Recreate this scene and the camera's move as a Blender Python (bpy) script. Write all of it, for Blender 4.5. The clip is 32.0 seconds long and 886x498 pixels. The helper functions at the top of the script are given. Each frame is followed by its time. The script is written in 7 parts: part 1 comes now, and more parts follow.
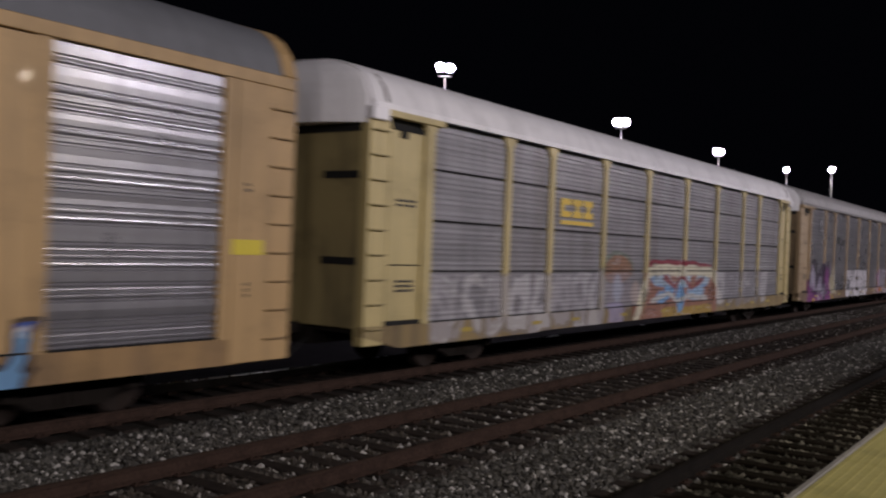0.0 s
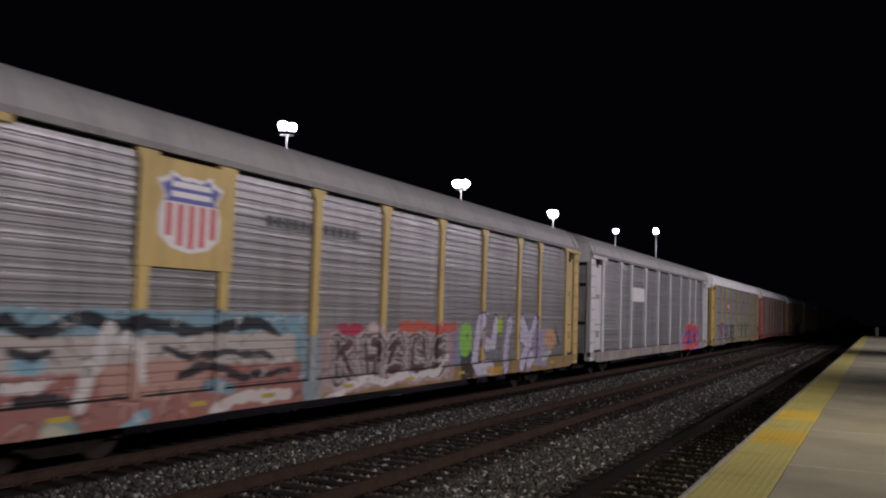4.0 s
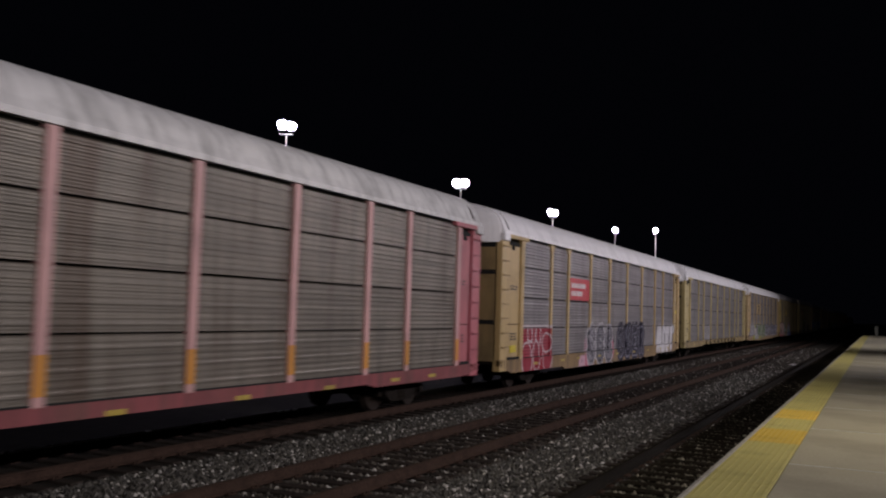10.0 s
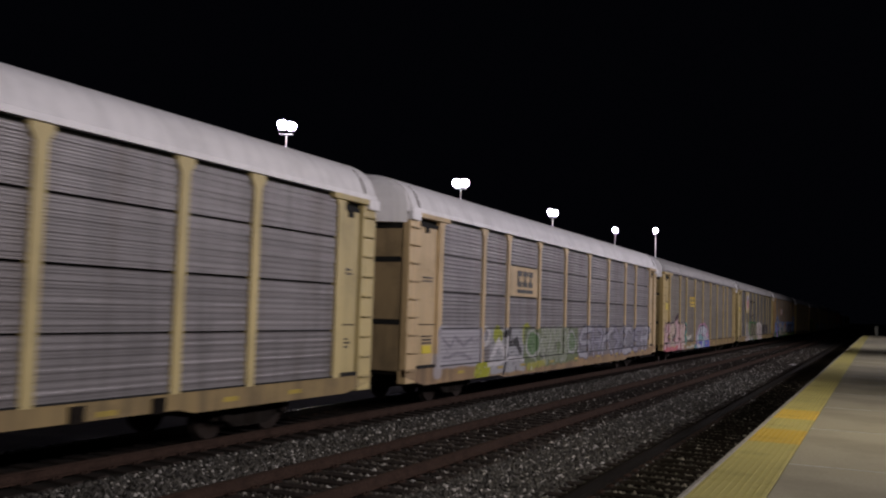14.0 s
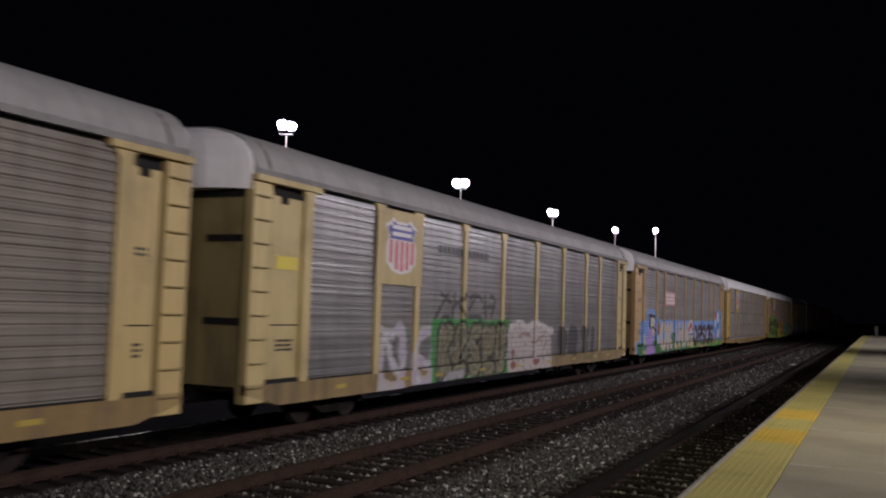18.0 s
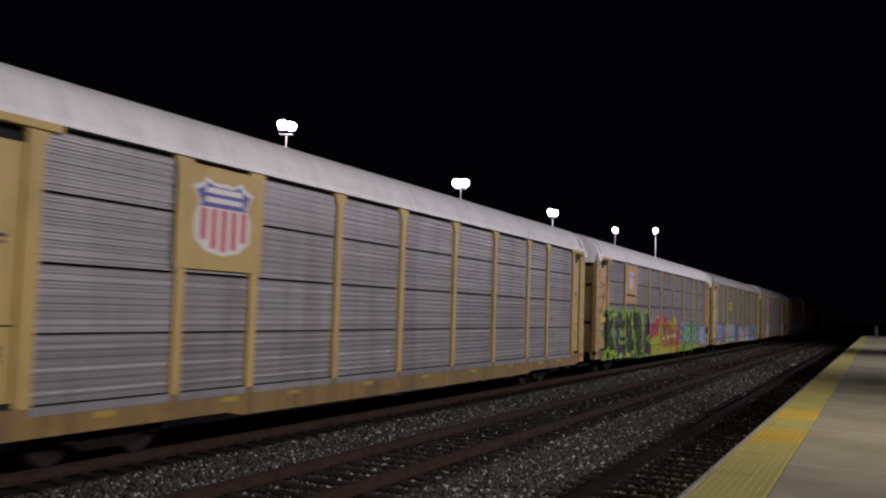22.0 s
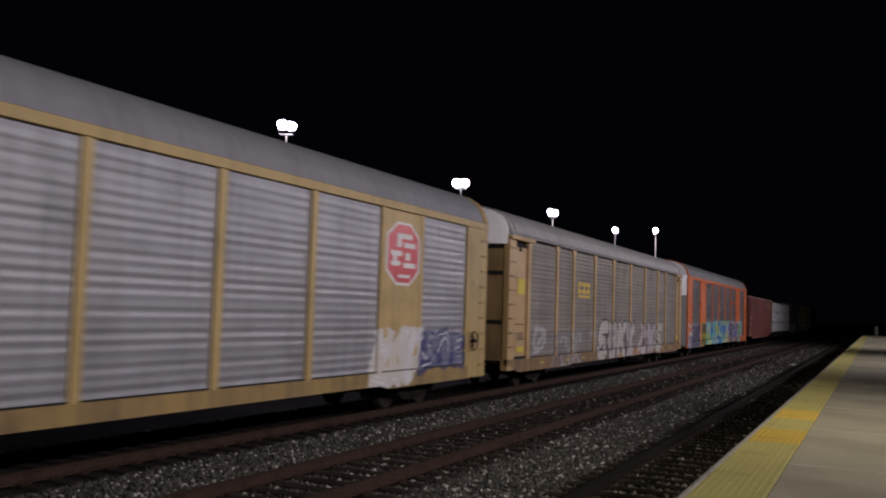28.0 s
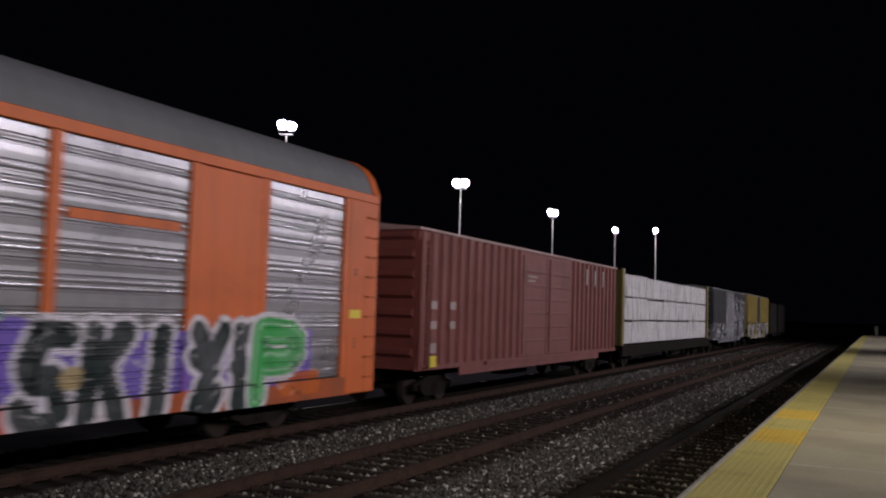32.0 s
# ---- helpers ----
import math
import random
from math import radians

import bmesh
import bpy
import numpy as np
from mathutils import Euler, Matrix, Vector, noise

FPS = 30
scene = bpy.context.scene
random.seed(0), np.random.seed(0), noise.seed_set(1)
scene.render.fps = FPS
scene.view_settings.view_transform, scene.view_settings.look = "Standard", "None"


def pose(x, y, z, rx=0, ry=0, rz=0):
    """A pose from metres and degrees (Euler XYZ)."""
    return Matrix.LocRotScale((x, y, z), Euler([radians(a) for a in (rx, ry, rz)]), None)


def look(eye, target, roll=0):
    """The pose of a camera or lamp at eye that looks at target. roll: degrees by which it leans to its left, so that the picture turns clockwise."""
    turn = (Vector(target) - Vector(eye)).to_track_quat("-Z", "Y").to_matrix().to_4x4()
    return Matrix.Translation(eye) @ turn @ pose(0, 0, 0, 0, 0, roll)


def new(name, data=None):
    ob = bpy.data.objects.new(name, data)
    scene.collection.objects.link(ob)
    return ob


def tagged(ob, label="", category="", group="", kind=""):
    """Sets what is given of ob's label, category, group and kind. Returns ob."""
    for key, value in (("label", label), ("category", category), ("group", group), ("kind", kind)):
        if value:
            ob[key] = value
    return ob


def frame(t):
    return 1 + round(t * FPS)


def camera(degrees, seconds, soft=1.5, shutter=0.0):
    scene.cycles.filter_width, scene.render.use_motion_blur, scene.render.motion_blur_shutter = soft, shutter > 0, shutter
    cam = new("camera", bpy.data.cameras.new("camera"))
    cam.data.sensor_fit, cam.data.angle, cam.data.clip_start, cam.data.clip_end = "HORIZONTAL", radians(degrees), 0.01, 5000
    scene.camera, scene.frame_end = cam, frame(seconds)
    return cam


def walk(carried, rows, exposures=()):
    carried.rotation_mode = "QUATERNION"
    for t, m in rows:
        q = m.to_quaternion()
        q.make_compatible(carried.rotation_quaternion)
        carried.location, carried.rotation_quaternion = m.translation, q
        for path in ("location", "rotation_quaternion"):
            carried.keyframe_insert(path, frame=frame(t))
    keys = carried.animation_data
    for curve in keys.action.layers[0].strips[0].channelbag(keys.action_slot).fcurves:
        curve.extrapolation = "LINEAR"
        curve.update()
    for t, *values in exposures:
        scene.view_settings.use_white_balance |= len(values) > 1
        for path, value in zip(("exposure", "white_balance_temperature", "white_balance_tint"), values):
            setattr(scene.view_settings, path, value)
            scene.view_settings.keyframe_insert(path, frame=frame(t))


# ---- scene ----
cam = camera(52.0, 32.0, soft=2.1, shutter=0.32)
walk(cam, [
    (0.0, pose(0, 0, 2.45, 89.762, -2.216, 35.399)),
    (0.5, pose(0, 0, 2.45, 89.897, -2.275, 31.136)),
    (1.0, pose(0, 0, 2.45, 90.766, -2.401, 28.288)),
    (1.5, pose(0, 0, 2.45, 92.376, -2.274, 25.540)),
    (2.0, pose(0, 0, 2.45, 93.583, -2.124, 24.872)),
    (2.5, pose(0, 0, 2.45, 92.955, -2.117, 25.132)),
    (3.0, pose(0, 0, 2.45, 93.113, -1.739, 25.112)),
    (3.5, pose(0, 0, 2.45, 93.700, -1.953, 24.956)),
    (4.0, pose(0, 0, 2.45, 93.847, -1.796, 25.499)),
    (4.4, pose(0, 0, 2.45, 93.802, -1.800, 25.477)),
    (32.0, pose(0, 0, 2.45, 93.802, -1.800, 25.477)),
])

# ---- night sky and light ----
world = bpy.data.worlds.new("night_sky")
scene.world = world
world.use_nodes = True
world.node_tree.nodes["Background"].inputs[0].default_value = (0.55, 0.6, 1.0, 1)
world.node_tree.nodes["Background"].inputs[1].default_value = 0.0014

LOT_X, LOT_Z = 24.0, 15.0          # lamp masts of the car park beside the platform
# the mast at -36.7 is an unseen extra that brightens the roof ends
LOT_Y = {-36.7: 0.8, -13.6: 0.8, 9.5: 0.85, 32.6: 0.92, 55.7: 0.7, 78.8: 0.74, 102.0: 0.66}      # place along the track and share of the power
LOT_TURN = {55.7: (10, 150), 78.8: (22, 150), 102.0: (34, 138)}      # the last ones turn back from the dark country beyond: degrees and beam
LOT_POWER = 1230.0


def area_lamp(at, target, power, size, colour):
    data = bpy.data.lights.new("lamp_light", "AREA")
    data.shape, data.size, data.energy, data.color = "DISK", size, power, colour
    ob = new("lamp_light", data)
    ob.matrix_world = look(at, target)
    return ob


for ly in LOT_Y:
    for dy in (-0.8, 0.8):
        turn, beam = LOT_TURN.get(ly, (0, 180))
        lamp = area_lamp((LOT_X - 0.06, ly + dy, LOT_Z - 0.12), (-10.0, ly + dy * 1.5 - 34 * math.tan(radians(turn)), 3.0), LOT_POWER * LOT_Y[ly], 0.45, (1.0, 0.925, 1.02))
        lamp.data.spread = radians(beam)

PLATFORM_LAMPS = {(3.2, -1.5, 6.6): 200.0, (3.2, 13.0, 6.6): 200.0, (3.2, 36.0, 6.6): 90.0, (3.2, 62.0, 6.6): 90.0, (3.2, 92.0, 6.6): 90.0}      # unseen warm lamp posts and their power; the last three brighten the far platform
for lx, ly, lz in PLATFORM_LAMPS:
    area_lamp((lx - 0.4, ly, lz - 0.1), (-4.0, ly + 3.0, 0.0), PLATFORM_LAMPS[lx, ly, lz], 0.4, (1.0, 0.88, 0.68)).data.spread = radians(150)

# ---- materials ----


class Nodes:
    """A short way to wire a node material."""

    def __init__(self, name, group=False):
        if group:
            self.tree = bpy.data.node_groups.new(name, "ShaderNodeTree")
            self.tree.interface.new_socket("Base", in_out="INPUT", socket_type="NodeSocketColor")
            self.tree.interface.new_socket("Color", in_out="OUTPUT", socket_type="NodeSocketColor")
            return
        self.mat = bpy.data.materials.new(name)
        self.mat.use_nodes = True
        self.tree = self.mat.node_tree
        self.bsdf = self.tree.nodes["Principled BSDF"]

    def node(self, kind, **props):
        n = self.tree.nodes.new(kind)
        for key, value in props.items():
            if key == "operation":
                n.operation = value
            elif key == "feature":
                n.feature = value
            elif key == "dims":
                n.voronoi_dimensions = value
        return n

    def put(self, socket, value):
        if isinstance(value, (int, float)):
            socket.default_value = value
        elif isinstance(value, (tuple, list)):
            socket.default_value = (*value, 1) if len(value) == 3 and len(socket.default_value) == 4 else value
        else:
            self.tree.links.new(value, socket)

    def math(self, op, a, b=0.0, c=None):
        n = self.node("ShaderNodeMath", operation=op)
        self.put(n.inputs[0], a)
        self.put(n.inputs[1], b)
        if c is not None:
            self.put(n.inputs[2], c)
        return n.outputs[0]

    def vmath(self, op, a, b):
        """A vector operation; the second of its outputs is a number where the operation gives one."""
        n = self.node("ShaderNodeVectorMath", operation=op)
        self.put(n.inputs[0], a)
        if op == "SCALE":
            self.put(n.inputs["Scale"], b)
            return n.outputs[0]
        self.put(n.inputs[1], b)
        return n.outputs[1] if op in ("DOT_PRODUCT", "DISTANCE", "LENGTH") else n.outputs[0]

    def clamp01(self, value):
        n = self.node("ShaderNodeMath", operation="ADD")
        n.use_clamp = True
        self.put(n.inputs[0], value)
        n.inputs[1].default_value = 0.0
        return n.outputs[0]

    def ramp01(self, value, low, high):
        n = self.node("ShaderNodeMapRange")
        for i, v in enumerate((value, low, high, 0.0, 1.0)):
            self.put(n.inputs[i], v)
        return n.outputs[0]

    def mix(self, fac, a, b, mode="MIX"):
        n = self.tree.nodes.new("ShaderNodeMix")
        n.data_type, n.blend_type = "RGBA", mode
        self.put(n.inputs[0], fac)
        self.put(n.inputs[6], a)
        self.put(n.inputs[7], b)
        return n.outputs[2]

    def coords(self, scale=(1, 1, 1), shift=(0, 0, 0)):
        t = self.node("ShaderNodeTexCoord")
        m = self.node("ShaderNodeMapping")
        m.inputs["Scale"].default_value = scale
        m.inputs["Location"].default_value = shift
        self.put(m.inputs[0], t.outputs["Object"])
        return m.outputs[0]

    def noise(self, vec, scale, detail=3.0, rough=0.55):
        n = self.node("ShaderNodeTexNoise")
        self.put(n.inputs["Vector"], vec)
        n.inputs["Scale"].default_value, n.inputs["Detail"].default_value = scale, detail
        n.inputs["Roughness"].default_value = rough
        return n

    def bump(self, height, strength, distance):
        n = self.node("ShaderNodeBump")
        n.inputs["Strength"].default_value, n.inputs["Distance"].default_value = strength, distance
        self.put(n.inputs["Height"], height)
        self.put(self.bsdf.inputs["Normal"], n.outputs[0])

    def end(self, colour, rough=0.6, metal=0.0, spec=0.5):
        self.put(self.bsdf.inputs["Base Color"], colour)
        self.put(self.bsdf.inputs["Roughness"], rough)
        self.put(self.bsdf.inputs["Metallic"], metal)
        self.put(self.bsdf.inputs["Specular IOR Level"], spec)
        return self.mat


def spray(n, base, r):
    """Spray paint over a base colour: a row of letter-like shapes built of slanting bars, with fill, outline and halo."""
    (y0, y1, z0, z1), fills, line, halo, ground = r["box"], r["fill"], r["line"], r.get("halo"), r.get("ground")
    seed, want = r.get("seed", 1), r.get("width", 0.95)
    w = (y1 - y0) / max(1, round((y1 - y0) / want))
    count, zc, h = round((y1 - y0) / w), (z0 + z1) / 2, (z1 - z0) / 2
    bold = r.get("bold", 0.115)
    sep = n.node("ShaderNodeSeparateXYZ")
    n.put(sep.inputs[0], n.coords())
    side = n.math("GREATER_THAN", sep.outputs[0], 1.0)
    u, v = n.math("SUBTRACT", sep.outputs[1], y0), n.math("SUBTRACT", sep.outputs[2], zc)
    flat = n.node("ShaderNodeCombineXYZ")
    n.put(flat.inputs[0], n.math("ADD", u, seed * 17.3))
    n.put(flat.inputs[1], n.math("ADD", v, seed * 5.1))
    warp = n.noise(flat.outputs[0], 1.5, 1.5)
    ws = n.node("ShaderNodeSeparateXYZ")
    n.put(ws.inputs[0], warp.outputs["Color"])
    wu = n.math("ADD", u, n.math("MULTIPLY", n.math("SUBTRACT", ws.outputs[0], 0.5), 0.62))
    wv = n.math("ADD", v, n.math("MULTIPLY", n.math("SUBTRACT", ws.outputs[1], 0.5), 0.5))
    wu = n.math("ADD", wu, n.math("MULTIPLY", wv, -r.get("lean", 0.14)))
    cell = n.math("MINIMUM", n.math("MAXIMUM", n.math("FLOOR", n.math("DIVIDE", wu, w)), 0.0), count - 1.0)
    a = n.math("SUBTRACT", n.math("SUBTRACT", wu, n.math("MULTIPLY", cell, w)), w / 2)
    chance = []
    for k in range(2):
        wn = n.tree.nodes.new("ShaderNodeTexWhiteNoise")
        wn.noise_dimensions = "1D"
        n.put(wn.inputs["W"], n.math("ADD", cell, seed * 7.31 + k * 91.7))
        sp = n.node("ShaderNodeSeparateXYZ")
        n.put(sp.inputs[0], wn.outputs["Color"])
        chance += list(sp.outputs)
    if r.get("arch"):
        q = n.math("DIVIDE", n.math("SUBTRACT", u, (y1 - y0) / 2), (y1 - y0) / 2)
        top = n.math("MULTIPLY", n.math("SQRT", n.math("MAXIMUM", n.math("SUBTRACT", 1.0, n.math("MULTIPLY", q, q)), 0.02)), 2 * h)
        high, low = n.math("SUBTRACT", n.math("SUBTRACT", top, h), bold), -h + bold
    else:
        high = n.math("MULTIPLY", n.math("ADD", 0.78, n.math("MULTIPLY", chance[5], 0.14)), h - bold)
        low = n.math("MULTIPLY", n.math("ADD", 0.86, n.math("MULTIPLY", chance[4], 0.14)), bold - h)
    tall = n.math("MAXIMUM", n.math("SUBTRACT", wv, high), n.math("SUBTRACT", low, wv))
    slant = n.math("MULTIPLY", wv, n.math("MULTIPLY", n.math("SUBTRACT", chance[3], 0.5), r.get("slant", 0.55)))
    fat = n.math("MULTIPLY", bold, n.math("ADD", 0.62, n.math("MULTIPLY", ws.outputs[2], 0.8)))
    left = n.math("ABSOLUTE", n.math("ADD", n.math("ADD", a, slant), n.math("ADD", w * 0.22, n.math("MULTIPLY", chance[0], w * 0.12))))
    right = n.math("ABSOLUTE", n.math("SUBTRACT", n.math("SUBTRACT", a, slant), n.math("ADD", w * 0.16, n.math("MULTIPLY", chance[1], w * 0.18))))
    right = n.math("ADD", right, n.math("MULTIPLY", n.math("LESS_THAN", chance[3], 0.25), 0.5))
    bars = n.math("MAXIMUM", n.math("MINIMUM", left, right), tall)
    ru, rv = n.math("DIVIDE", a, w * 0.34), n.math("DIVIDE", n.math("SUBTRACT", wv, n.math("MULTIPLY", n.math("ADD", high, low), 0.5)), max(h - bold, 0.1))
    ring = n.math("MULTIPLY", n.math("ABSOLUTE", n.math("SUBTRACT", n.math("SQRT", n.math("ADD", n.math("MULTIPLY", ru, ru), n.math("MULTIPLY", rv, rv))), 0.95)), min(w * 0.34, h))
    is_ring = n.math("GREATER_THAN", chance[5], 1.0 - r.get("rings", 0.45))
    bars = n.math("MINIMUM", n.math("ADD", bars, n.math("MULTIPLY", is_ring, 9.0)), n.math("ADD", ring, n.math("MULTIPLY", n.math("SUBTRACT", 1.0, is_ring), 9.0)))
    reach = n.math("SUBTRACT", n.math("ABSOLUTE", a), w * 0.30)
    mid = n.math("ABSOLUTE", n.math("SUBTRACT", n.math("SUBTRACT", wv, n.math("MULTIPLY", n.math("SUBTRACT", chance[2], 0.5), h)), n.math("MULTIPLY", a, n.math("MULTIPLY", n.math("SUBTRACT", chance[4], 0.5), 3.4))))
    end = n.math("ABSOLUTE", n.math("SUBTRACT", wv, n.math("MULTIPLY", n.math("SUBTRACT", n.math("MULTIPLY", n.math("GREATER_THAN", chance[1], 0.5), 2.0), 1.0), (h - bold) * 0.9)))
    cross = n.math("MAXIMUM", n.math("MINIMUM", mid, end), reach)
    d = n.math("MAXIMUM", n.math("SUBTRACT", n.math("SMOOTH_MIN", bars, cross, 0.15), fat), n.math("SUBTRACT", tall, bold))
    chips = n.node("ShaderNodeTexVoronoi", dims="2D")
    n.put(chips.inputs["Vector"], flat.outputs[0])
    chips.inputs["Scale"].default_value = r.get("chip", 1.6)
    pick = n.math("FRACT", n.math("ADD", n.math("MULTIPLY", chance[0], 0.999), n.math("MULTIPLY", chips.outputs["Color"], r.get("mess", 0.6))))
    ramp = n.node("ShaderNodeValToRGB")
    ramp.color_ramp.interpolation = "CONSTANT"
    els = ramp.color_ramp.elements
    while len(els) < len(fills):
        els.new(0.5)
    for i, c in enumerate(fills):
        els[i].position, els[i].color = i / len(fills), (*c, 1)
    n.put(ramp.inputs[0], pick)
    body = ramp.outputs[0]
    gleam = n.math("MULTIPLY", n.ramp01(d, -0.085, -0.07), n.ramp01(d, -0.03, -0.045))
    body = n.mix(n.math("MULTIPLY", gleam, n.math("GREATER_THAN", ws.outputs[2], 0.54)), body, r.get("shine", (0.72, 0.72, 0.75)))
    edge = r.get("edge", 0.07)
    inside = n.math("MULTIPLY", side, n.math("MULTIPLY", n.math("GREATER_THAN", n.math("ADD", u, 0.15), 0.0), n.math("LESS_THAN", u, y1 - y0 + 0.15)))
    alpha = n.math("MULTIPLY", inside, r.get("alpha", 0.94))
    out = base
    if ground:
        m = n.math("MINIMUM", n.math("MINIMUM", u, n.math("SUBTRACT", y1 - y0, u)), n.math("MINIMUM", n.math("ADD", v, h), n.math("SUBTRACT", h * r.get("fillup", 0.75), v)))
        m = n.math("ADD", m, n.math("MULTIPLY", n.math("SUBTRACT", warp.outputs[0], 0.5), 0.8))
        tone = n.mix(n.math("GREATER_THAN", n.math("FRACT", n.math("ADD", chips.outputs["Color"], warp.outputs[0])), 0.5), ground, tuple(x * 0.6 for x in ground))
        out = n.mix(n.math("MULTIPLY", n.ramp01(m, 0.0, 0.05), alpha), out, tone)
    if halo:
        out = n.mix(n.math("MULTIPLY", n.ramp01(d, edge + 0.13, edge + 0.09), alpha), out, halo)
    out = n.mix(n.math("MULTIPLY", n.ramp01(d, edge + 0.015, edge), alpha), out, line)
    return n.mix(n.math("MULTIPLY", n.ramp01(d, 0.012, 0.0), alpha), out, body)


# strokes of sprayed letters on a grid of 4 by 6: runs of two-digit points
GLYPHS = {
    "A": "002640 1232", "B": "000636454433033342413000", "C": "4536160501103041", "D": "00062644422000", "E": "46060040 0333", "F": "460600 0333",
    "G": "45361605011030414323", "H": "0006 4046 0343", "I": "2026", "K": "0006 460340", "L": "060040", "M": "0006234640", "N": "00064046",
    "O": "163645413010010516", "P": "00063645443303", "R": "00063645443303 2340", "S": "4536160504134241301001", "T": "0646 2620", "U": "060110304146", "W": "0610233046",
    "1": "05163645 2602 0040", "2": "0610 26364530 0343", "3": "0036 1644 2040", "4": "063304 4610 3041", "5": "46160413 133341 301001", "6": "0006 0346 2340 3646", "7": "1606011040 4643 2333",      # wild forms that spell nothing
}


def bar(n, p, a, b):
    """The distance from p to the line from a to b."""
    along = (b[0] - a[0], b[1] - a[1], 0.0)
    size = along[0] ** 2 + along[1] ** 2
    pa = n.vmath("SUBTRACT", p, (a[0], a[1], 0.0))
    share = n.clamp01(n.vmath("DOT_PRODUCT", pa, (along[0] / size, along[1] / size, 0.0)))
    return n.vmath("DISTANCE", pa, n.vmath("SCALE", along, share))


def run_of_bars(n, p, points):
    d = None
    for a, b in zip(points, points[1:]):
        e = bar(n, p, a, b)
        d = e if d is None else n.math("MINIMUM", d, e)
    return d


def mural(n, base, r):
    """Hand-sprayed work over a base colour, layer by layer: patches, ovals, strokes and words of block letters."""
    seed, wild = r["seed"], r.get("wild", 0.16)
    sep = n.node("ShaderNodeSeparateXYZ")
    n.put(sep.inputs[0], n.coords())
    side = n.math("GREATER_THAN", sep.outputs[0], 1.0)
    raw = n.node("ShaderNodeCombineXYZ")
    n.put(raw.inputs[0], sep.outputs[1])
    n.put(raw.inputs[1], sep.outputs[2])
    shake = n.noise(n.vmath("ADD", raw.outputs[0], (seed * 3.7, seed * 1.9, 0.0)), 1.7, 2.5)
    p = n.vmath("ADD", raw.outputs[0], n.vmath("SCALE", n.vmath("SUBTRACT", shake.outputs["Color"], (0.5, 0.5, 0.5)), wild * 2.4))
    p = n.vmath("ADD", n.vmath("MULTIPLY", p, (1.0, 1.0, 0.0)), n.vmath("SCALE", base, 0.00001))
    cloud = n.noise(n.vmath("ADD", raw.outputs[0], (seed * 1.3, 0.0, 0.0)), 1.1, 4.0, 0.65)
    dust = n.math("ADD", 0.88, n.math("MULTIPLY", n.ramp01(cloud.outputs[0], 0.66, 0.4), 0.12))
    cover = n.math("MULTIPLY", n.math("MULTIPLY", side, dust), r.get("alpha", 1.0))
    out, area = base, 0.0

    def lay(colour, distance, soft=0.03, part_cover=1.0):
        nonlocal out, p, area
        mask = n.math("MULTIPLY", n.ramp01(distance, soft, -0.012), cover)
        if part_cover < 1.0:
            mask = n.math("MULTIPLY", mask, part_cover)
        out = n.mix(mask, out, colour)
        area = n.math("MAXIMUM", area, mask)
        p = n.vmath("ADD", p, n.vmath("SCALE", out, 0.00001))      # a layer waits for the one below it, which keeps the shader small

    for item in r["items"]:
        kind, colour, *more = item
        if kind == "o":
            y, z, ry, rz, *rest = more
            q = n.vmath("MULTIPLY", n.vmath("SUBTRACT", p, (y, z, 0.0)), (1.0 / ry, 1.0 / rz, 0.0))
            lay(colour, n.math("MULTIPLY", n.math("SUBTRACT", n.vmath("LENGTH", q, (0.0, 0.0, 0.0)), 1.0), min(ry, rz)), 0.03, *rest)
        elif kind == "b":
            y0, y1, z0, z1, *rest = more
            q = n.vmath("ABSOLUTE", n.vmath("SUBTRACT", p, ((y0 + y1) / 2, (z0 + z1) / 2, 0.0)), (0.0, 0.0, 0.0))
            q = n.vmath("MAXIMUM", n.vmath("SUBTRACT", q, ((y1 - y0) / 2 - 0.1, (z1 - z0) / 2 - 0.1, 0.0)), (0.0, 0.0, 0.0))
            lay(colour, n.math("SUBTRACT", n.vmath("LENGTH", q, (0.0, 0.0, 0.0)), 0.1), 0.05, *rest)
        elif kind == "s":
            half, points, *rest = more
            lay(colour, n.math("SUBTRACT", run_of_bars(n, p, list(zip(points[::2], points[1::2]))), half), 0.03, *rest)
        else:                                   # a word: one or more fills, outline, and a fine gleam inside
            text, y0, y1, z0, z1, bold, line, edge, lean, gleam, *rest = more
            fills, cell = colour if isinstance(colour[0], tuple) else (colour,), (y1 - y0) / len(text)
            gap = min(bold + 0.05, cell * 0.3)
            apart = []
            for i, letter in enumerate(text):
                d = None
                for chain in GLYPHS[letter].split():
                    points = []
                    for k in range(0, len(chain), 2):
                        gx, gz = int(chain[k]) / 4, int(chain[k + 1]) / 6
                        z = z0 + bold + gz * (z1 - z0 - 2 * bold)
                        points.append((y0 + i * cell + gap + gx * (cell - 2 * gap) + lean * (gz - 0.5), z))
                    e = run_of_bars(n, p, points)
                    d = e if d is None else n.math("MINIMUM", d, e)
                apart.append(d)
            whole = apart[0]
            for d in apart[1:]:
                whole = n.math("MINIMUM", whole, d)
            if line:
                lay(line, n.math("SUBTRACT", whole, bold + edge), 0.03, *rest)
            if len(fills) == 1:
                lay(fills[0], n.math("SUBTRACT", whole, bold), 0.03, *rest)
            else:
                for i, d in enumerate(apart):
                    lay(fills[i % len(fills)], n.math("SUBTRACT", d, bold), 0.03, *rest)
            if gleam:
                lay(gleam, n.math("SUBTRACT", n.math("ABSOLUTE", n.math("SUBTRACT", whole, bold * 0.55)), bold * 0.10), 0.03, 0.8)
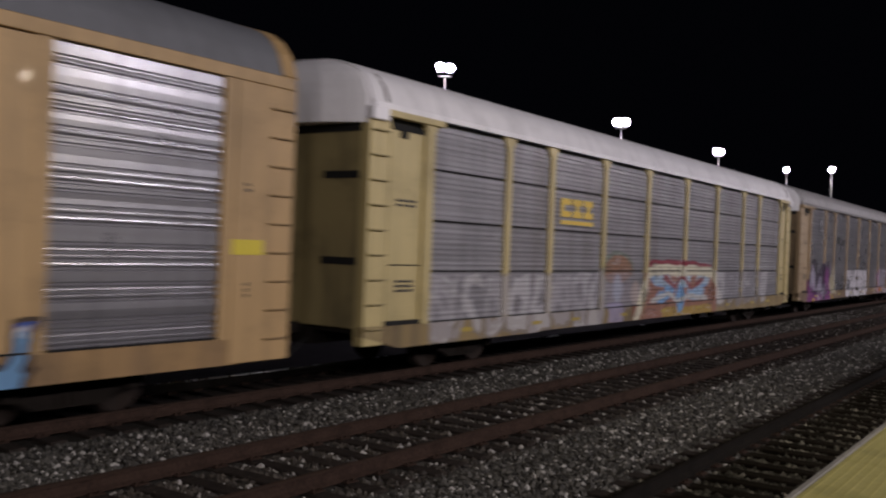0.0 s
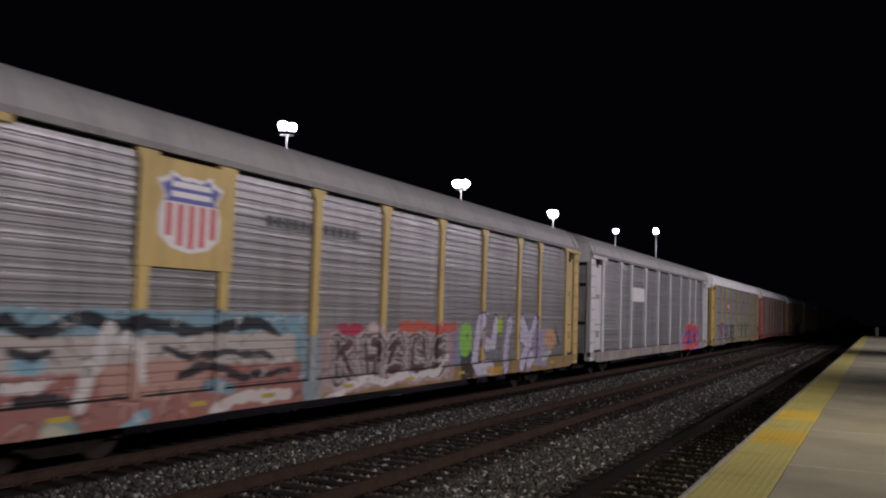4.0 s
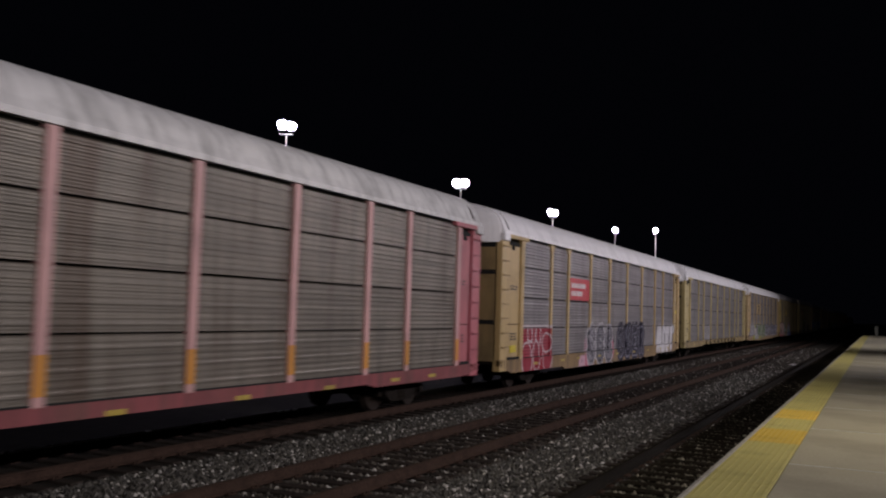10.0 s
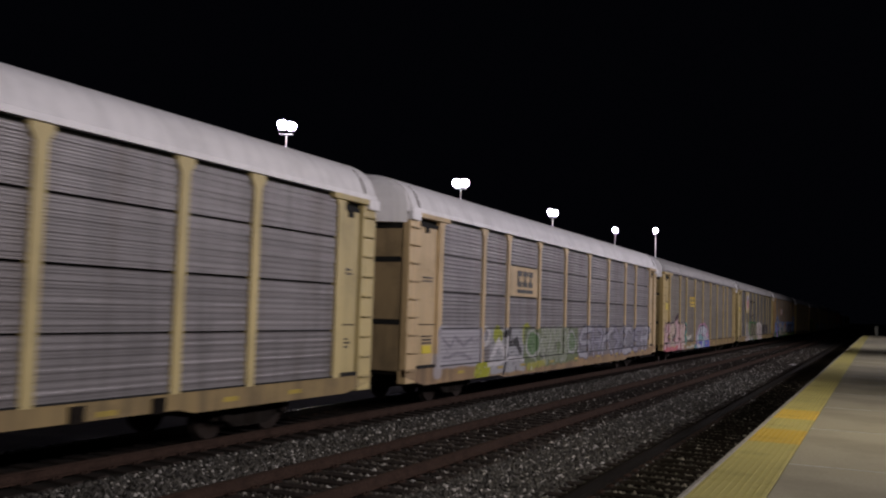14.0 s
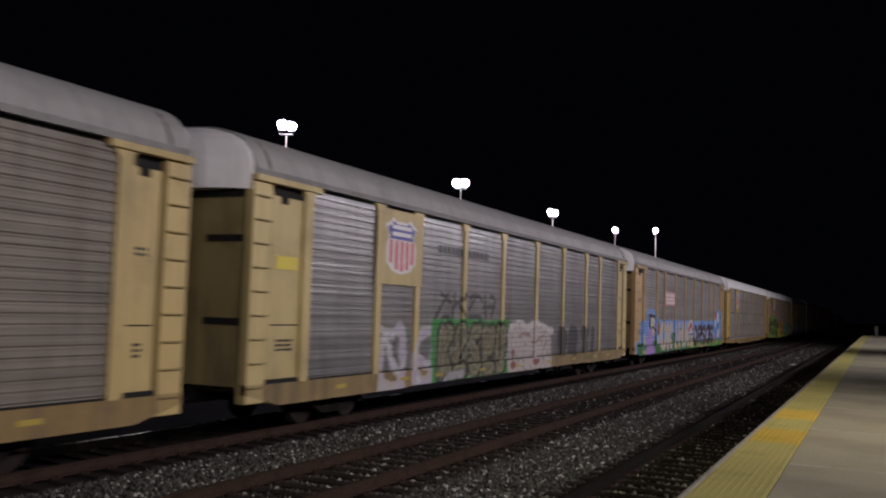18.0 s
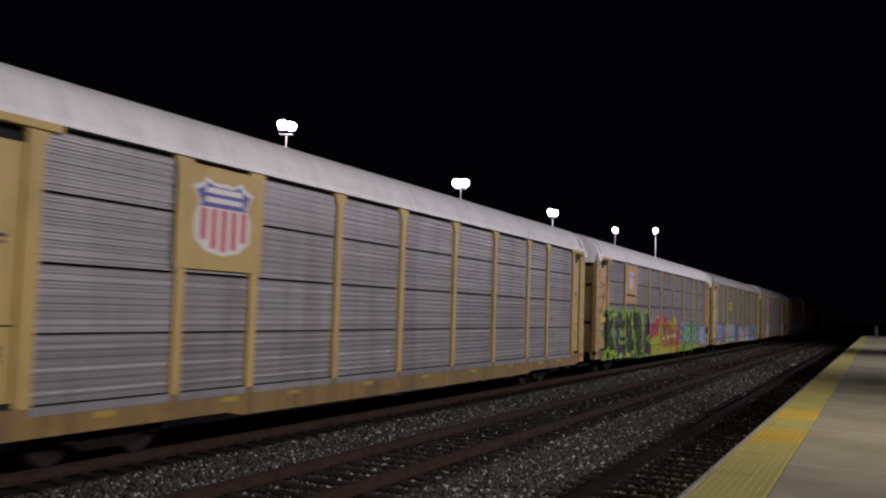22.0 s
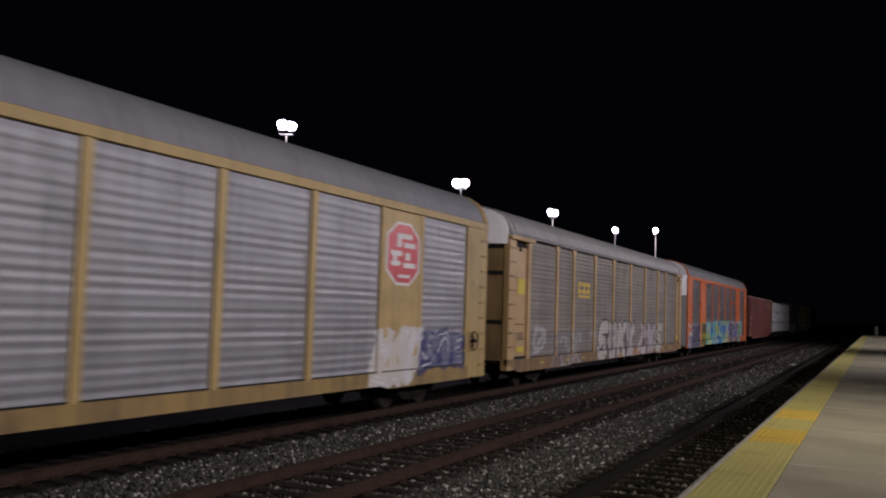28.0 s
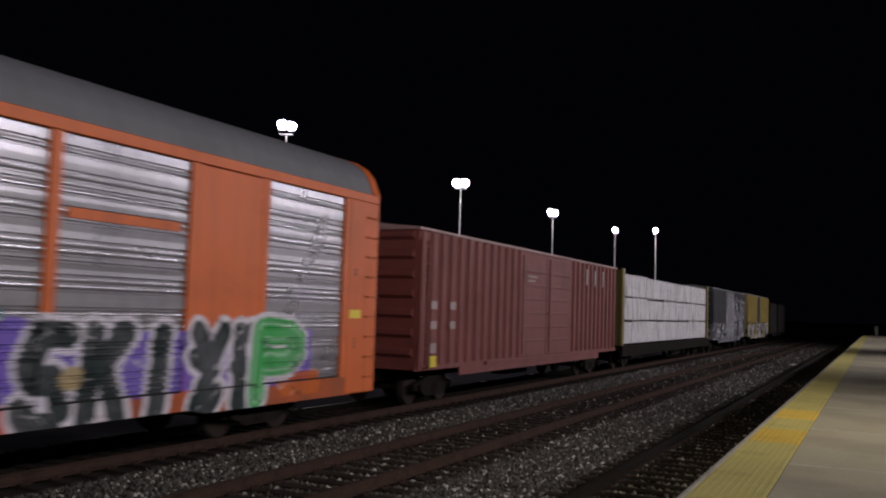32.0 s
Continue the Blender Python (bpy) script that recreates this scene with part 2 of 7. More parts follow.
    if r.get("mess", 0.6):
        swirl = n.noise(n.vmath("ADD", p, (seed * 2.1, seed * 0.7, 0.0)), 1.9, 1.5)
        dash = n.noise(n.vmath("ADD", p, (seed * 0.9, seed * 4.3, 0.0)), 2.6, 1.0)
        cut = n.math("ABSOLUTE", n.math("SUBTRACT", swirl.outputs[0], 0.5))
        some = n.ramp01(dash.outputs[0], 0.47, 0.55)
        out = n.mix(n.math("MULTIPLY", n.math("MULTIPLY", n.ramp01(cut, 0.022, 0.012), some), n.math("MULTIPLY", area, r.get("mess", 0.6))), out, r.get("ink", (0.03, 0.025, 0.03)))
        cut = n.math("ABSOLUTE", n.math("SUBTRACT", dash.outputs[0], 0.56))
        some = n.ramp01(swirl.outputs[0], 0.5, 0.58)
        out = n.mix(n.math("MULTIPLY", n.math("MULTIPLY", n.ramp01(cut, 0.02, 0.011), some), n.math("MULTIPLY", area, r.get("mess", 0.6))), out, r.get("glint", (0.58, 0.56, 0.57)))
    return out


spray_groups = {}


def sprayed(n, base, r):
    """Lay one sprayed piece over a colour, by a node group that is built once for each piece."""
    key = r["seed"]
    if key not in spray_groups:
        g = Nodes("sprayed_piece", True)
        first, last = g.tree.nodes.new("NodeGroupInput"), g.tree.nodes.new("NodeGroupOutput")
        g.put(last.inputs[0], (mural if "items" in r else spray)(g, first.outputs[0], r))
        spray_groups[key] = g.tree
    node = n.tree.nodes.new("ShaderNodeGroup")
    node.node_tree = spray_groups[key]
    n.put(node.inputs[0], base)
    return node.outputs[0]


def coach_paint(name, colour, sprays=(), rough=0.5, metal=0.0, grime=0.5, rust=0.3, spec=0.5, relief=0.05, coat=0.0, stain=0.0, bands=0.0):
    """Weathered rolling-stock paint or sheet, with streaks, soot and rust spots."""
    n = Nodes(name)
    streak = n.noise(n.coords((1.0, 2.6, 0.22)), 1.7, 4.0)
    soot = n.noise(n.coords((1.0, 0.7, 1.0), (3, 1, 7)), 0.9, 5.0, 0.65)
    fine = n.noise(n.coords(), 23.0, 3.0, 0.7)
    info = n.node("ShaderNodeObjectInfo")
    tone = n.math("ADD", 0.93, n.math("MULTIPLY", info.outputs["Random"], 0.12))
    tint = n.node("ShaderNodeCombineXYZ")
    for i in range(3):
        n.put(tint.inputs[i], tone)
    c = n.mix(1.0, colour, tint.outputs[0], "MULTIPLY")
    dark = tuple(x * 0.45 + 0.012 for x in colour)
    c = n.mix(n.math("MULTIPLY", n.ramp01(streak.outputs[0], 0.47, 0.72), grime), c, dark)
    c = n.mix(n.math("MULTIPLY", n.ramp01(soot.outputs[0], 0.5, 0.78), grime), c, tuple(x * 0.3 + 0.01 for x in colour))
    if bands:
        row = n.noise(n.coords((1.0, 0.06, 3.4), (2, 8, 5)), 1.9, 3.0, 0.7)
        c = n.mix(n.math("MULTIPLY", n.ramp01(row.outputs[0], 0.42, 0.66), bands), c, tuple(x * 0.5 for x in colour))
        c = n.mix(n.math("MULTIPLY", n.ramp01(row.outputs[0], 0.46, 0.3), bands * 0.6), c, tuple(min(x * 1.35, 0.9) for x in colour))
    if stain:
        drip = n.noise(n.coords((1.0, 0.75, 0.07), (9, 4, 2)), 1.6, 4.0, 0.6)
        c = n.mix(n.math("MULTIPLY", n.ramp01(drip.outputs[0], 0.5, 0.66), stain), c, (0.085, 0.058, 0.042))
    bare = c
    for r in sprays:
        c = sprayed(n, c, r)
    if sprays:
        dull = n.clamp01(n.math("MULTIPLY", n.vmath("DISTANCE", c, bare), 7.0))
        metal = n.math("MULTIPLY", metal, n.math("SUBTRACT", 1.0, n.math("MULTIPLY", dull, 0.85)))
        spec = n.math("MULTIPLY", spec, n.math("SUBTRACT", 1.0, n.math("MULTIPLY", dull, 0.55)))
    spots = n.math("MULTIPLY", n.ramp01(fine.outputs[0], 0.63, 0.7), n.ramp01(soot.outputs[0], 0.5, 0.62))
    c = n.mix(n.math("MULTIPLY", spots, rust), c, (0.11, 0.045, 0.02))
    n.bump(fine.outputs[0], relief, 0.004)
    ro = n.math("ADD", rough - 0.08, n.math("MULTIPLY", soot.outputs[0], 0.2))
    if sprays:
        ro = n.math("ADD", ro, n.math("MULTIPLY", dull, 0.2))
    n.put(n.bsdf.inputs["Coat Weight"], coat)
    n.put(n.bsdf.inputs["Coat Roughness"], 0.05)
    return n.end(c, ro, metal, spec)


def rough_stuff(name, a, b, scale, rough=0.9, relief=0.3, depth=0.02, spec=0.3, third=None, dark_x=None):
    """Stone, earth, timber and concrete: two colours at two scales, with relief."""
    n = Nodes(name)
    v = n.coords()
    big, small = n.noise(v, scale * 0.13, 4.0), n.noise(v, scale, 5.0, 0.65)
    c = n.mix(n.ramp01(small.outputs[0], 0.35, 0.68), a, b)
    c = n.mix(n.math("MULTIPLY", n.ramp01(big.outputs[0], 0.48, 0.7), 0.55), c, third or tuple(x * 0.6 for x in a))
    # below this x the colour blends 80 percent towards near black
    if dark_x is not None:
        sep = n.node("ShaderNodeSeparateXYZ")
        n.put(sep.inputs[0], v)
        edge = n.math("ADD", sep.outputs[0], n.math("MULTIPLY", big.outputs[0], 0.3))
        c = n.mix(n.math("MULTIPLY", n.ramp01(edge, dark_x + 0.15, dark_x - 0.1), 0.8), c, (0.018, 0.016, 0.014))
    n.bump(small.outputs[0], relief, depth)
    return n.end(c, rough, 0.0, spec)


def stone_mat(name, a, b):
    """Crushed stone that varies from piece to piece."""
    n = Nodes(name)
    g = n.node("ShaderNodeNewGeometry")
    fine = n.noise(n.coords(), 60.0, 2.0)
    c = n.mix(g.outputs["Random Per Island"], a, b)
    c = n.mix(n.math("MULTIPLY", n.math("GREATER_THAN", g.outputs["Random Per Island"], 0.9), 0.8), c, (0.50, 0.48, 0.45))
    c = n.mix(n.math("MULTIPLY", fine.outputs[0], 0.4), c, tuple(x * 0.4 for x in a))
    return n.end(c, 0.75, 0.0, 0.4)


def glow(name, colour, strength):
    n = Nodes(name)
    n.put(n.bsdf.inputs["Base Color"], (0.8, 0.8, 0.8))
    n.put(n.bsdf.inputs["Emission Color"], colour)
    n.put(n.bsdf.inputs["Emission Strength"], strength)
    return n.mat


def piece_mat(name, a, b, scale, rough, relief=0.2, depth=0.01, blotch=0.11, spec=0.35, uneven=0.5):
    """Like rough_stuff, with a tone of its own for each piece."""
    n = Nodes(name)
    v = n.coords()
    info = n.node("ShaderNodeObjectInfo")
    small = n.noise(n.coords(), scale, 5.0, 0.65)
    big = n.noise(v, scale * blotch, 4.0)
    c = n.mix(n.ramp01(small.outputs[0], 0.35, 0.7), a, b)
    c = n.mix(n.math("MULTIPLY", info.outputs["Random"], 0.35), c, tuple(x * 0.6 for x in a))
    c = n.mix(n.math("MULTIPLY", n.ramp01(big.outputs[0], 0.5, 0.68), uneven), c, tuple(x * 0.55 for x in a))
    n.bump(small.outputs[0], relief, depth)
    return n.end(c, rough, 0.0, spec)


M_BALLAST = rough_stuff("ballast_bed", (0.035, 0.032, 0.028), (0.085, 0.079, 0.07), 18.0, 0.95, 0.8, 0.04, 0.05, dark_x=-10.2)
M_STONE = stone_mat("ballast_stone", (0.022, 0.02, 0.018), (0.13, 0.122, 0.106))
M_RUSTY_DIM = stone_mat("rusty_dim_stone", (0.018, 0.014, 0.011), (0.088, 0.073, 0.058))
# lighter stone colour makes up for light missing in the platform's shade
M_EDGE_STONE = stone_mat("lightened_edge_stone", (0.03, 0.028, 0.025), (0.22, 0.21, 0.19))
M_EARTH = rough_stuff("yard_earth", (0.032, 0.028, 0.025), (0.055, 0.05, 0.044), 3.0, 0.95, 0.4, 0.03)
M_TIE = piece_mat("creosoted_timber", (0.022, 0.018, 0.016), (0.052, 0.042, 0.036), 14.0, 0.95, 0.5, 0.02, 0.11, 0.05)
M_RAIL_SIDE = rough_stuff("rusty_rail_steel", (0.032, 0.020, 0.016), (0.058, 0.036, 0.027), 22.0, 0.95, 0.2, 0.004, 0.08)
M_RAIL_TOP = coach_paint("polished_rail_steel", (0.85, 0.84, 0.83), (), 0.24, 1.0, 0.0, 0.0)
M_RAIL_DULL = coach_paint("dull_rail_steel", (0.042, 0.027, 0.021), (), 0.85, 0.0, 0.4, 0.5, 0.1)
M_CONCRETE = piece_mat("brushed_concrete", (0.315, 0.288, 0.205), (0.38, 0.348, 0.255), 26.0, 0.88, 0.12, 0.004, 0.03, 0.3, 0.42)
M_CURB = rough_stuff("platform_edge_concrete", (0.24, 0.225, 0.19), (0.32, 0.3, 0.26), 20.0, 0.85, 0.2, 0.005)
M_TACTILE = piece_mat("worn_tactile_yellow", (0.46, 0.41, 0.135), (0.54, 0.48, 0.17), 17.0, 0.65, 0.1, 0.002)
M_TACTILE_NEW = piece_mat("fresh_tactile_yellow", (0.58, 0.40, 0.06), (0.64, 0.45, 0.075), 17.0, 0.6, 0.1, 0.002)
M_BLACK = rough_stuff("underframe_grime", (0.010, 0.008, 0.007), (0.02, 0.016, 0.013), 9.0, 0.9, 0.3, 0.01, 0.08)
M_WHEEL = coach_paint("wheel_steel", (0.024, 0.017, 0.014), (), 0.8, 0.0, 0.5, 0.5, 0.12)
# near-black rails: the near track and the far rail under the train
M_NEAR_RAIL = rough_stuff("black_rail_steel", (0.007, 0.006, 0.005), (0.014, 0.011, 0.009), 22.0, 0.95, 0.2, 0.004, 0.1)
M_SEALANT = rough_stuff("pale_joint_sealant", (0.60, 0.58, 0.54), (0.68, 0.66, 0.62), 30.0, 0.8, 0.1, 0.002)
M_DARK = rough_stuff("shadow_gap_black", (0.012, 0.012, 0.012), (0.02, 0.02, 0.02), 8.0, 0.9, 0.1, 0.004)
M_MAST = coach_paint("galvanised_mast", (0.66, 0.64, 0.64), (), 0.45, 0.6, 0.3, 0.1)
M_LENS = glow("yard_lamp_glow", (0.86, 0.78, 1.0), 160.0)
M_LENS_LOT = glow("car_park_lamp_glow", (1.0, 0.95, 0.9), 25.0)
M_ROOF_WHITE = coach_paint("white_roof_paint", (0.90, 0.88, 0.90), (), 0.45, 0.0, 0.28, 0.15)
M_ROOF_GREY = coach_paint("galvanised_roof", (0.42, 0.405, 0.405), (), 0.5, 0.25, 0.35, 0.15)
M_ROOF_DARK = coach_paint("dark_grey_roof", (0.17, 0.175, 0.19), (), 0.5, 0.1, 0.3, 0.1)
M_ROOF_SLATE = coach_paint("slate_grey_roof", (0.25, 0.25, 0.275), (), 0.5, 0.1, 0.35, 0.1)
M_ROOF_DIRTY = coach_paint("streaked_white_roof", (0.74, 0.73, 0.73), (), 0.5, 0.0, 0.75, 0.3)
M_WHITE = coach_paint("white_stencil_paint", (0.72, 0.7, 0.7), (), 0.5, 0.0, 0.2, 0.1)
M_STENCIL = coach_paint("black_stencil_paint", (0.03, 0.03, 0.03), (), 0.5, 0.0, 0.2, 0.1)
M_REFLECT = coach_paint("yellow_reflector_plate", (0.72, 0.58, 0.05), (), 0.4, 0.0, 0.2, 0.1)
M_RED = coach_paint("red_sign_enamel", (0.55, 0.035, 0.05), (), 0.4, 0.0, 0.25, 0.1)
M_BLUE = coach_paint("blue_sign_enamel", (0.06, 0.06, 0.3), (), 0.4, 0.0, 0.2, 0.1)
M_EDGE_DARK = coach_paint("dark_edge_metal", (0.24, 0.23, 0.23), (), 0.7)
M_OCHRE = coach_paint("dull_ochre_reflector", (0.42, 0.31, 0.05), (), 0.5, 0.0, 0.5, 0.3)
M_BIN = coach_paint("weathered_bin_grey", (0.30, 0.31, 0.27), (), 0.6)
M_PINK = coach_paint("faded_pink_enamel", (0.66, 0.36, 0.36), (), 0.5, 0.0, 0.3, 0.1)
M_LOGO = coach_paint("yellow_logo_paint", (0.72, 0.5, 0.05), (), 0.45, 0.0, 0.25, 0.1)

# ---- mesh helpers ----


def mesh_of(name, verts, faces):
    me = bpy.data.meshes.new(name)
    me.from_pydata(verts, [], faces)
    return me


def link(name, data, mat, parent=None, label="", m=None):
    ob = new(name, data)
    if parent:
        ob.parent = parent
    if m is not None:
        ob.matrix_basis = m
    if mat:
        if not data.materials:
            data.materials.append(mat)
        if data.materials[0] != mat:
            ob.material_slots[0].link = "OBJECT"
            ob.material_slots[0].material = mat
    return tagged(ob, label) if label else ob


def part(name, bm, mat, parent, label="", m=None):
    """One mesh object from a bmesh, under a thing or a part."""
    me = bpy.data.meshes.new(name)
    bmesh.ops.recalc_face_normals(bm, faces=bm.faces[:])
    bm.to_mesh(me)
    bm.free()
    return link(name, me, mat, parent, label, m)


def empty(name, label, category, m=None, group="", kind=""):
    ob = new(name)
    ob.empty_display_size = 0.3
    if m is not None:
        ob.matrix_basis = m
    return tagged(ob, label, category, group, kind)


def box(bm, x0, x1, y0, y1, z0, z1, bevel=0.0):
    c = bmesh.ops.create_cube(bm, size=1.0)["verts"]
    for v in c:
        v.co = Vector((x0 if v.co.x < 0 else x1, y0 if v.co.y < 0 else y1, z0 if v.co.z < 0 else z1))
    if bevel:
        edges = {e for v in c for e in v.link_edges}
        bmesh.ops.bevel(bm, geom=list(edges), offset=bevel, segments=1, affect="EDGES")


def boxes(*rows, bevel=0.0):
    bm = bmesh.new()
    for r in rows:
        box(bm, *r, bevel=bevel)
    return bm


def prism(bm, outline, axis, a, b):
    """Extrude a closed outline of pairs along one axis, from a to b, with both ends closed."""
    def at(p, w):
        q = list(p)
        q.insert("xyz".index(axis), w)
        return q
    lo = [bm.verts.new(at(p, a)) for p in outline]
    hi = [bm.verts.new(at(p, b)) for p in outline]
    n = len(outline)
    for i in range(n):
        bm.faces.new((lo[i], lo[(i + 1) % n], hi[(i + 1) % n], hi[i]))
    bm.faces.new(lo[::-1])
    bm.faces.new(hi)


def rod(bm, p, q, r0, r1=None, sides=10):
    """A round bar from p to q, tapering from r0 to r1."""
    p, q = Vector(p), Vector(q)
    r1 = r0 if r1 is None else r1
    got = bmesh.ops.create_cone(bm, cap_ends=True, segments=sides, radius1=r0, radius2=r1, depth=(q - p).length)["verts"]
    turn = (q - p).to_track_quat("Z", "Y").to_matrix().to_4x4()
    bmesh.ops.transform(bm, matrix=Matrix.Translation((p + q) / 2) @ turn, verts=got)

# ---- ground, trackbed and platform ----
TRACKS = (-11.6, -7.35, -3.05)      # centre lines; rail tops lie at height 0
TIE_STEP = 0.53

bm = bmesh.new()
prism(bm, [(-1500, -0.8), (1500, -0.8), (1500, -3.0), (-1500, -3.0)], "y", -1500, 2500)
tagged(part("ground", bm, M_EARTH, None), "bare dark earth of the railway yard", "ground", kind="structure")
bm = bmesh.new()
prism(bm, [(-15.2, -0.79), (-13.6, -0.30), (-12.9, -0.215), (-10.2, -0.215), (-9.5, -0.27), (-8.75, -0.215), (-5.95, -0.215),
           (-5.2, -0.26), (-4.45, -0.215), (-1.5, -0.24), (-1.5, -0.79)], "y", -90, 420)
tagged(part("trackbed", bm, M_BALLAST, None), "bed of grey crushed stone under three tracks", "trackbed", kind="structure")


def stones(name, mat, count, xs, ys, label, seed):
    """Loose crushed stones as jittered octahedra, kept off the sleepers and rails."""
    rng = np.random.default_rng(seed)
    x, y = rng.uniform(*xs, count), ys[0] + (ys[1] - ys[0]) * rng.uniform(0, 1, count) ** 1.35
    keep = np.ones(count, bool)
    for c in TRACKS:
        on = (np.abs(x - c) < 1.32) & (np.mod(y, TIE_STEP) < 0.25)
        keep &= ~on | (rng.uniform(0, 1, count) < 0.06)
        for g in (-0.755, 0.755):
            keep &= np.abs(x - c - g) > 0.1
    x, y = x[keep], y[keep]
    k = len(x)
    base = np.array([(1, 0, 0), (-1, 0, 0), (0, 1, 0), (0, -1, 0), (0, 0, 1), (0, 0, -1)], float)
    r = rng.uniform(0.018, 0.05, (k, 1, 1)) * (1 + 0.012 * np.clip(y - 25, 0, 60))[:, None, None]
    v = base[None] * r * rng.uniform(0.6, 1.35, (k, 6, 3)) + rng.uniform(-0.4, 0.4, (k, 6, 3)) * r
    a = rng.uniform(0, 6.28, k)
    ca, sa = np.cos(a)[:, None], np.sin(a)[:, None]
    px, py = v[:, :, 0] * ca - v[:, :, 1] * sa, v[:, :, 0] * sa + v[:, :, 1] * ca
    z = -0.222 + rng.uniform(-0.01, 0.025, k) - 0.04 * np.exp(-((x + 9.5) / 0.5) ** 2) - 0.035 * np.exp(-((x + 5.2) / 0.5) ** 2)
    P = np.stack((px + x[:, None], py + y[:, None], v[:, :, 2] * 0.8 + z[:, None]), 2).reshape(-1, 3)
    tri = np.array([(0, 2, 4), (2, 1, 4), (1, 3, 4), (3, 0, 4), (2, 0, 5), (1, 2, 5), (3, 1, 5), (0, 3, 5)])
    F = (tri[None] + 6 * np.arange(k)[:, None, None]).reshape(-1, 3)
    ob = link(name, mesh_of(name, P.tolist(), F.tolist()), mat)
    return tagged(ob, label, "ballast", kind="stuff")


stones("ballast_stones", M_STONE, 18000, (-10.3, -8.7), (5.0, 48.0), "loose grey crushed stone between the far tracks", 4)
stones("ballast_stones", M_STONE, 19000, (-6.0, -4.3), (5.0, 48.0), "loose grey crushed stone between the near tracks", 14)
stones("rusty_ballast", M_RUSTY_DIM, 30000, (-8.7, -6.0), (5.0, 48.0), "rust-brown crushed stone in the middle track", 15)
# far stones take the darker brown, so their colour carries the light's falloff
stones("far_ballast_stones", M_RUSTY_DIM, 15000, (-10.3, -4.3), (46.0, 95.0), "dull brown crushed stone far along the tracks, dimmed for distance from the lamps", 6)
stones("oily_ballast", M_EDGE_STONE, 17000, (-4.3, -1.55), (5.0, 42.0), "crushed stone along the platform, lightened against the platform's shade", 5)

rail_side = [(-0.07, -0.17), (0.07, -0.17), (0.07, -0.155), (0.012, -0.13), (0.012, -0.045), (0.037, -0.035), (0.036, -0.02),
             (-0.036, -0.02), (-0.037, -0.035), (-0.012, -0.045), (-0.012, -0.13), (-0.07, -0.155)]
tie_bm = boxes((-1.3, 1.3, -0.115, 0.115, -0.34, -0.172), bevel=0.012)
tie_me = bpy.data.meshes.new("tie")
tie_bm.to_mesh(tie_me)
tie_bm.free()
tie_me.materials.append(M_TIE)
plate_bm = boxes((-0.16, 0.16, -0.09, 0.09, -0.174, -0.16), bevel=0.003)
for sx, sy in ((-0.11, -0.05), (0.11, 0.05), (-0.11, 0.05), (0.11, -0.05)):
    box(plate_bm, sx - 0.013, sx + 0.013, sy - 0.013, sy + 0.013, -0.162, -0.14)
plate_me = bpy.data.meshes.new("tie_plate")
plate_bm.to_mesh(plate_me)
plate_bm.free()
plate_me.materials.append(M_RAIL_SIDE)
track_labels = ("far track with a polished running surface, under the train", "middle track with rusty rails on dark sleepers", "near track in the shadow of the platform")
track_things = []
for c, lab in zip(TRACKS, track_labels):
    track = empty("railway_track", lab, "railway track", pose(c, 0, 0), "three parallel tracks", "structure")
    track_things.append(track)
    for g in (-0.755, 0.755):
        bm = bmesh.new()
        prism(bm, [(x + g, z) for x, z in rail_side], "y", -80, 400)
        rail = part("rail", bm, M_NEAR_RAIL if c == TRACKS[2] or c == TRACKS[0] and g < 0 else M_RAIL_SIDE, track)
        bm = bmesh.new()
        half = [(0.037, -0.02), (0.0355, -0.0135), (0.0315, -0.009), (0.025, -0.0055), (0.017, -0.0027), (0.008, -0.0007), (0.0, 0.0)]
        crown = [(g + x, z) for x, z in half] + [(g - x, z) for x, z in half[-2::-1]]
        prism(bm, crown, "y", -80, 400)
        for f in bm.faces:
            f.smooth = len(f.verts) == 4
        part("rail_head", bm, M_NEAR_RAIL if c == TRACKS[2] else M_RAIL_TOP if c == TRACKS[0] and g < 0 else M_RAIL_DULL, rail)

edge_y = (-60.0, 116.0)
platform = empty("platform", "long raised station platform with a yellow tactile edge", "platform", None, "", "structure")
part("platform_wall", boxes((-1.38, -1.2, *edge_y, -0.8, 0.9)), M_CURB, platform)
part("platform_fill", boxes((-1.2, 9.0, *edge_y, -0.8, 0.93)), M_CURB, platform)
part("edge_beam", boxes((-1.46, -1.405, *edge_y, 0.78, 1.006), bevel=0.012), M_CURB, platform, "pale concrete nosing")
part("edge_beam", boxes((-1.405, -0.82, *edge_y, 0.90, 0.985)), M_CURB, platform)
part("platform_rear_wall", boxes((9.0, 9.2, *edge_y, -0.8, 1.0)), M_CURB, platform)

# ---- yard lamps beyond the train ----


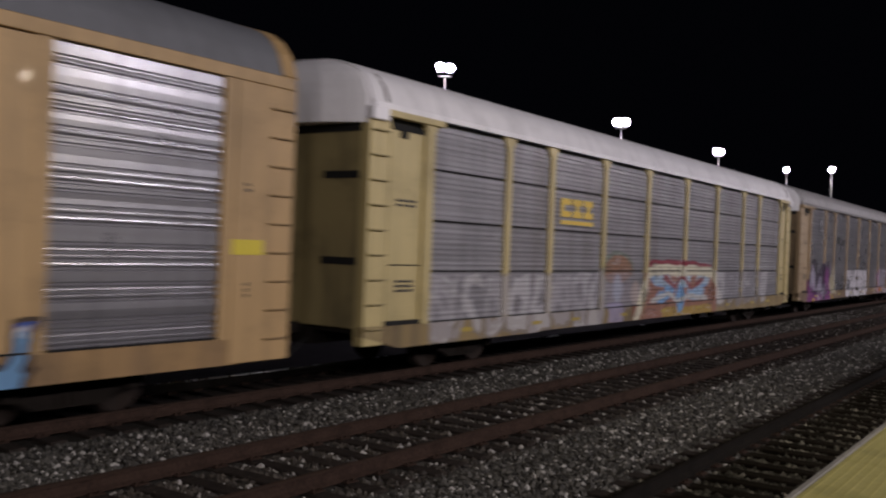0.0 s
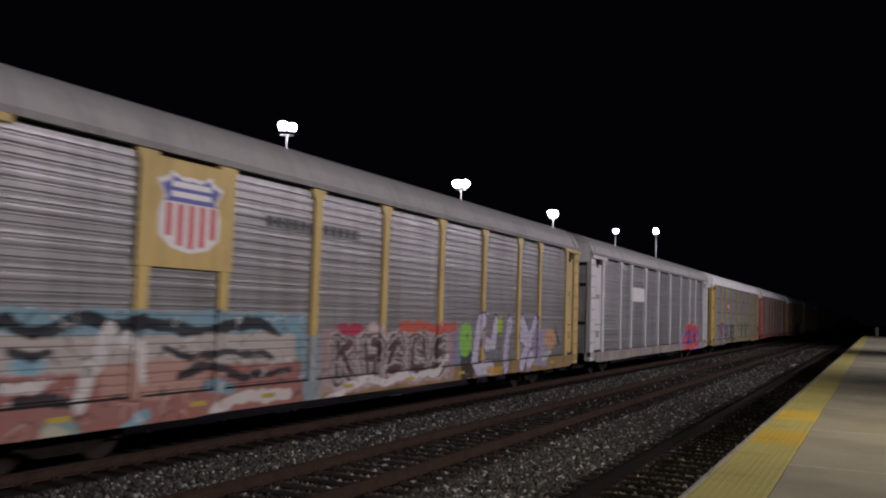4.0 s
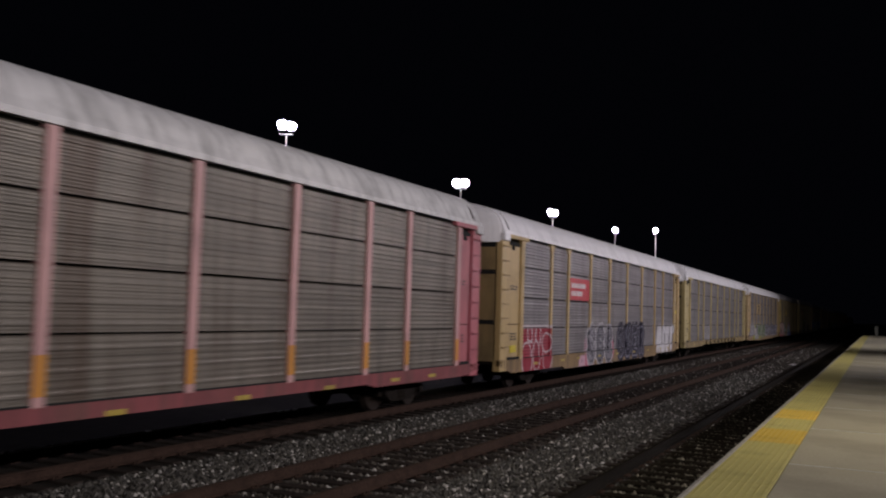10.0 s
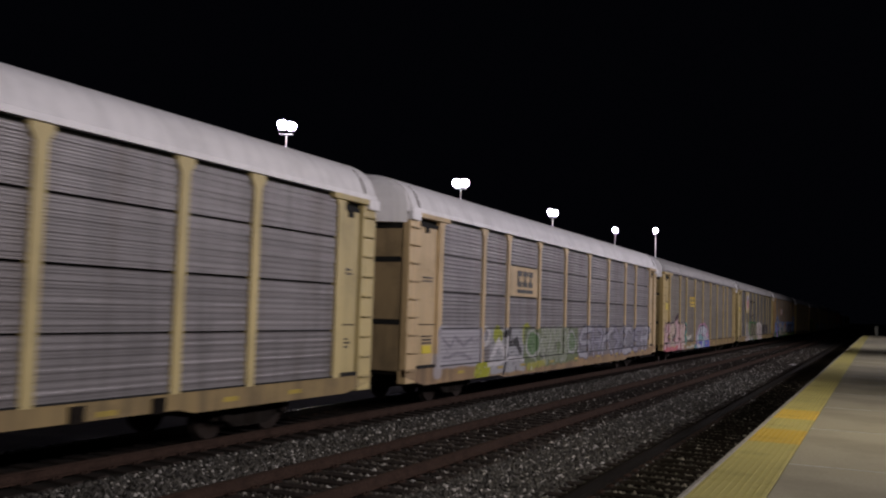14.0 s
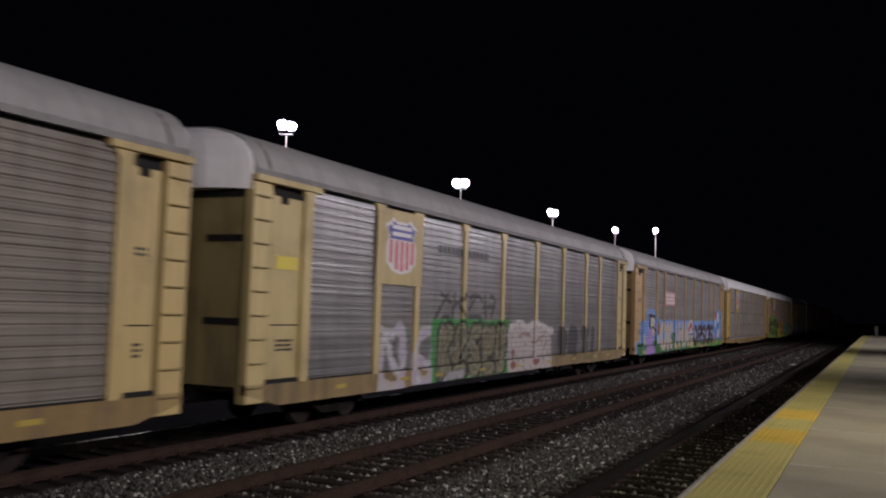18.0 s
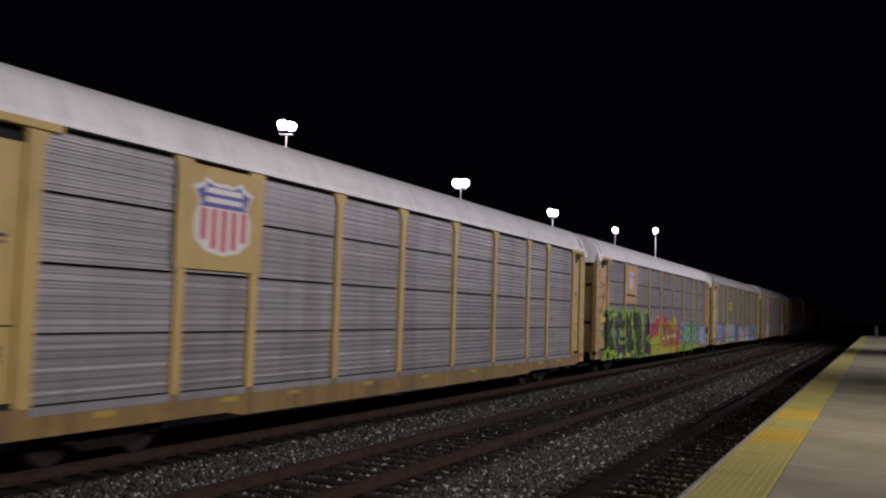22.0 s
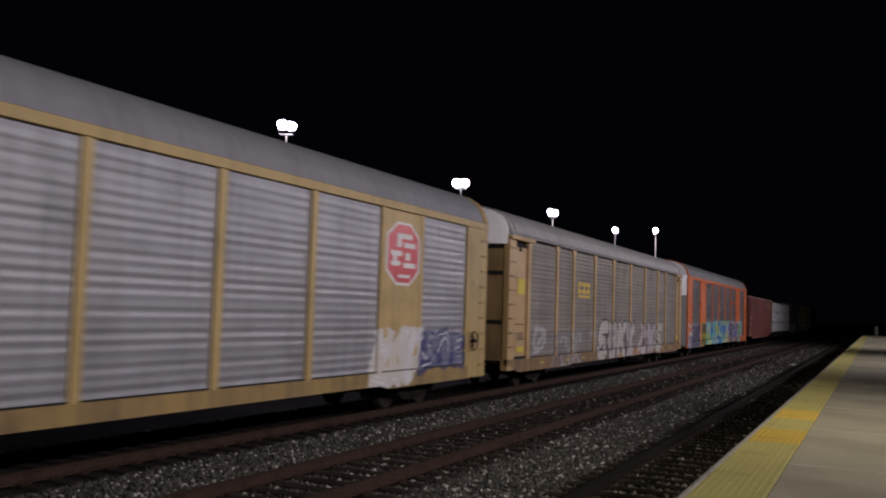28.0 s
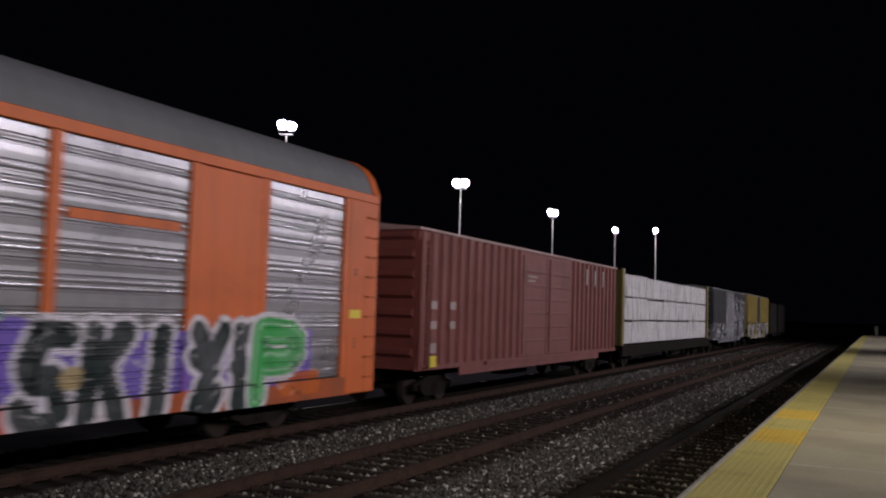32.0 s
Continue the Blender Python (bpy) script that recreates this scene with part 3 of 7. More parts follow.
def yard_mast(at, aim, heads, width, tall):
    """A tapered steel mast with floodlight heads turned to the camera side."""
    x, y, z = at
    mast = empty("yard_light_mast", "tall slim galvanised mast with bright floodlights on top", "light mast", pose(x, y, -0.8, 0, 0, aim), "row of yard light masts")
    top = z + 0.8
    bm = bmesh.new()
    rod(bm, (0, 0, 0), (0, 0, top - 0.3), 0.085, 0.04, 12)
    part("pole", bm, M_MAST, mast)
    part("base_plate", boxes((-0.25, 0.25, -0.25, 0.25, 0, 0.05), bevel=0.01), M_MAST, mast)
    span = width * (heads - 1) / 2
    bm = bmesh.new()
    rod(bm, (-span - 0.1, 0, top - 0.34), (span + 0.1, 0, top - 0.34), 0.04)
    part("crossarm", bm, M_MAST, mast)
    for i in range(heads):
        hx = -span + i * width
        bm = bmesh.new()
        prism(bm, [(-0.22, top - tall / 2), (0.1, top - tall / 2 - 0.02), (0.1, top + tall / 2), (-0.1, top + tall / 2 + 0.04)], "x", hx - width * 0.4, hx + width * 0.4)
        head = part("floodlight", bm, M_MAST, mast)
        bm = bmesh.new()
        got = bmesh.ops.create_uvsphere(bm, u_segments=16, v_segments=10, radius=1.0)["verts"]
        for v in got:
            # lens drawn oversized, so its shape carries the lamp's bloom
            v.co = Vector((hx + v.co.x * width * 0.54, -0.24 + v.co.y * 0.14, top + (0.16 if width < 0.45 and i == 0 else 0.0) * tall + v.co.z * tall * 0.52))
        part("lens", bm, M_LENS, head, "glowing white lens, oversized to carry its bloom")
    return mast


for (x, y, z), aim, heads, w, h in (((-23.7, 33.0, 10.33), 35, 2, 0.40, 0.33), ((-23.8, 52.0, 10.45), 25, 2, 0.5, 0.44), ((-23.4, 69.0, 10.4), 20, 2, 0.38, 0.42),
                                    ((-22.5, 84.8, 10.4), 15, 1, 0.44, 0.40), ((-18.8, 85.5, 10.42), 12, 1, 0.44, 0.40)):
    yard_mast((x, y, z), aim, heads, w, h)
    down = bpy.data.lights.new("mast_light", "SPOT")
    down.energy, down.spot_size, down.shadow_soft_size, down.color = 350.0, radians(70), 0.25, (1.0, 0.93, 0.98)
    new("mast_light", down).matrix_world = look((x + 0.35, y - 0.75, z - 0.1), (x, y, z - 4.0))

# masts of the car park behind the platform
for ly in LOT_Y:
    mast = empty("car_park_light_mast", "slim steel mast with two lamp heads in the car park", "light mast", pose(LOT_X + 0.3, ly, -0.8), "car park light masts")
    bm = bmesh.new()
    rod(bm, (0, 0, 0), (0, 0, LOT_Z + 0.75), 0.12, 0.07, 12)
    part("pole", bm, M_MAST, mast)
    bm = bmesh.new()
    rod(bm, (0, -1.0, LOT_Z + 0.82), (0, 1.0, LOT_Z + 0.82), 0.04)
    part("crossarm", bm, M_MAST, mast)
    for dy in (-0.8, 0.8):
        part("lamp_head", boxes((-0.34, 0.12, dy - 0.3, dy + 0.3, LOT_Z + 0.76, LOT_Z + 0.92), bevel=0.02), M_MAST, mast)

for lx, ly, lz in PLATFORM_LAMPS:
    lamp_post = empty("platform_lamp_post", "unseen steel platform lamp post with one lamp head", "lamp post", pose(lx, ly, 1.0), "platform lamp posts")
    bm = bmesh.new()
    rod(bm, (0, 0, 0), (0, 0, lz - 1.0), 0.08, 0.05, 12)
    part("pole", bm, M_MAST, lamp_post)
    part("lamp_head", boxes((-0.7, 0.1, -0.16, 0.16, lz - 1.02, lz - 0.92), bevel=0.02), M_MAST, lamp_post)

# ---- freight cars ----
PITCH, FRONT, BACK = 28.45, 0.66, 27.46
POSTS = (2.43, 5.25, 7.15, 9.95, 12.75, 15.7, 18.5, 21.3, 23.2, 26.02)
EAVE, SILL = 4.70, 1.0
shared = {}
wheels = []                # (wheel or axle, side, place along the truck)


def ribbed(kind, y0, y1, z0, z1, side=1):
    """A corrugated sheet on one side of a car: a rib profile run along y, with a plain back."""
    key = (kind, round(y0, 3), round(y1, 3), z0, z1, side)
    if key in shared:
        return shared[key]
    pts, z = [], z0
    if kind == "fine":
        step, d = (z1 - z0) / round((z1 - z0) / 0.105), 0.016
        k = 0
        while z < z1 - 0.01:
            e = d * (1.0, 0.45, 0.7)[k % 3]
            pts += [(0.0, z), (0.0, z + step * 0.3), (-e, z + step * 0.5), (-e, z + step * 0.8)]
            z, k = z + step, k + 1
    elif kind == "broad":
        step, d = (z1 - z0) / round((z1 - z0) / 0.15), 0.026
        k = 0
        while z < z1 - 0.01:
            e = d * (1.0, 0.55, 0.8, 0.65, 0.9)[k % 5]
            pts += [(-e, z), (-e, z + step * 0.16), (0.0, z + step * 0.32), (0.002 * (k % 3 - 1), z + step * 0.6), (0.0, z + step * 0.86)]
            z, k = z + step, k + 1
    elif kind == "wave":
        steps = round((z1 - z0) / 0.165) * 6
        pts = [((math.cos(k * math.tau / 6) - 1.0) * (0.005, 0.0025, 0.004, 0.0015, 0.0045)[k // 6 % 5], z0 + (z1 - z0) * k / steps) for k in range(steps)]
    else:                                   # sets of narrow grooves between plain bands
        d, k = 0.042, 0
        gaps = (0.10, 0.10, 0.105, 0.25, 0.10, 0.10, 0.19)
        while z < z1 - 0.12:
            g = gaps[k % 7]
            tilt = (0.002, -0.003, 0.0, 0.0035)[k % 4]
            pts += [(0.0, z), (-d, z + 0.018), (-d, z + 0.036), (0.0, z + 0.054), (tilt, z + 0.054 + (g - 0.054) * 0.5)]
            z, k = min(z + g, z1), k + 1
    pts.append((0.0, z1))
    n, f = len(pts), 1.555
    verts = [(side * (f + x), y, z) for y in (y0, y1) for x, z in pts] + [(side * (f - 0.06), y, z) for y in (y0, y1) for z in (z0, z1)]
    faces = [(i, n + i, n + i + 1, i + 1) for i in range(n - 1)] + [(2 * n, 2 * n + 1, 2 * n + 3, 2 * n + 2)]
    shared[key] = mesh_of("panel", verts, faces)
    return shared[key]


def solid(name, key, *rows, bevel=0.0):
    """A shared mesh made of boxes."""
    if key not in shared:
        bm = boxes(*rows, bevel=bevel)
        shared[key] = bpy.data.meshes.new(name)
        bm.to_mesh(shared[key])
        bm.free()
    return shared[key]


def truck(car, y):
    """A two-axle bogie: bolster, two cast side frames, four wheels on two axles."""
    t = link("truck", solid("truck", "bolster", (-1.0, 1.0, -0.2, 0.2, 0.36, 0.62), (-0.3, 0.3, -0.25, 0.25, 0.5, 0.8), bevel=0.02), M_BLACK, car, "", pose(0, y, 0))
    if "frame" not in shared:
        bm = bmesh.new()
        prism(bm, [(-1.15, 0.52), (-1.1, 0.36), (-0.75, 0.34), (-0.5, 0.2), (0.5, 0.2), (0.75, 0.34), (1.1, 0.36), (1.15, 0.52), (0.8, 0.58), (0.4, 0.7), (-0.4, 0.7), (-0.8, 0.58)], "x", -0.06, 0.06)
        bmesh.ops.recalc_face_normals(bm, faces=bm.faces[:])
        for a in (-0.12, 0.0, 0.12):
            rod(bm, (0.05, a, 0.24), (0.05, a, 0.5), 0.05)
        for a in (-0.88, 0.88):
            rod(bm, (0.04, a, 0.44), (0.16, a, 0.44), 0.1)
        shared["frame"] = bpy.data.meshes.new("side_frame")
        bm.to_mesh(shared["frame"])
        bm.free()
        bm = bmesh.new()
        rod(bm, (-0.06, 0, 0), (0.05, 0, 0), 0.42, 0.415, 28)
        rod(bm, (-0.09, 0, 0), (-0.06, 0, 0), 0.445, 0.445, 28)
        rod(bm, (0.05, 0, 0), (0.075, 0, 0), 0.1, 0.08, 14)
        shared["wheel"] = bpy.data.meshes.new("wheel")
        bm.to_mesh(shared["wheel"])
        bm.free()
    for s in (-1, 1):
        link("side_frame", shared["frame"], M_BLACK, t, "", pose(s * 1.0, 0, 0, 0, 0, 0 if s > 0 else 180))
        for a in (-0.88, 0.88):
            wheels.append((link("wheel", shared["wheel"], M_WHEEL, t, "", pose(s * 0.745, a, 0.42, 0, 0, 0 if s > 0 else 180)), s, a))
    for a in (-0.88, 0.88):
        if "axle" not in shared:
            bm = bmesh.new()
            rod(bm, (-0.72, 0, 0), (0.72, 0, 0), 0.075)
            shared["axle"] = bpy.data.meshes.new("axle")
            bm.to_mesh(shared["axle"])
            bm.free()
        wheels.append((link("axle", shared["axle"], M_WHEEL, t, "", pose(0, a, 0.42)), 0, a))


def coupler(car, y, s):
    link("coupler", solid("coupler", "coupler", (-0.09, 0.09, -0.1, 0.62, 0.78, 0.98), (-0.16, 0.1, -0.22, -0.02, 0.74, 1.02), bevel=0.02), M_BLACK, car, "", pose(0, y, 0, 0, 0, 0 if s > 0 else 180))
    bm = bmesh.new()
    rod(bm, (0.25, y, 0.7), (0.25, y + s * 0.45, 0.42), 0.025)
    rod(bm, (0.25, y + s * 0.45, 0.42), (0.25, y + s * 0.6, 0.7), 0.025)
    part("air_hose", bm, M_DARK, car)


def shield(plate, y0, y1, z0, z1, x, faded):
    """A shield on a sign plate: white rim, blue head with two white bars, red stripes below."""
    w, h = y1 - y0, z1 - z0
    shape = [(0.5, 0), (0.78, 0.06), (0.95, 0.2), (0.97, 0.45), (0.9, 0.68), (1.0, 0.86), (0.84, 0.93), (0.8, 1.0), (0.65, 0.93), (0.5, 0.95), (0.35, 0.93), (0.2, 1.0), (0.16, 0.93), (0.0, 0.86), (0.1, 0.68), (0.03, 0.45), (0.05, 0.2), (0.22, 0.06)]

    def ring(grow, low, high):
        out = []
        for a, b in shape:
            a, b = 0.5 + (a - 0.5) * grow, 0.5 + (b - 0.5) * grow
            out.append((y0 + a * w, z0 + min(max(b, low), high) * h))
        return out
    bm = bmesh.new()
    prism(bm, ring(1.0, 0, 1), "x", x, x + 0.004)
    sh = part("shield", bm, M_WHITE, plate, "white-rimmed heraldic shield")
    bm = bmesh.new()
    prism(bm, ring(0.88, 0.62, 1), "x", x + 0.004, x + 0.008)
    part("shield_head", bm, M_BLUE, plate)
    for lo, hi in ((0.68, 0.75), (0.80, 0.87)):
        part("lettering_bar", boxes((x + 0.008, x + 0.011, y0 + 0.2 * w, y0 + 0.8 * w, z0 + lo * h, z0 + hi * h)), M_WHITE, plate)
    for i in range(5):
        a = 0.14 + i * 0.165
        low = (0.2, 0.09, 0.06, 0.09, 0.2)[i]
        part("stripe", boxes((x + 0.004, x + 0.007, y0 + a * w, y0 + (a + 0.085) * w, z0 + low * h, z0 + 0.6 * h)), M_PINK if faded else M_RED, plate)


def logo_blocks(plate, y0, y1, z0, z1, x, mat, under=True):
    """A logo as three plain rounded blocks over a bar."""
    w, h = y1 - y0, z1 - z0
    lo = 0.28 if under else 0.0
    for i in range(3):
        a = y0 + w * (i * 0.345)
        b = a + w * 0.29
        za, zb, t = z0 + lo * h, z1, 0.24 * h
        bm = boxes((x, x + 0.004, a, b, zb - t, zb), (x, x + 0.004, a, b, za, za + t), (x, x + 0.0038, a + (b - a) * (0.0, 0.33, 0.33)[i], a + (b - a) * (0.34, 0.67, 0.67)[i], za + t, zb - t))
        part("logo_block", bm, mat, plate)
    if under:
        part("logo_bar", boxes((x, x + 0.004, y0, y1, z0, z0 + 0.16 * h)), mat, plate)


def stencil_rows(car, y0, y1, z, x, n, mat, seed):
    """Small stencilled lettering that cannot be read, as rows of short bars."""
    rng = random.Random(seed)
    bm = bmesh.new()
    for i in range(n):
        y, zz = y0, z - i * 0.085
        while y < y1 - 0.05:
            w = rng.uniform(0.05, 0.2)
            box(bm, x, x + 0.003, y, min(y + w, y1), zz, zz + 0.045)
            y += w + 0.04
    tagged(part("stencil_lettering", bm, mat, car), kind="stuff")


ROOF = [(1.62, 4.78), (1.62, 4.885), (1.585, 4.90), (1.55, 5.0), (1.46, 5.2), (1.28, 5.40), (1.0, 5.555), (0.6, 5.66), (0.0, 5.70)]


def rounded(points, n):
    """More points along a smooth curve through the given ones."""
    out = []
    for i in range(len(points) - 1):
        p = [Vector(points[min(max(j, 0), len(points) - 1)]) for j in (i - 1, i, i + 1, i + 2)]
        for k in range(n):
            t = k / n
            q = 0.5 * (2 * p[1] + (p[2] - p[0]) * t + (2 * p[0] - 5 * p[1] + 4 * p[2] - p[3]) * t * t + (3 * p[1] - p[0] - 3 * p[2] + p[3]) * t ** 3)
            out.append((q.x, q.y))
    return out + [tuple(points[-1])]


def roof_mesh(scallop, B0, B1):
    """A rounded roof of ribbed sheets along the car, with a drip flange and closed underside."""
    key = ("roof", scallop, B0)
    if key in shared:
        return shared[key]
    quarter = ROOF[:3] + rounded(ROOF[3:-1] + [(0.25, 5.693), ROOF[-1]], 4)
    half = quarter + [(-x, z) for x, z in quarter[-2::-1]]
    ys, y = [], B0 + 0.06
    step = 0.7
    while y < B1 - 0.06:
        ys += [(y, 0.0), (y + 0.05, scallop), (y + step - 0.07, scallop), (y + step - 0.02, 0.0)]
        y += step
    ys = [(min(a, B1 - 0.06), b) for a, b in ys] + [(B1 - 0.06, 0.0)]
    verts, faces, n = [], [], len(half)
    for y, up in ys:
        for i, (x, z) in enumerate(half):
            k = up if 3 <= i < n - 3 else 0.0
            verts.append((x * (1 - k * 0.6), y, z + k))
    for r in range(len(ys) - 1):
        for i in range(n - 1):
            faces.append((r * n + i, r * n + i + 1, (r + 1) * n + i + 1, (r + 1) * n + i))
        faces.append((r * n + n - 1, r * n, (r + 1) * n, (r + 1) * n + n - 1))
    faces += [tuple(range(n))[::-1], tuple(range((len(ys) - 1) * n, len(ys) * n))]
    shared[key] = mesh_of("roof", verts, faces)
    return shared[key]


def end_cap(y, low, s, bow):
    """The closed end of a roof, bowed outwards by a hand or two between its corners."""
    key = ("cap", round(y, 2), low, s, bow)
    if key not in shared:
        levels = [(low, 1.5), (4.9, 1.5), (5.0, 1.49), (5.2, 1.42), (5.38, 1.26), (5.52, 1.0), (5.62, 0.64), (5.675, 0.2)]
        spots = [-1.0, -0.8, -0.5, 0.0, 0.5, 0.8, 1.0]
        n, verts, faces = len(spots), [], []
        for z, w in levels:
            verts += [(w * k, y - s * (0.02 + bow * (w / 1.5) * (1 - k * k)), z) for k in spots]
        for r in range(len(levels) - 1):
            faces += [(r * n + i, r * n + i + 1, (r + 1) * n + i + 1, (r + 1) * n + i) for i in range(n - 1)]
        back = len(verts)
        verts += [(w * k, y + s * 0.1, z) for z, w in levels for k in (-1.0, 1.0)]
        for r in range(len(levels) - 1):
            a, b = back + 2 * r, back + 2 * r + 2
            faces += [(r * n, (r + 1) * n, b, a), (r * n + n - 1, a + 1, b + 1, (r + 1) * n + n - 1), (a, b, b + 1, a + 1)]
        faces.append(tuple(range(n)) + (back + 1, back))
        last = (len(levels) - 1) * n
        faces.append(tuple(range(last, last + n)) + (back + 2 * len(levels) - 1, back + 2 * len(levels) - 2))
        me = mesh_of("roof_end", verts, faces)
        bm = bmesh.new()
        bm.from_mesh(me)
        bmesh.ops.recalc_face_normals(bm, faces=bm.faces[:])
        bm.to_mesh(me)
        bm.free()
        shared[key] = me
    return shared[key]


seam = coach_paint("roof_seam_sealant", (0.16, 0.14, 0.13), (), 0.8, 0.0, 0.8, 0.3)


def post_mesh(at, width, gusset, far):
    key = ("post", at, width, gusset, far)
    if key not in shared:
        w, z1 = width / 2, EAVE + 0.06
        out = [(-w, SILL - 0.02), (w, SILL - 0.02), (w, z1 - 0.24)]
        out += [(w + 0.1, z1 - 0.09), (w + 0.1, z1), (-w - 0.1, z1), (-w - 0.1, z1 - 0.09)] if gusset else [(w, z1), (-w, z1)]
        out += [(-w, z1 - 0.24)]
        bm = bmesh.new()
        prism(bm, [(at + y, z) for y, z in out], "x", -1.6 if far else 1.5, -1.5 if far else 1.6)
        bmesh.ops.recalc_face_normals(bm, faces=bm.faces[:])
        shared[key] = bpy.data.meshes.new("post")
        bm.to_mesh(shared[key])
        bm.free()
    return shared[key]


def autorack(spec):
    """A covered car carrier, front coupling face at y = 0, rails at z = 0, the platform side at +x."""
    car = empty("autorack_car", spec["label"], "railway car", None, "train of covered car carriers")
    style, sprays = spec["style"], spec.get("sprays", ())
    B0, B1 = (0.95, 27.32) if style == "C" else (FRONT, BACK)
    paint = coach_paint("body_paint", spec["paint"], sprays, 0.5, 0.0, spec.get("grime", 0.45), 0.6, 0.5, 0.05, 0.03 if style == "C" else 0.0)
    sheet = coach_paint("side_sheet", tuple(x * 0.80 for x in spec["sheet"]), sprays, spec.get("gloss", 0.42), spec.get("metal", 0.35), spec.get("grime", 0.5), 0.3, stain=spec.get("stain", 0.35 if style != "C" else 0.1), bands=0.5 if style != "C" else 0.25)
    # sills: body colour scaled down, most in blue, with strong streaks and drips
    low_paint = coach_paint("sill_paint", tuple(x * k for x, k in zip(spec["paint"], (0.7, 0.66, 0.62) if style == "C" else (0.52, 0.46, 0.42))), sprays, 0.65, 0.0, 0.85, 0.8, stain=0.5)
    # end doors and rungs: body colour at 62 percent, with strong streaks and spots
    end_mat = coach_paint("end_paint", tuple(x * 0.62 for x in spec["paint"]), (), 0.7, 0.0, 0.85, 0.7)
    roof = spec["roof"]
    cap = spec.get("cap", roof)
    # frame
    part("deck", boxes((-1.46, 1.46, B0 + 0.1, B1 - 0.1, 0.86, 1.02), (-0.32, 0.32, B0, B1, 0.6, 0.9)), M_BLACK, car)
    part("inner_core", boxes((-1.45, 1.45, B0 + 0.12, B1 - 0.12, 1.0, 4.86)), M_DARK, car, "dark interior behind the sheets")
    dip = spec.get("dip", 0.69 if style == "C" else 0.61)
    thin = spec.get("post_width", {"A": 0.21, "B": 0.24, "C": 0.2}[style])
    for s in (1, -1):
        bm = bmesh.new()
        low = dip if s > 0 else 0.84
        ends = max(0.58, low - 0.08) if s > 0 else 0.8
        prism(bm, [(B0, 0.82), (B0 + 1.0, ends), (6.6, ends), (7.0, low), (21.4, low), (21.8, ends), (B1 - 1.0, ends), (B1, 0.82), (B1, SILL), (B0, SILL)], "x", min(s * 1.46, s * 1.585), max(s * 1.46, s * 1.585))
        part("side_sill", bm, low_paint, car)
    part("sheet_foot", boxes((1.54, 1.5935, POSTS[0], POSTS[-1], 0.992, 1.019)), M_DARK, car, "dark gap under the side sheets")
    if spec.get("skirt"):
        for i in range(9):
            part("skirt", boxes((1.56, 1.592, POSTS[i] + thin / 2, POSTS[i + 1] - thin / 2, 0.86, 1.015), bevel=0.006), sheet, car, "grey lower skirt")
    if spec.get("pockets"):
        for i in range(9):
            y = 8.0 + i * 1.6
            part("stake_pocket", boxes((1.585, 1.615, y, y + 0.28, dip - 0.02, SILL - 0.05), bevel=0.008), M_BLACK, car)
    for y in (4.45, 24.0):
        truck(car, y)
    coupler(car, B0, -1)
    coupler(car, B1, 1)
    # ends
    for y, s in ((B0, 1), (B1, -1)):
        a, b = (y, y + 0.09) if s > 0 else (y - 0.09, y)
        for x0, x1 in ((0.01, 1.42), (-1.42, -0.01)):
            door = part("end_door", boxes((x0, x1, a, b, 0.95, 4.36), bevel=0.01), end_mat, car)
            for z in (2.05, 3.55):
                f = a - 0.012 if s > 0 else b
                part("door_slot", boxes((x0 + 0.55 if x0 > 0 else x0 + 0.05, x1 - 0.05 if x0 > 0 else x1 - 0.55, f, f + 0.012, z, z + 0.13)), M_DARK, door)
        f = a - 0.012 if s > 0 else b
        if style != "C":
            part("door_gap", boxes((-1.4, 1.4, f, f + 0.012, 4.36, 4.50)), M_DARK, car)
        elif spec.get("steel_edge"):
            for q in (1, -1):
                for z0, z1, mat in ((0.75, 3.72, M_EDGE_DARK), (3.72, 5.15, M_ROOF_WHITE)):
                    bm = bmesh.new()
                    top = min(z1, 4.9)
                    prism(bm, [(q * 1.56, y + s * 0.04), (q * 1.18, y - s * 0.34), (q * 1.14, y - s * 0.28), (q * 1.5, y + s * 0.08)], "z", z0, top)
                    part("door_edge", bm, mat, car, "bare steel door edge" if z0 < 1 else "white upper door edge")
        link("roof_end", end_cap(y, 4.36 if style == "C" else 4.5, s, 0.12 if style == "C" else 0.42), cap, car, "", Matrix.Translation((0, 0, 4.36)) @ Matrix.Diagonal((1, 1, 1.085 if style == "C" else 1.0, 1)) @ Matrix.Translation((0, 0, -4.36)))
        # corner with ladder, recessed door panel, header
        c0, c1 = (y, y + 0.55) if s > 0 else (y - 0.55, y)
        d0, d1 = (y + 0.62, POSTS[0] - 0.12) if s > 0 else (POSTS[-1] + 0.12, y - 0.62)
        if style == "C":
            part("corner_panel", boxes((1.42, 1.6, min(c0, d0), max(c1, d1), 0.62, EAVE + 0.08), bevel=0.012), paint, car)
            part("corner_panel", boxes((-1.6, -1.42, min(c0, d0), max(c1, d1), 0.62, EAVE + 0.08), bevel=0.012), paint, car)
        else:
            part("corner_post", boxes((1.36, 1.585, c0, c1, 0.66, EAVE - 0.06), bevel=0.012), paint, car)
            part("corner_post", boxes((-1.585, -1.36, c0, c1, 0.66, EAVE - 0.06), bevel=0.012), paint, car)
            door = part("end_panel", boxes((1.4, 1.535, d0, d1, SILL + 0.03, 4.56), bevel=0.01), paint, car)
            part("end_panel", boxes((-1.535, -1.4, d0, d1, SILL + 0.03, 4.56), bevel=0.01), paint, car)
            hw = (y, POSTS[0] + 0.35) if s > 0 else (POSTS[-1] - 0.35, y)
            part("header", boxes((1.5, 1.655, *hw, 4.66, 4.775), bevel=0.01), paint, car)
            h0 = d0 + 0.12 if s > 0 else d1 - 0.62
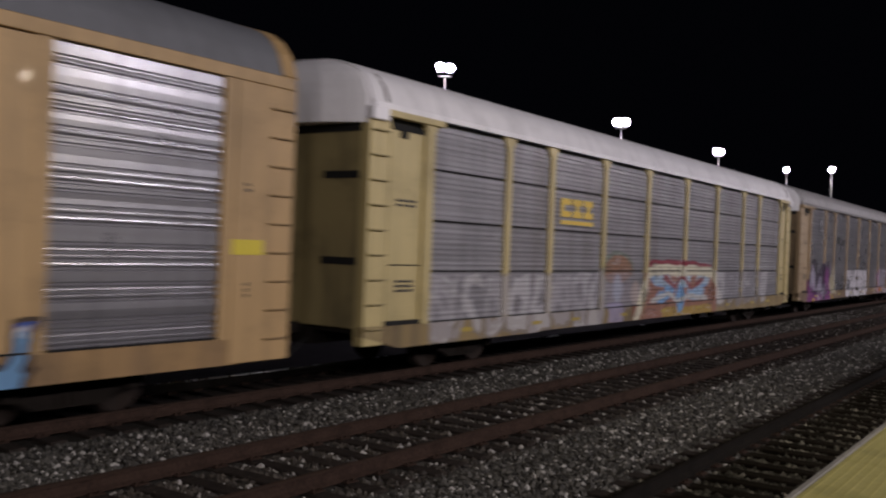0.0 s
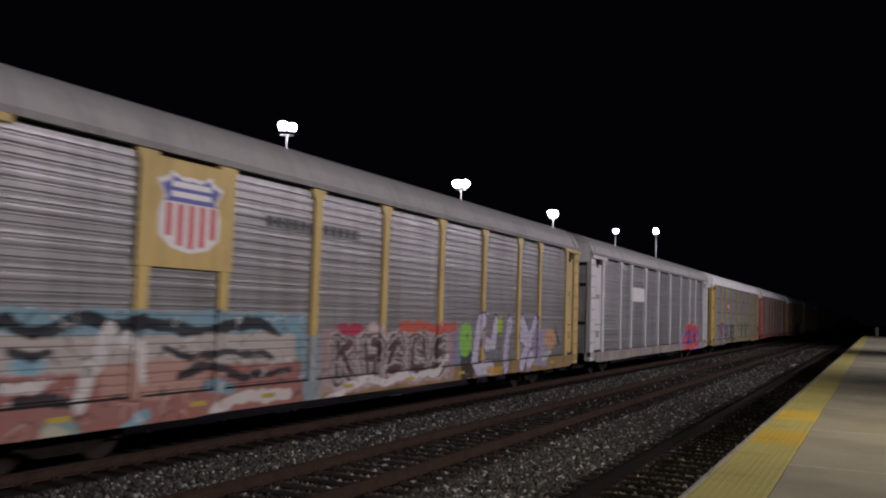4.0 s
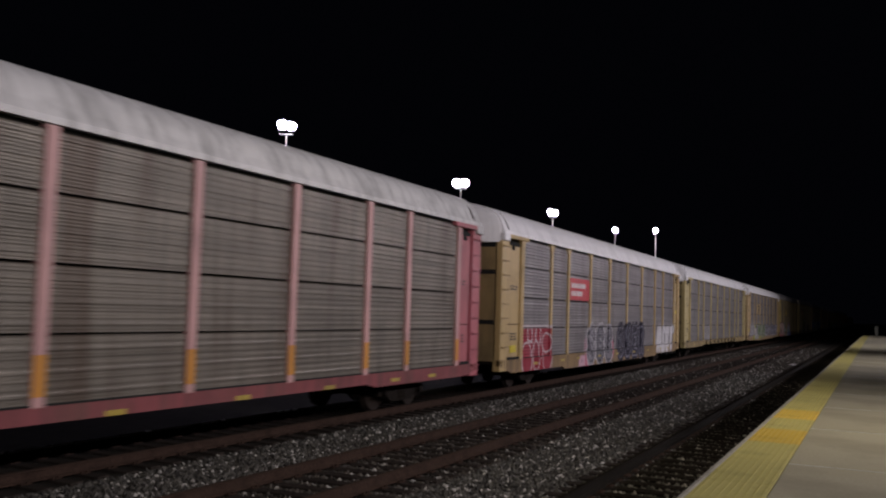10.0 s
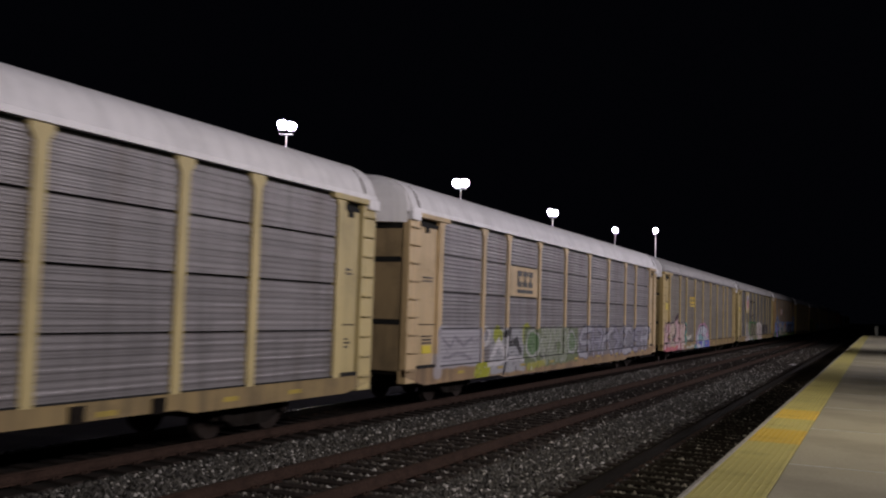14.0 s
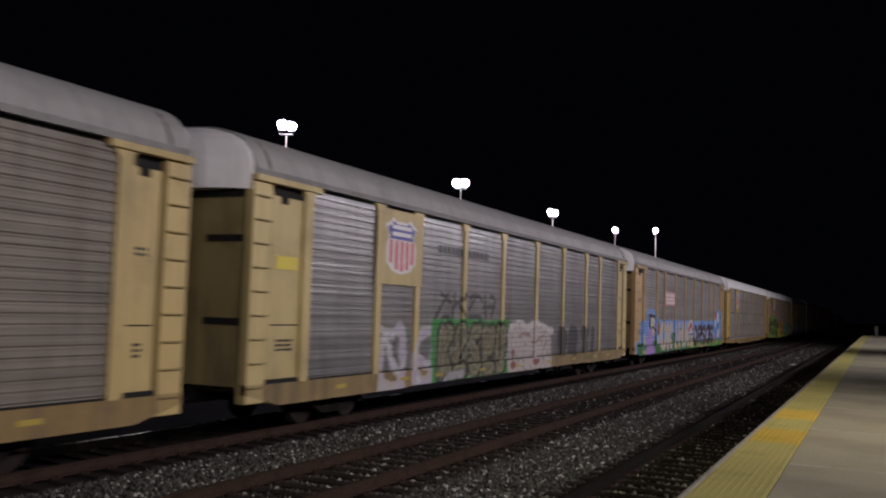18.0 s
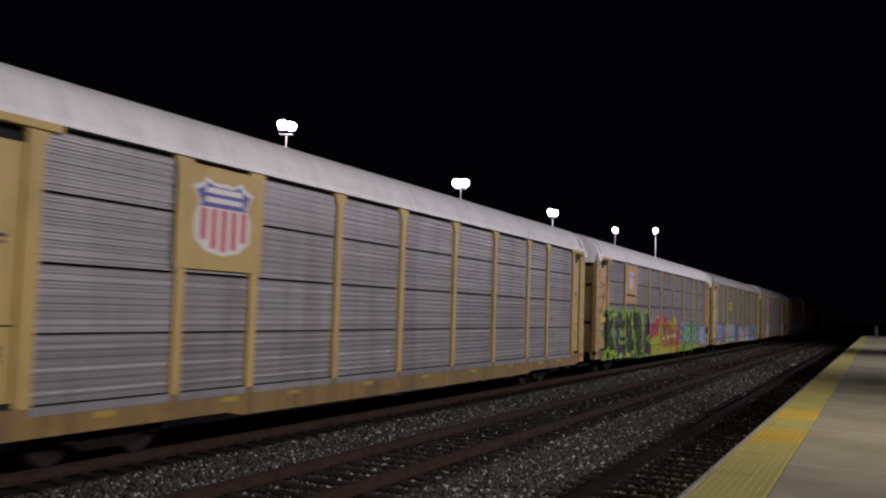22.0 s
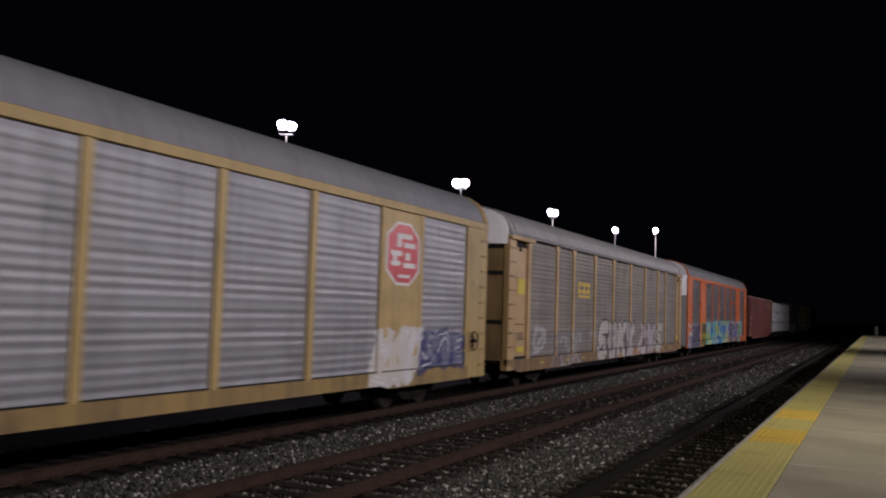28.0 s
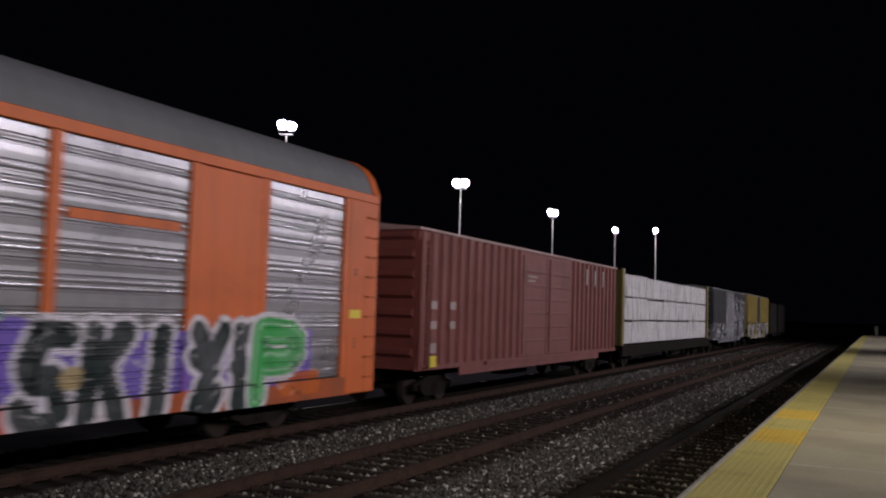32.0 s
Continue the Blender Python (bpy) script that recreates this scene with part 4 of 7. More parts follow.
            # dark plates stand in for the shaded recess and notch under the header
            part("door_track", boxes((1.53, 1.552, d0 + 0.02, d1 - 0.02, 4.46, 4.56), (1.53, 1.556, h0 + 0.15, h0 + 0.36, 4.33, 4.46), bevel=0.004), M_DARK, car, "dark plates for the shaded recess under the header")
            part("step_gap", boxes((1.5, 1.589, d0 - 0.05, d1 + 0.02, 0.99, 1.07)), M_DARK, car)
            part("seam", boxes((1.535, 1.541, d0 + 0.06, d1 - 0.06, 2.05, 2.075)), M_DARK, door)
            part("hinge_bar", boxes((1.5, 1.59, d1 - 0.05 if s > 0 else d0 - 0.03, d1 + 0.03 if s > 0 else d0 + 0.05, SILL, 4.6)), paint, car)
        rung = solid("ladder_rung", "rung", (0, 0.06, 0.06, 0.08, -0.012, 0.012), (0, 0.06, 0.47, 0.49, -0.012, 0.012), (0.045, 0.065, 0.06, 0.49, -0.011, 0.011))
        for i in range(9):
            link("ladder_rung", rung, end_mat, car, "", pose(1.585, c0, 0.95 + i * 0.43))
        stencil_rows(car, d0 + 0.2, d1 - 0.25, 3.2, 1.545 if style != "C" else 1.604, 2, M_STENCIL, spec["n"] * 2 + s)
        stencil_rows(car, d0 + 0.25, d1 - 0.25, 1.75, 1.545 if style != "C" else 1.604, 3, M_STENCIL, spec["n"] * 2 + s + 50)
        if s < 0 and spec["n"] in (5, 14, 16):
            bx = 1.54 if style != "C" else 1.6
            by = (d0 + d1) / 2 - 0.1
            bm = bmesh.new()
            rings = []
            for i in range(18):
                ca, sa = math.cos(i * math.tau / 18), math.sin(i * math.tau / 18)
                rings.append([bm.verts.new((bx + 0.09 + dx, by + (0.25 + dr) * ca, 1.62 + (0.25 + dr) * sa)) for dx, dr in ((-0.02, 0), (0, -0.02), (0.02, 0), (0, 0.02))])
            for i in range(18):
                p, q = rings[i], rings[(i + 1) % 18]
                for k in range(4):
                    bm.faces.new((p[k], p[(k + 1) % 4], q[(k + 1) % 4], q[k]))
            wheel = part("brake_wheel", bm, M_WHEEL, car, "rusty hand brake wheel")
            bm = bmesh.new()
            star = []
            for i in range(3):
                a = i * math.tau / 3
                star += [(by + r * math.cos(a + da), 1.62 + r * math.sin(a + da)) for r, da in ((0.24, -0.07), (0.24, 0.07), (0.05, math.pi / 3))]
            prism(bm, star, "x", bx + 0.08, bx + 0.1)
            part("spokes", bm, M_WHEEL, wheel)
            bm = bmesh.new()
            rod(bm, (bx - 0.02, by, 1.62), (bx + 0.12, by, 1.62), 0.045)
            part("hub", bm, M_WHEEL, wheel)
        for end, z, w, h in spec.get("plates", ()):
            if end == s:
                px, py = 1.545 if style != "C" else 1.602, (d0 + d1 - w) / 2
                part("reflector_plate", boxes((px, px + 0.008, py, py + w, z, z + h)), M_REFLECT, car)
        if style == "A":
            q0, q1 = (y - 0.02, y + 0.42) if s > 0 else (y - 0.42, y + 0.02)
            part("roof_bracket", boxes((1.5, 1.675, q0, q1, 4.56, 4.79), bevel=0.02), roof, car)
    for i in range(9):
        y = POSTS[i] + 1.2
        if style == "C":
            break
        part("reflector_strip", boxes((1.585, 1.588, y, y + 0.4, 0.76, 0.84)), M_OCHRE, car)
    # side posts and sheets
    post_paint = coach_paint("faded_post_paint", spec["posts"], (), 0.5, 0.0, 0.5, 0.5) if "posts" in spec else paint
    for i, y in enumerate(POSTS):
        for far in (False, True):
            link("post", post_mesh(y, thin, style != "C" and "post_width" not in spec, far), post_paint, car)
    lower = spec.get("post_foot")
    if lower:
        foot = coach_paint("post_foot_paint", lower)
        for y in POSTS:
            part("post_foot", boxes((1.598, 1.604, y - thin / 2 - 0.003, y + thin / 2 + 0.003, 1.12, 1.68)), foot, car)
    kind = spec.get("ribs", {"A": "fine", "B": "broad", "C": "group"}[style])
    rows = [(1.02, 1.935), (1.97, 2.885), (2.925, 3.845), (3.885, EAVE)] if style == "A" else [(1.02, EAVE)]
    blank = spec.get("blank", ())
    for i in range(9):
        y0, y1 = POSTS[i] + thin / 2, POSTS[i + 1] - thin / 2
        if style == "C" and i in blank:
            part("blank_panel", boxes((1.5, 1.592, y0, y1, SILL, EAVE)), paint, car, "plain painted side panel")
        else:
            for z0, z1 in rows:
                link("panel", ribbed(kind, y0, y1, z0, z1), sheet, car)
        link("panel", ribbed(kind, y0, y1, 1.02, EAVE, -1), sheet, car)
    if style == "C":
        for s in (1, -1):
            part("top_rail", boxes((s * 1.6 - 0.06, s * 1.6 + 0.03, B0 + 0.05, B1 - 0.05, 4.72, 4.90), bevel=0.01), paint, car)
        for y in (B0 + 0.02, B1 - 0.3):
            bm = bmesh.new()
            prof = [(x + 0.015, z + 0.02) for x, z in ROOF[1:]]
            inner = [(x * 0.96, z - 0.06) for x, z in prof]
            full = prof + [(-x, z) for x, z in prof[-2::-1]] + [(-x, z) for x, z in inner] + [(x, z) for x, z in inner[-2::-1]]
            prism(bm, full, "y", y, y + 0.28)
            part("roof_arch", bm, paint, car, "", Matrix.Translation((0, 0, 4.78)) @ Matrix.Diagonal((1, 1, 1.12, 1)) @ Matrix.Translation((0, 0, -4.78)))
    else:
        prof = [(x * 1.004 + 0.002, z + 0.008) for x, z in ROOF[2:]]
        inner = [(x * 0.98, z - 0.03) for x, z in prof]
        full = prof + [(-x, z) for x, z in prof[-2::-1]] + [(-x, z) for x, z in inner] + [(x, z) for x, z in inner[-2::-1]]
        for y in (B0 + 0.42, B1 - 0.54):
            bm = bmesh.new()
            prism(bm, full, "y", y, y + 0.07)
            part("roof_seam", bm, seam, car)
    tall = Matrix.Translation((0, 0, 4.78)) @ Matrix.Diagonal((1, 1, 1.12 if style == "C" else 1.0, 1)) @ Matrix.Translation((0, 0, -4.78))
    link("roof", roof_mesh(spec.get("scallop", 0.012), B0, B1), roof, car, "", tall)
    if style == "B":
        # dark strip over the roof flange tones down the light it catches
        part("drip_edge", boxes((1.621, 1.627, B0 + 0.07, B1 - 0.07, 4.785, 4.882)), M_EDGE_DARK, car)
    # signs
    sign = spec.get("sign")
    if sign:
        kind_of = sign[0]
        y0, y1 = POSTS[1] - 0.17, POSTS[2] + 0.17
        if kind_of in ("shield", "faded_shield"):
            plate = part("sign_plate", boxes((1.598, 1.612, y0, y1, 2.98, EAVE), bevel=0.004), paint, car, "painted sign plate with a shield")
            if kind_of == "shield":
                shield(plate, y0 + 0.35, y1 - 0.32, 3.22, 4.52, 1.612, False)
            else:
                shield(plate, y0 + 0.68, y1 - 0.66, 3.62, 4.4, 1.612, True)
                part("lettering_bar", boxes((1.612, 1.615, y0 + 0.3, y1 - 0.3, 3.3, 3.38)), M_WHEEL, plate)
        elif kind_of == "blocks":
            _, mat, backing, y0, y1, z0, z1 = sign
            p = part("sign_plate", boxes((1.56, 1.575, POSTS[2] + 0.2, POSTS[3] - 0.2, 2.93, 3.84)), paint, car, "painted sign panel") if backing else car
            logo_blocks(p, y0, y1, z0, z1, 1.577, mat)
        elif kind_of == "board":
            _, mat, y0, y1, z0, z1, bars = sign
            p = part("sign_board", boxes((1.56, 1.578, y0, y1, z0, z1), bevel=0.004), mat, car, "enamelled sign board with white lettering")
            for a, b, c, d in bars:
                w, h = y1 - y0, z1 - z0
                yy = y0 + a * w
                while yy < y0 + b * w - 0.05:
                    part("lettering_bar", boxes((1.578, 1.581, yy, min(yy + 0.15, y0 + b * w), z0 + c * h, z0 + d * h)), M_WHITE, p)
                    yy += 0.2
        elif kind_of == "octagon":
            for y0, y1 in ((POSTS[1] + 0.12, POSTS[2] - 0.12), (POSTS[7] + 0.12, POSTS[8] - 0.12)):
                z0, z1, w = 2.98, 4.45, y1 - y0
                cut = [(0.3, 0), (0.7, 0), (1, 0.22), (1, 0.78), (0.7, 1), (0.3, 1), (0, 0.78), (0, 0.22)]
                bm = bmesh.new()
                prism(bm, [(y0 + a * w, z0 + b * (z1 - z0)) for a, b in cut], "x", 1.592, 1.598)
                p = part("sign_board", bm, M_WHITE, car, "red octagonal sign with white rim")
                bm = bmesh.new()
                prism(bm, [(y0 + (0.5 + (a - 0.5) * 0.9) * w, z0 + (0.5 + (b - 0.5) * 0.92) * (z1 - z0)) for a, b in cut], "x", 1.598, 1.602)
                part("sign_field", bm, M_RED, p)
                for a, b, c, d in ((0.3, 0.75, 0.74, 0.82), (0.3, 0.42, 0.6, 0.75), (0.5, 0.85, 0.6, 0.68), (0.12, 0.45, 0.46, 0.54), (0.55, 0.7, 0.4, 0.52), (0.14, 0.4, 0.3, 0.38), (0.5, 0.86, 0.28, 0.36), (0.35, 0.7, 0.12, 0.17), (0.2, 0.3, 0.38, 0.46)):
                    part("lettering_bar", boxes((1.602, 1.605, y0 + a * w, y0 + b * w, z0 + c * (z1 - z0), z0 + d * (z1 - z0))), M_WHITE, p)
    for y0, y1, z0, z1, mat in spec.get("bars", ()):
        bm = bmesh.new()
        y, k = y0, 0
        while y < y1 - 0.05:
            box(bm, 1.562, 1.566, y, min(y + 0.2, y1), z0, z1)
            y, k = y + 0.27, k + 1
        part("lettering", bm, mat, car, "faded lettering")
    return car


# colours of the spray paint
WHT, BLK, GRY, LIL = (0.62, 0.60, 0.62), (0.025, 0.024, 0.03), (0.24, 0.23, 0.25), (0.42, 0.36, 0.55)
RED, DRD, PNK, PUR = (0.50, 0.05, 0.05), (0.22, 0.06, 0.06), (0.62, 0.30, 0.34), (0.20, 0.06, 0.22)
BLU, SKY, TEA, NAV = (0.06, 0.12, 0.42), (0.18, 0.36, 0.60), (0.09, 0.30, 0.34), (0.04, 0.05, 0.16)
GRN, LIM, DGR, YEL = (0.06, 0.34, 0.10), (0.30, 0.55, 0.05), (0.03, 0.10, 0.05), (0.62, 0.52, 0.10)
ORG, CRM, BRN, MAG = (0.60, 0.20, 0.05), (0.55, 0.50, 0.33), (0.16, 0.08, 0.05), (0.62, 0.13, 0.38)

TAN, YLW, CREAM, ROSE, IVORY, ORANGE = (0.49, 0.32, 0.145), (0.53, 0.375, 0.12), (0.55, 0.445, 0.205), (0.47, 0.125, 0.15), (0.62, 0.60, 0.61), (0.60, 0.125, 0.02)
LILAC_SHEET, SILVER_SHEET, BROWN_SHEET, BRIGHT_SHEET = (0.355, 0.345, 0.365), (0.38, 0.365, 0.37), (0.275, 0.245, 0.205), (0.38, 0.37, 0.39)


def painted(seed, *items, **more):
    return dict(seed=seed, items=items, **more)


def piece(y0, y1, fill, line=BLK, top=1.95, low=0.46, **more):
    return dict(box=(y0, y1, low, top), fill=fill, line=line, **more)


SPECS = [
    dict(style="C", paint=TAN, sheet=(0.44, 0.43, 0.46), gloss=0.28, metal=0.7, roof=M_ROOF_DARK, blank=(1, 7), label="tan car carrier with bright ribbed sheets and a dark roof",
         sprays=(piece(20.6, 23.2, (BLU, SKY, TEA), BLK, 1.35, seed=41, alpha=0.85),)),
    dict(style="A", paint=CREAM, sheet=LILAC_SHEET, roof=M_ROOF_WHITE, label="cream car carrier with a white roof and sprayed sides", sign=("blocks", M_LOGO, False, 7.6, 9.3, 3.05, 3.66),
         sprays=(piece(2.5, 10.2, (WHT, (0.45, 0.43, 0.46)), GRY, 1.95, 0.6, alpha=0.5, seed=2),
                 painted(101, ("o", (0.10, 0.16, 0.08), 10.9, 2.02, 1.0, 0.42, 0.5), ("o", (0.30, 0.15, 0.09), 10.95, 1.98, 0.85, 0.36, 0.85), ("b", (0.30, 0.27, 0.30), 10.3, 11.7, 0.95, 1.9, 0.5), ("o", (0.40, 0.42, 0.52), 10.95, 1.5, 0.3, 0.36, 0.8),
                         ("b", (0.36, 0.33, 0.48), 10.4, 11.3, 0.62, 1.1, 0.8), ("o", (0.50, 0.40, 0.36), 12.1, 1.35, 0.27, 0.3, 0.7), ("b", (0.24, 0.05, 0.05), 11.9, 12.6, 0.55, 1.0, 0.7),
                         ("b", (0.31, 0.15, 0.11), 12.7, 18.7, 0.55, 1.9), ("b", (0.42, 0.30, 0.07), 14.0, 18.2, 0.55, 0.85, 0.8), ("s", (0.24, 0.03, 0.05), 0.08, (13.0, 2.16, 15.6, 2.19, 18.1, 2.1)),
                         ("o", SKY, 13.8, 1.75, 0.55, 0.25), ("o", SKY, 14.6, 1.45, 0.4, 0.3), ("o", (0.36, 0.52, 0.66), 15.7, 1.72, 0.7, 0.28), ("o", SKY, 17.5, 1.75, 0.5, 0.3), ("o", (0.30, 0.45, 0.62), 16.8, 1.3, 0.75, 0.24), ("o", SKY, 15.4, 1.1, 0.3, 0.4),
                         ("b", (0.46, 0.52, 0.56), 13.4, 18.0, 1.55, 1.85, 0.7), ("o", SKY, 14.1, 1.2, 0.5, 0.18), ("s", (0.5, 0.5, 0.48), 0.07, (13.3, 1.1, 14.4, 1.3, 15.2, 1.05, 16.4, 1.2, 17.8, 1.05)), ("s", (0.26, 0.06, 0.06), 0.07, (14.2, 1.75, 15.0, 1.5, 15.6, 1.8, 16.4, 1.45, 17.4, 1.7)), ("o", (0.34, 0.18, 0.13), 14.95, 1.8, 0.3, 0.16), ("o", (0.30, 0.14, 0.10), 16.55, 1.75, 0.25, 0.3), ("s", (0.62, 0.58, 0.44), 0.15, (12.05, 0.5, 13.0, 1.85, 13.3, 1.98, 18.1, 1.94, 18.4, 1.8, 19.1, 1.0)), wild=0.11),
                 piece(18.6, 24.6, (WHT, GRY), GRY, 1.95, 0.8, alpha=0.45, seed=5))),
    dict(style="B", paint=(0.40, 0.285, 0.165), sheet=(0.43, 0.425, 0.455), gloss=0.27, metal=0.6, stain=0.1, roof=M_ROOF_GREY, cap=M_ROOF_WHITE, label="tan car carrier with silver sheets and purple graffiti", bars=((7.6, 8.5, 3.25, 3.6, M_STENCIL), (8.7, 9.5, 3.2, 3.5, M_STENCIL)),
         sprays=(painted(102, ("b", (0.20, 0.05, 0.19), 2.25, 6.6, 0.5, 1.5), ("b", (0.08, 0.03, 0.10), 3.2, 6.4, 0.85, 1.2), ("s", (0.03, 0.02, 0.035), 0.34, (2.75, 1.45, 3.05, 2.05, 3.6, 2.15, 3.75, 1.3)), ("s", (0.42, 0.38, 0.48), 0.2, (3.0, 1.4, 3.25, 2.0, 3.5, 1.6, 3.6, 1.2)),
                         ("s", (0.05, 0.03, 0.06), 0.3, (4.3, 1.5, 4.9, 1.9, 5.3, 2.0, 5.3, 0.8)), ("s", (0.38, 0.34, 0.44), 0.2, (4.3, 1.2, 4.75, 1.5, 4.9, 1.1)), ("s", (0.34, 0.31, 0.38), 0.13, (5.0, 0.8, 5.5, 1.3)), ("s", (0.04, 0.02, 0.05), 0.32, (5.6, 1.85, 6.15, 2.05, 6.5, 1.35)),
                         ("s", (0.24, 0.06, 0.22), 0.24, (5.55, 1.6, 6.0, 1.85, 6.25, 1.1)), ("s", (0.45, 0.42, 0.46), 0.1, (4.3, 0.55, 4.2, 1.0)), ("b", (0.62, 0.40, 0.04), 3.1, 3.6, 0.52, 0.66), wild=0.12),
                 painted(103, ("o", (0.50, 0.45, 0.28), 6.95, 1.35, 0.45, 0.4), ("s", (0.52, 0.47, 0.36), 0.15, (6.9, 1.0, 7.2, 1.95, 7.5, 1.2)), ("s", (0.56, 0.52, 0.38), 0.12, (6.5, 1.3, 7.6, 0.9)), ("b", (0.60, 0.40, 0.05), 6.7, 7.2, 0.55, 0.72), alpha=0.8),
                 painted(104, ("w", (0.66, 0.63, 0.66), "CHERO", 9.95, 15.35, 0.55, 1.98, 0.17, BLK, 0.07, 0.08, None), wild=0.05, mess=0),
                 painted(105, ("b", (0.36, 0.20, 0.34), 18.4, 19.5, 1.0, 1.9, 0.5), ("w", ((0.58, 0.52, 0.50), (0.56, 0.34, 0.46), (0.50, 0.46, 0.56), (0.52, 0.47, 0.56)), "I563", 17.2, 21.4, 0.65, 2.02, 0.085, (0.20, 0.16, 0.20), 0.04, 0.1, None), ("b", (0.5, 0.16, 0.04), 18.8, 19.7, 0.75, 0.92), wild=0.07, alpha=0.9))),
    dict(style="B", paint=YLW, sheet=SILVER_SHEET, gloss=0.34, metal=0.45, roof=M_ROOF_GREY, cap=M_ROOF_WHITE, label="yellow car carrier with a shield sign and graffiti along its foot", sign=("shield",), bars=((8.3, 11.6, 3.88, 4.08, M_STENCIL),),
         sprays=(painted(106, ("b", (0.18, 0.30, 0.36), 2.25, 9.7, 0.75, 2.28), ("s", (0.02, 0.02, 0.025), 0.1, (2.4, 1.95, 2.9, 2.12, 3.2, 1.98, 3.6, 1.98, 4.1, 2.2, 4.7, 2.05, 5.4, 2.12, 6.2, 2.05, 6.8, 1.92, 7.6, 2.1, 8.4, 2.05, 9.0, 1.75)),
                         ("b", (0.42, 0.37, 0.34), 2.5, 9.4, 1.25, 1.9), ("b", (0.29, 0.12, 0.10), 2.5, 9.6, 0.55, 1.38), ("b", (0.40, 0.24, 0.20), 4.6, 6.9, 1.0, 1.5), ("o", (0.20, 0.36, 0.44), 3.3, 1.52, 0.28, 0.12), ("s", BLK, 0.05, (3.0, 1.7, 3.4, 1.62, 3.7, 1.68)),
                         ("s", BLK, 0.08, (3.2, 1.05, 3.6, 1.1, 4.0, 1.0)), ("s", (0.60, 0.57, 0.56), 0.06, (2.9, 1.22, 3.5, 1.25)), ("s", (0.56, 0.53, 0.52), 0.13, (4.7, 2.0, 4.4, 1.5, 4.2, 1.0)), ("s", (0.60, 0.57, 0.56), 0.1, (5.0, 1.9, 5.3, 1.75, 5.4, 1.3)),
                         ("o", (0.19, 0.30, 0.30), 3.9, 0.6, 0.35, 0.22), ("o", (0.44, 0.40, 0.30), 3.8, 0.58, 0.25, 0.13), ("s", (0.19, 0.32, 0.38), 0.09, (5.0, 0.5, 5.5, 0.75)), ("s", BLK, 0.06, (6.2, 1.3, 7.0, 1.4, 7.8, 1.2, 9.2, 1.25)), ("s", (0.52, 0.48, 0.46), 0.1, (7.0, 0.6, 7.6, 0.85, 9.2, 0.8)),
                         ("s", BLK, 0.05, (5.9, 1.7, 6.5, 1.5, 7.4, 1.62, 8.6, 1.5)), ("o", (0.17, 0.28, 0.34), 7.2, 1.05, 0.4, 0.12), wild=0.13),
                 painted(107, ("b", (0.22, 0.29, 0.36), 9.7, 10.4, 0.6, 1.9, 0.8), ("b", (0.36, 0.24, 0.24), 10.3, 16.6, 0.7, 1.92), ("w", (0.075, 0.035, 0.045), "62175", 10.6, 16.3, 0.82, 1.92, 0.23, (0.50, 0.45, 0.44), 0.05, 0.0, (0.55, 0.5, 0.5)), ("s", (0.60, 0.56, 0.56), 0.08, (10.6, 0.55, 12.0, 0.95, 13.0, 0.78, 13.9, 0.9, 14.9, 0.85, 15.7, 0.95, 16.3, 1.25)),
                         ("s", (0.48, 0.09, 0.06), 0.12, (13.7, 1.98, 14.6, 2.1, 15.5, 1.98, 16.7, 2.05, 16.6, 1.3)), ("o", (0.36, 0.03, 0.07), 11.4, 2.02, 0.55, 0.12), ("o", (0.56, 0.42, 0.44), 12.5, 2.02, 0.3, 0.13), ("b", (0.20, 0.24, 0.38), 16.5, 17.1, 1.0, 1.9, 0.7)),
                 painted(108, ("b", BLK, 17.1, 17.9, 0.6, 1.3, 0.9), ("o", (0.24, 0.50, 0.08), 17.4, 1.66, 0.42, 0.46), ("w", ((0.52, 0.48, 0.58), (0.46, 0.42, 0.52), (0.48, 0.44, 0.56)), "7I4", 17.9, 23.0, 0.65, 2.35, 0.19, (0.13, 0.09, 0.20), 0.06, 0.35, (0.62, 0.6, 0.64)), ("o", (0.34, 0.46, 0.06), 19.85, 2.05, 0.2, 0.3), ("b", (0.5, 0.28, 0.06), 18.9, 20.0, 0.62, 0.85, 0.9), wild=0.08),
                 painted(109, ("b", (0.30, 0.27, 0.40), 22.8, 24.0, 0.75, 1.9, 0.9), ("o", (0.52, 0.30, 0.17), 24.4, 1.55, 0.6, 0.35), ("s", (0.10, 0.06, 0.05), 0.07, (25.0, 1.9, 25.4, 1.4)), ("s", (0.5, 0.47, 0.5), 0.06, (23.6, 1.0, 24.5, 1.1))))),
    dict(style="B", paint=IVORY, sheet=(0.54, 0.53, 0.55), gloss=0.3, metal=0.5, roof=M_ROOF_GREY, label="white car carrier with red graffiti at one end", sign=("board", M_WHITE, 7.4, 9.7, 3.12, 3.75, ()), bars=((7.7, 9.4, 3.3, 3.6, M_STENCIL),), grime=0.25,
         sprays=(painted(110, ("b", (0.50, 0.14, 0.50), 19.1, 24.7, 0.55, 1.45), ("b", (0.42, 0.12, 0.42), 20.0, 24.6, 1.3, 1.95), ("o", (0.16, 0.10, 0.42), 20.6, 1.5, 0.7, 0.5), ("b", (0.10, 0.09, 0.40), 20.2, 24.3, 0.8, 1.8),
                         ("s", (0.58, 0.09, 0.04), 0.17, (19.35, 0.68, 21.6, 0.72, 23.0, 0.9)), ("s", (0.58, 0.09, 0.04), 0.16, (19.6, 1.08, 20.5, 1.25)), ("s", (0.60, 0.10, 0.05), 0.17, (20.2, 1.75, 21.5, 1.98)), ("o", (0.58, 0.08, 0.04), 22.05, 1.95, 0.36, 0.32), ("o", (0.56, 0.07, 0.04), 21.4, 1.35, 0.4, 0.24),
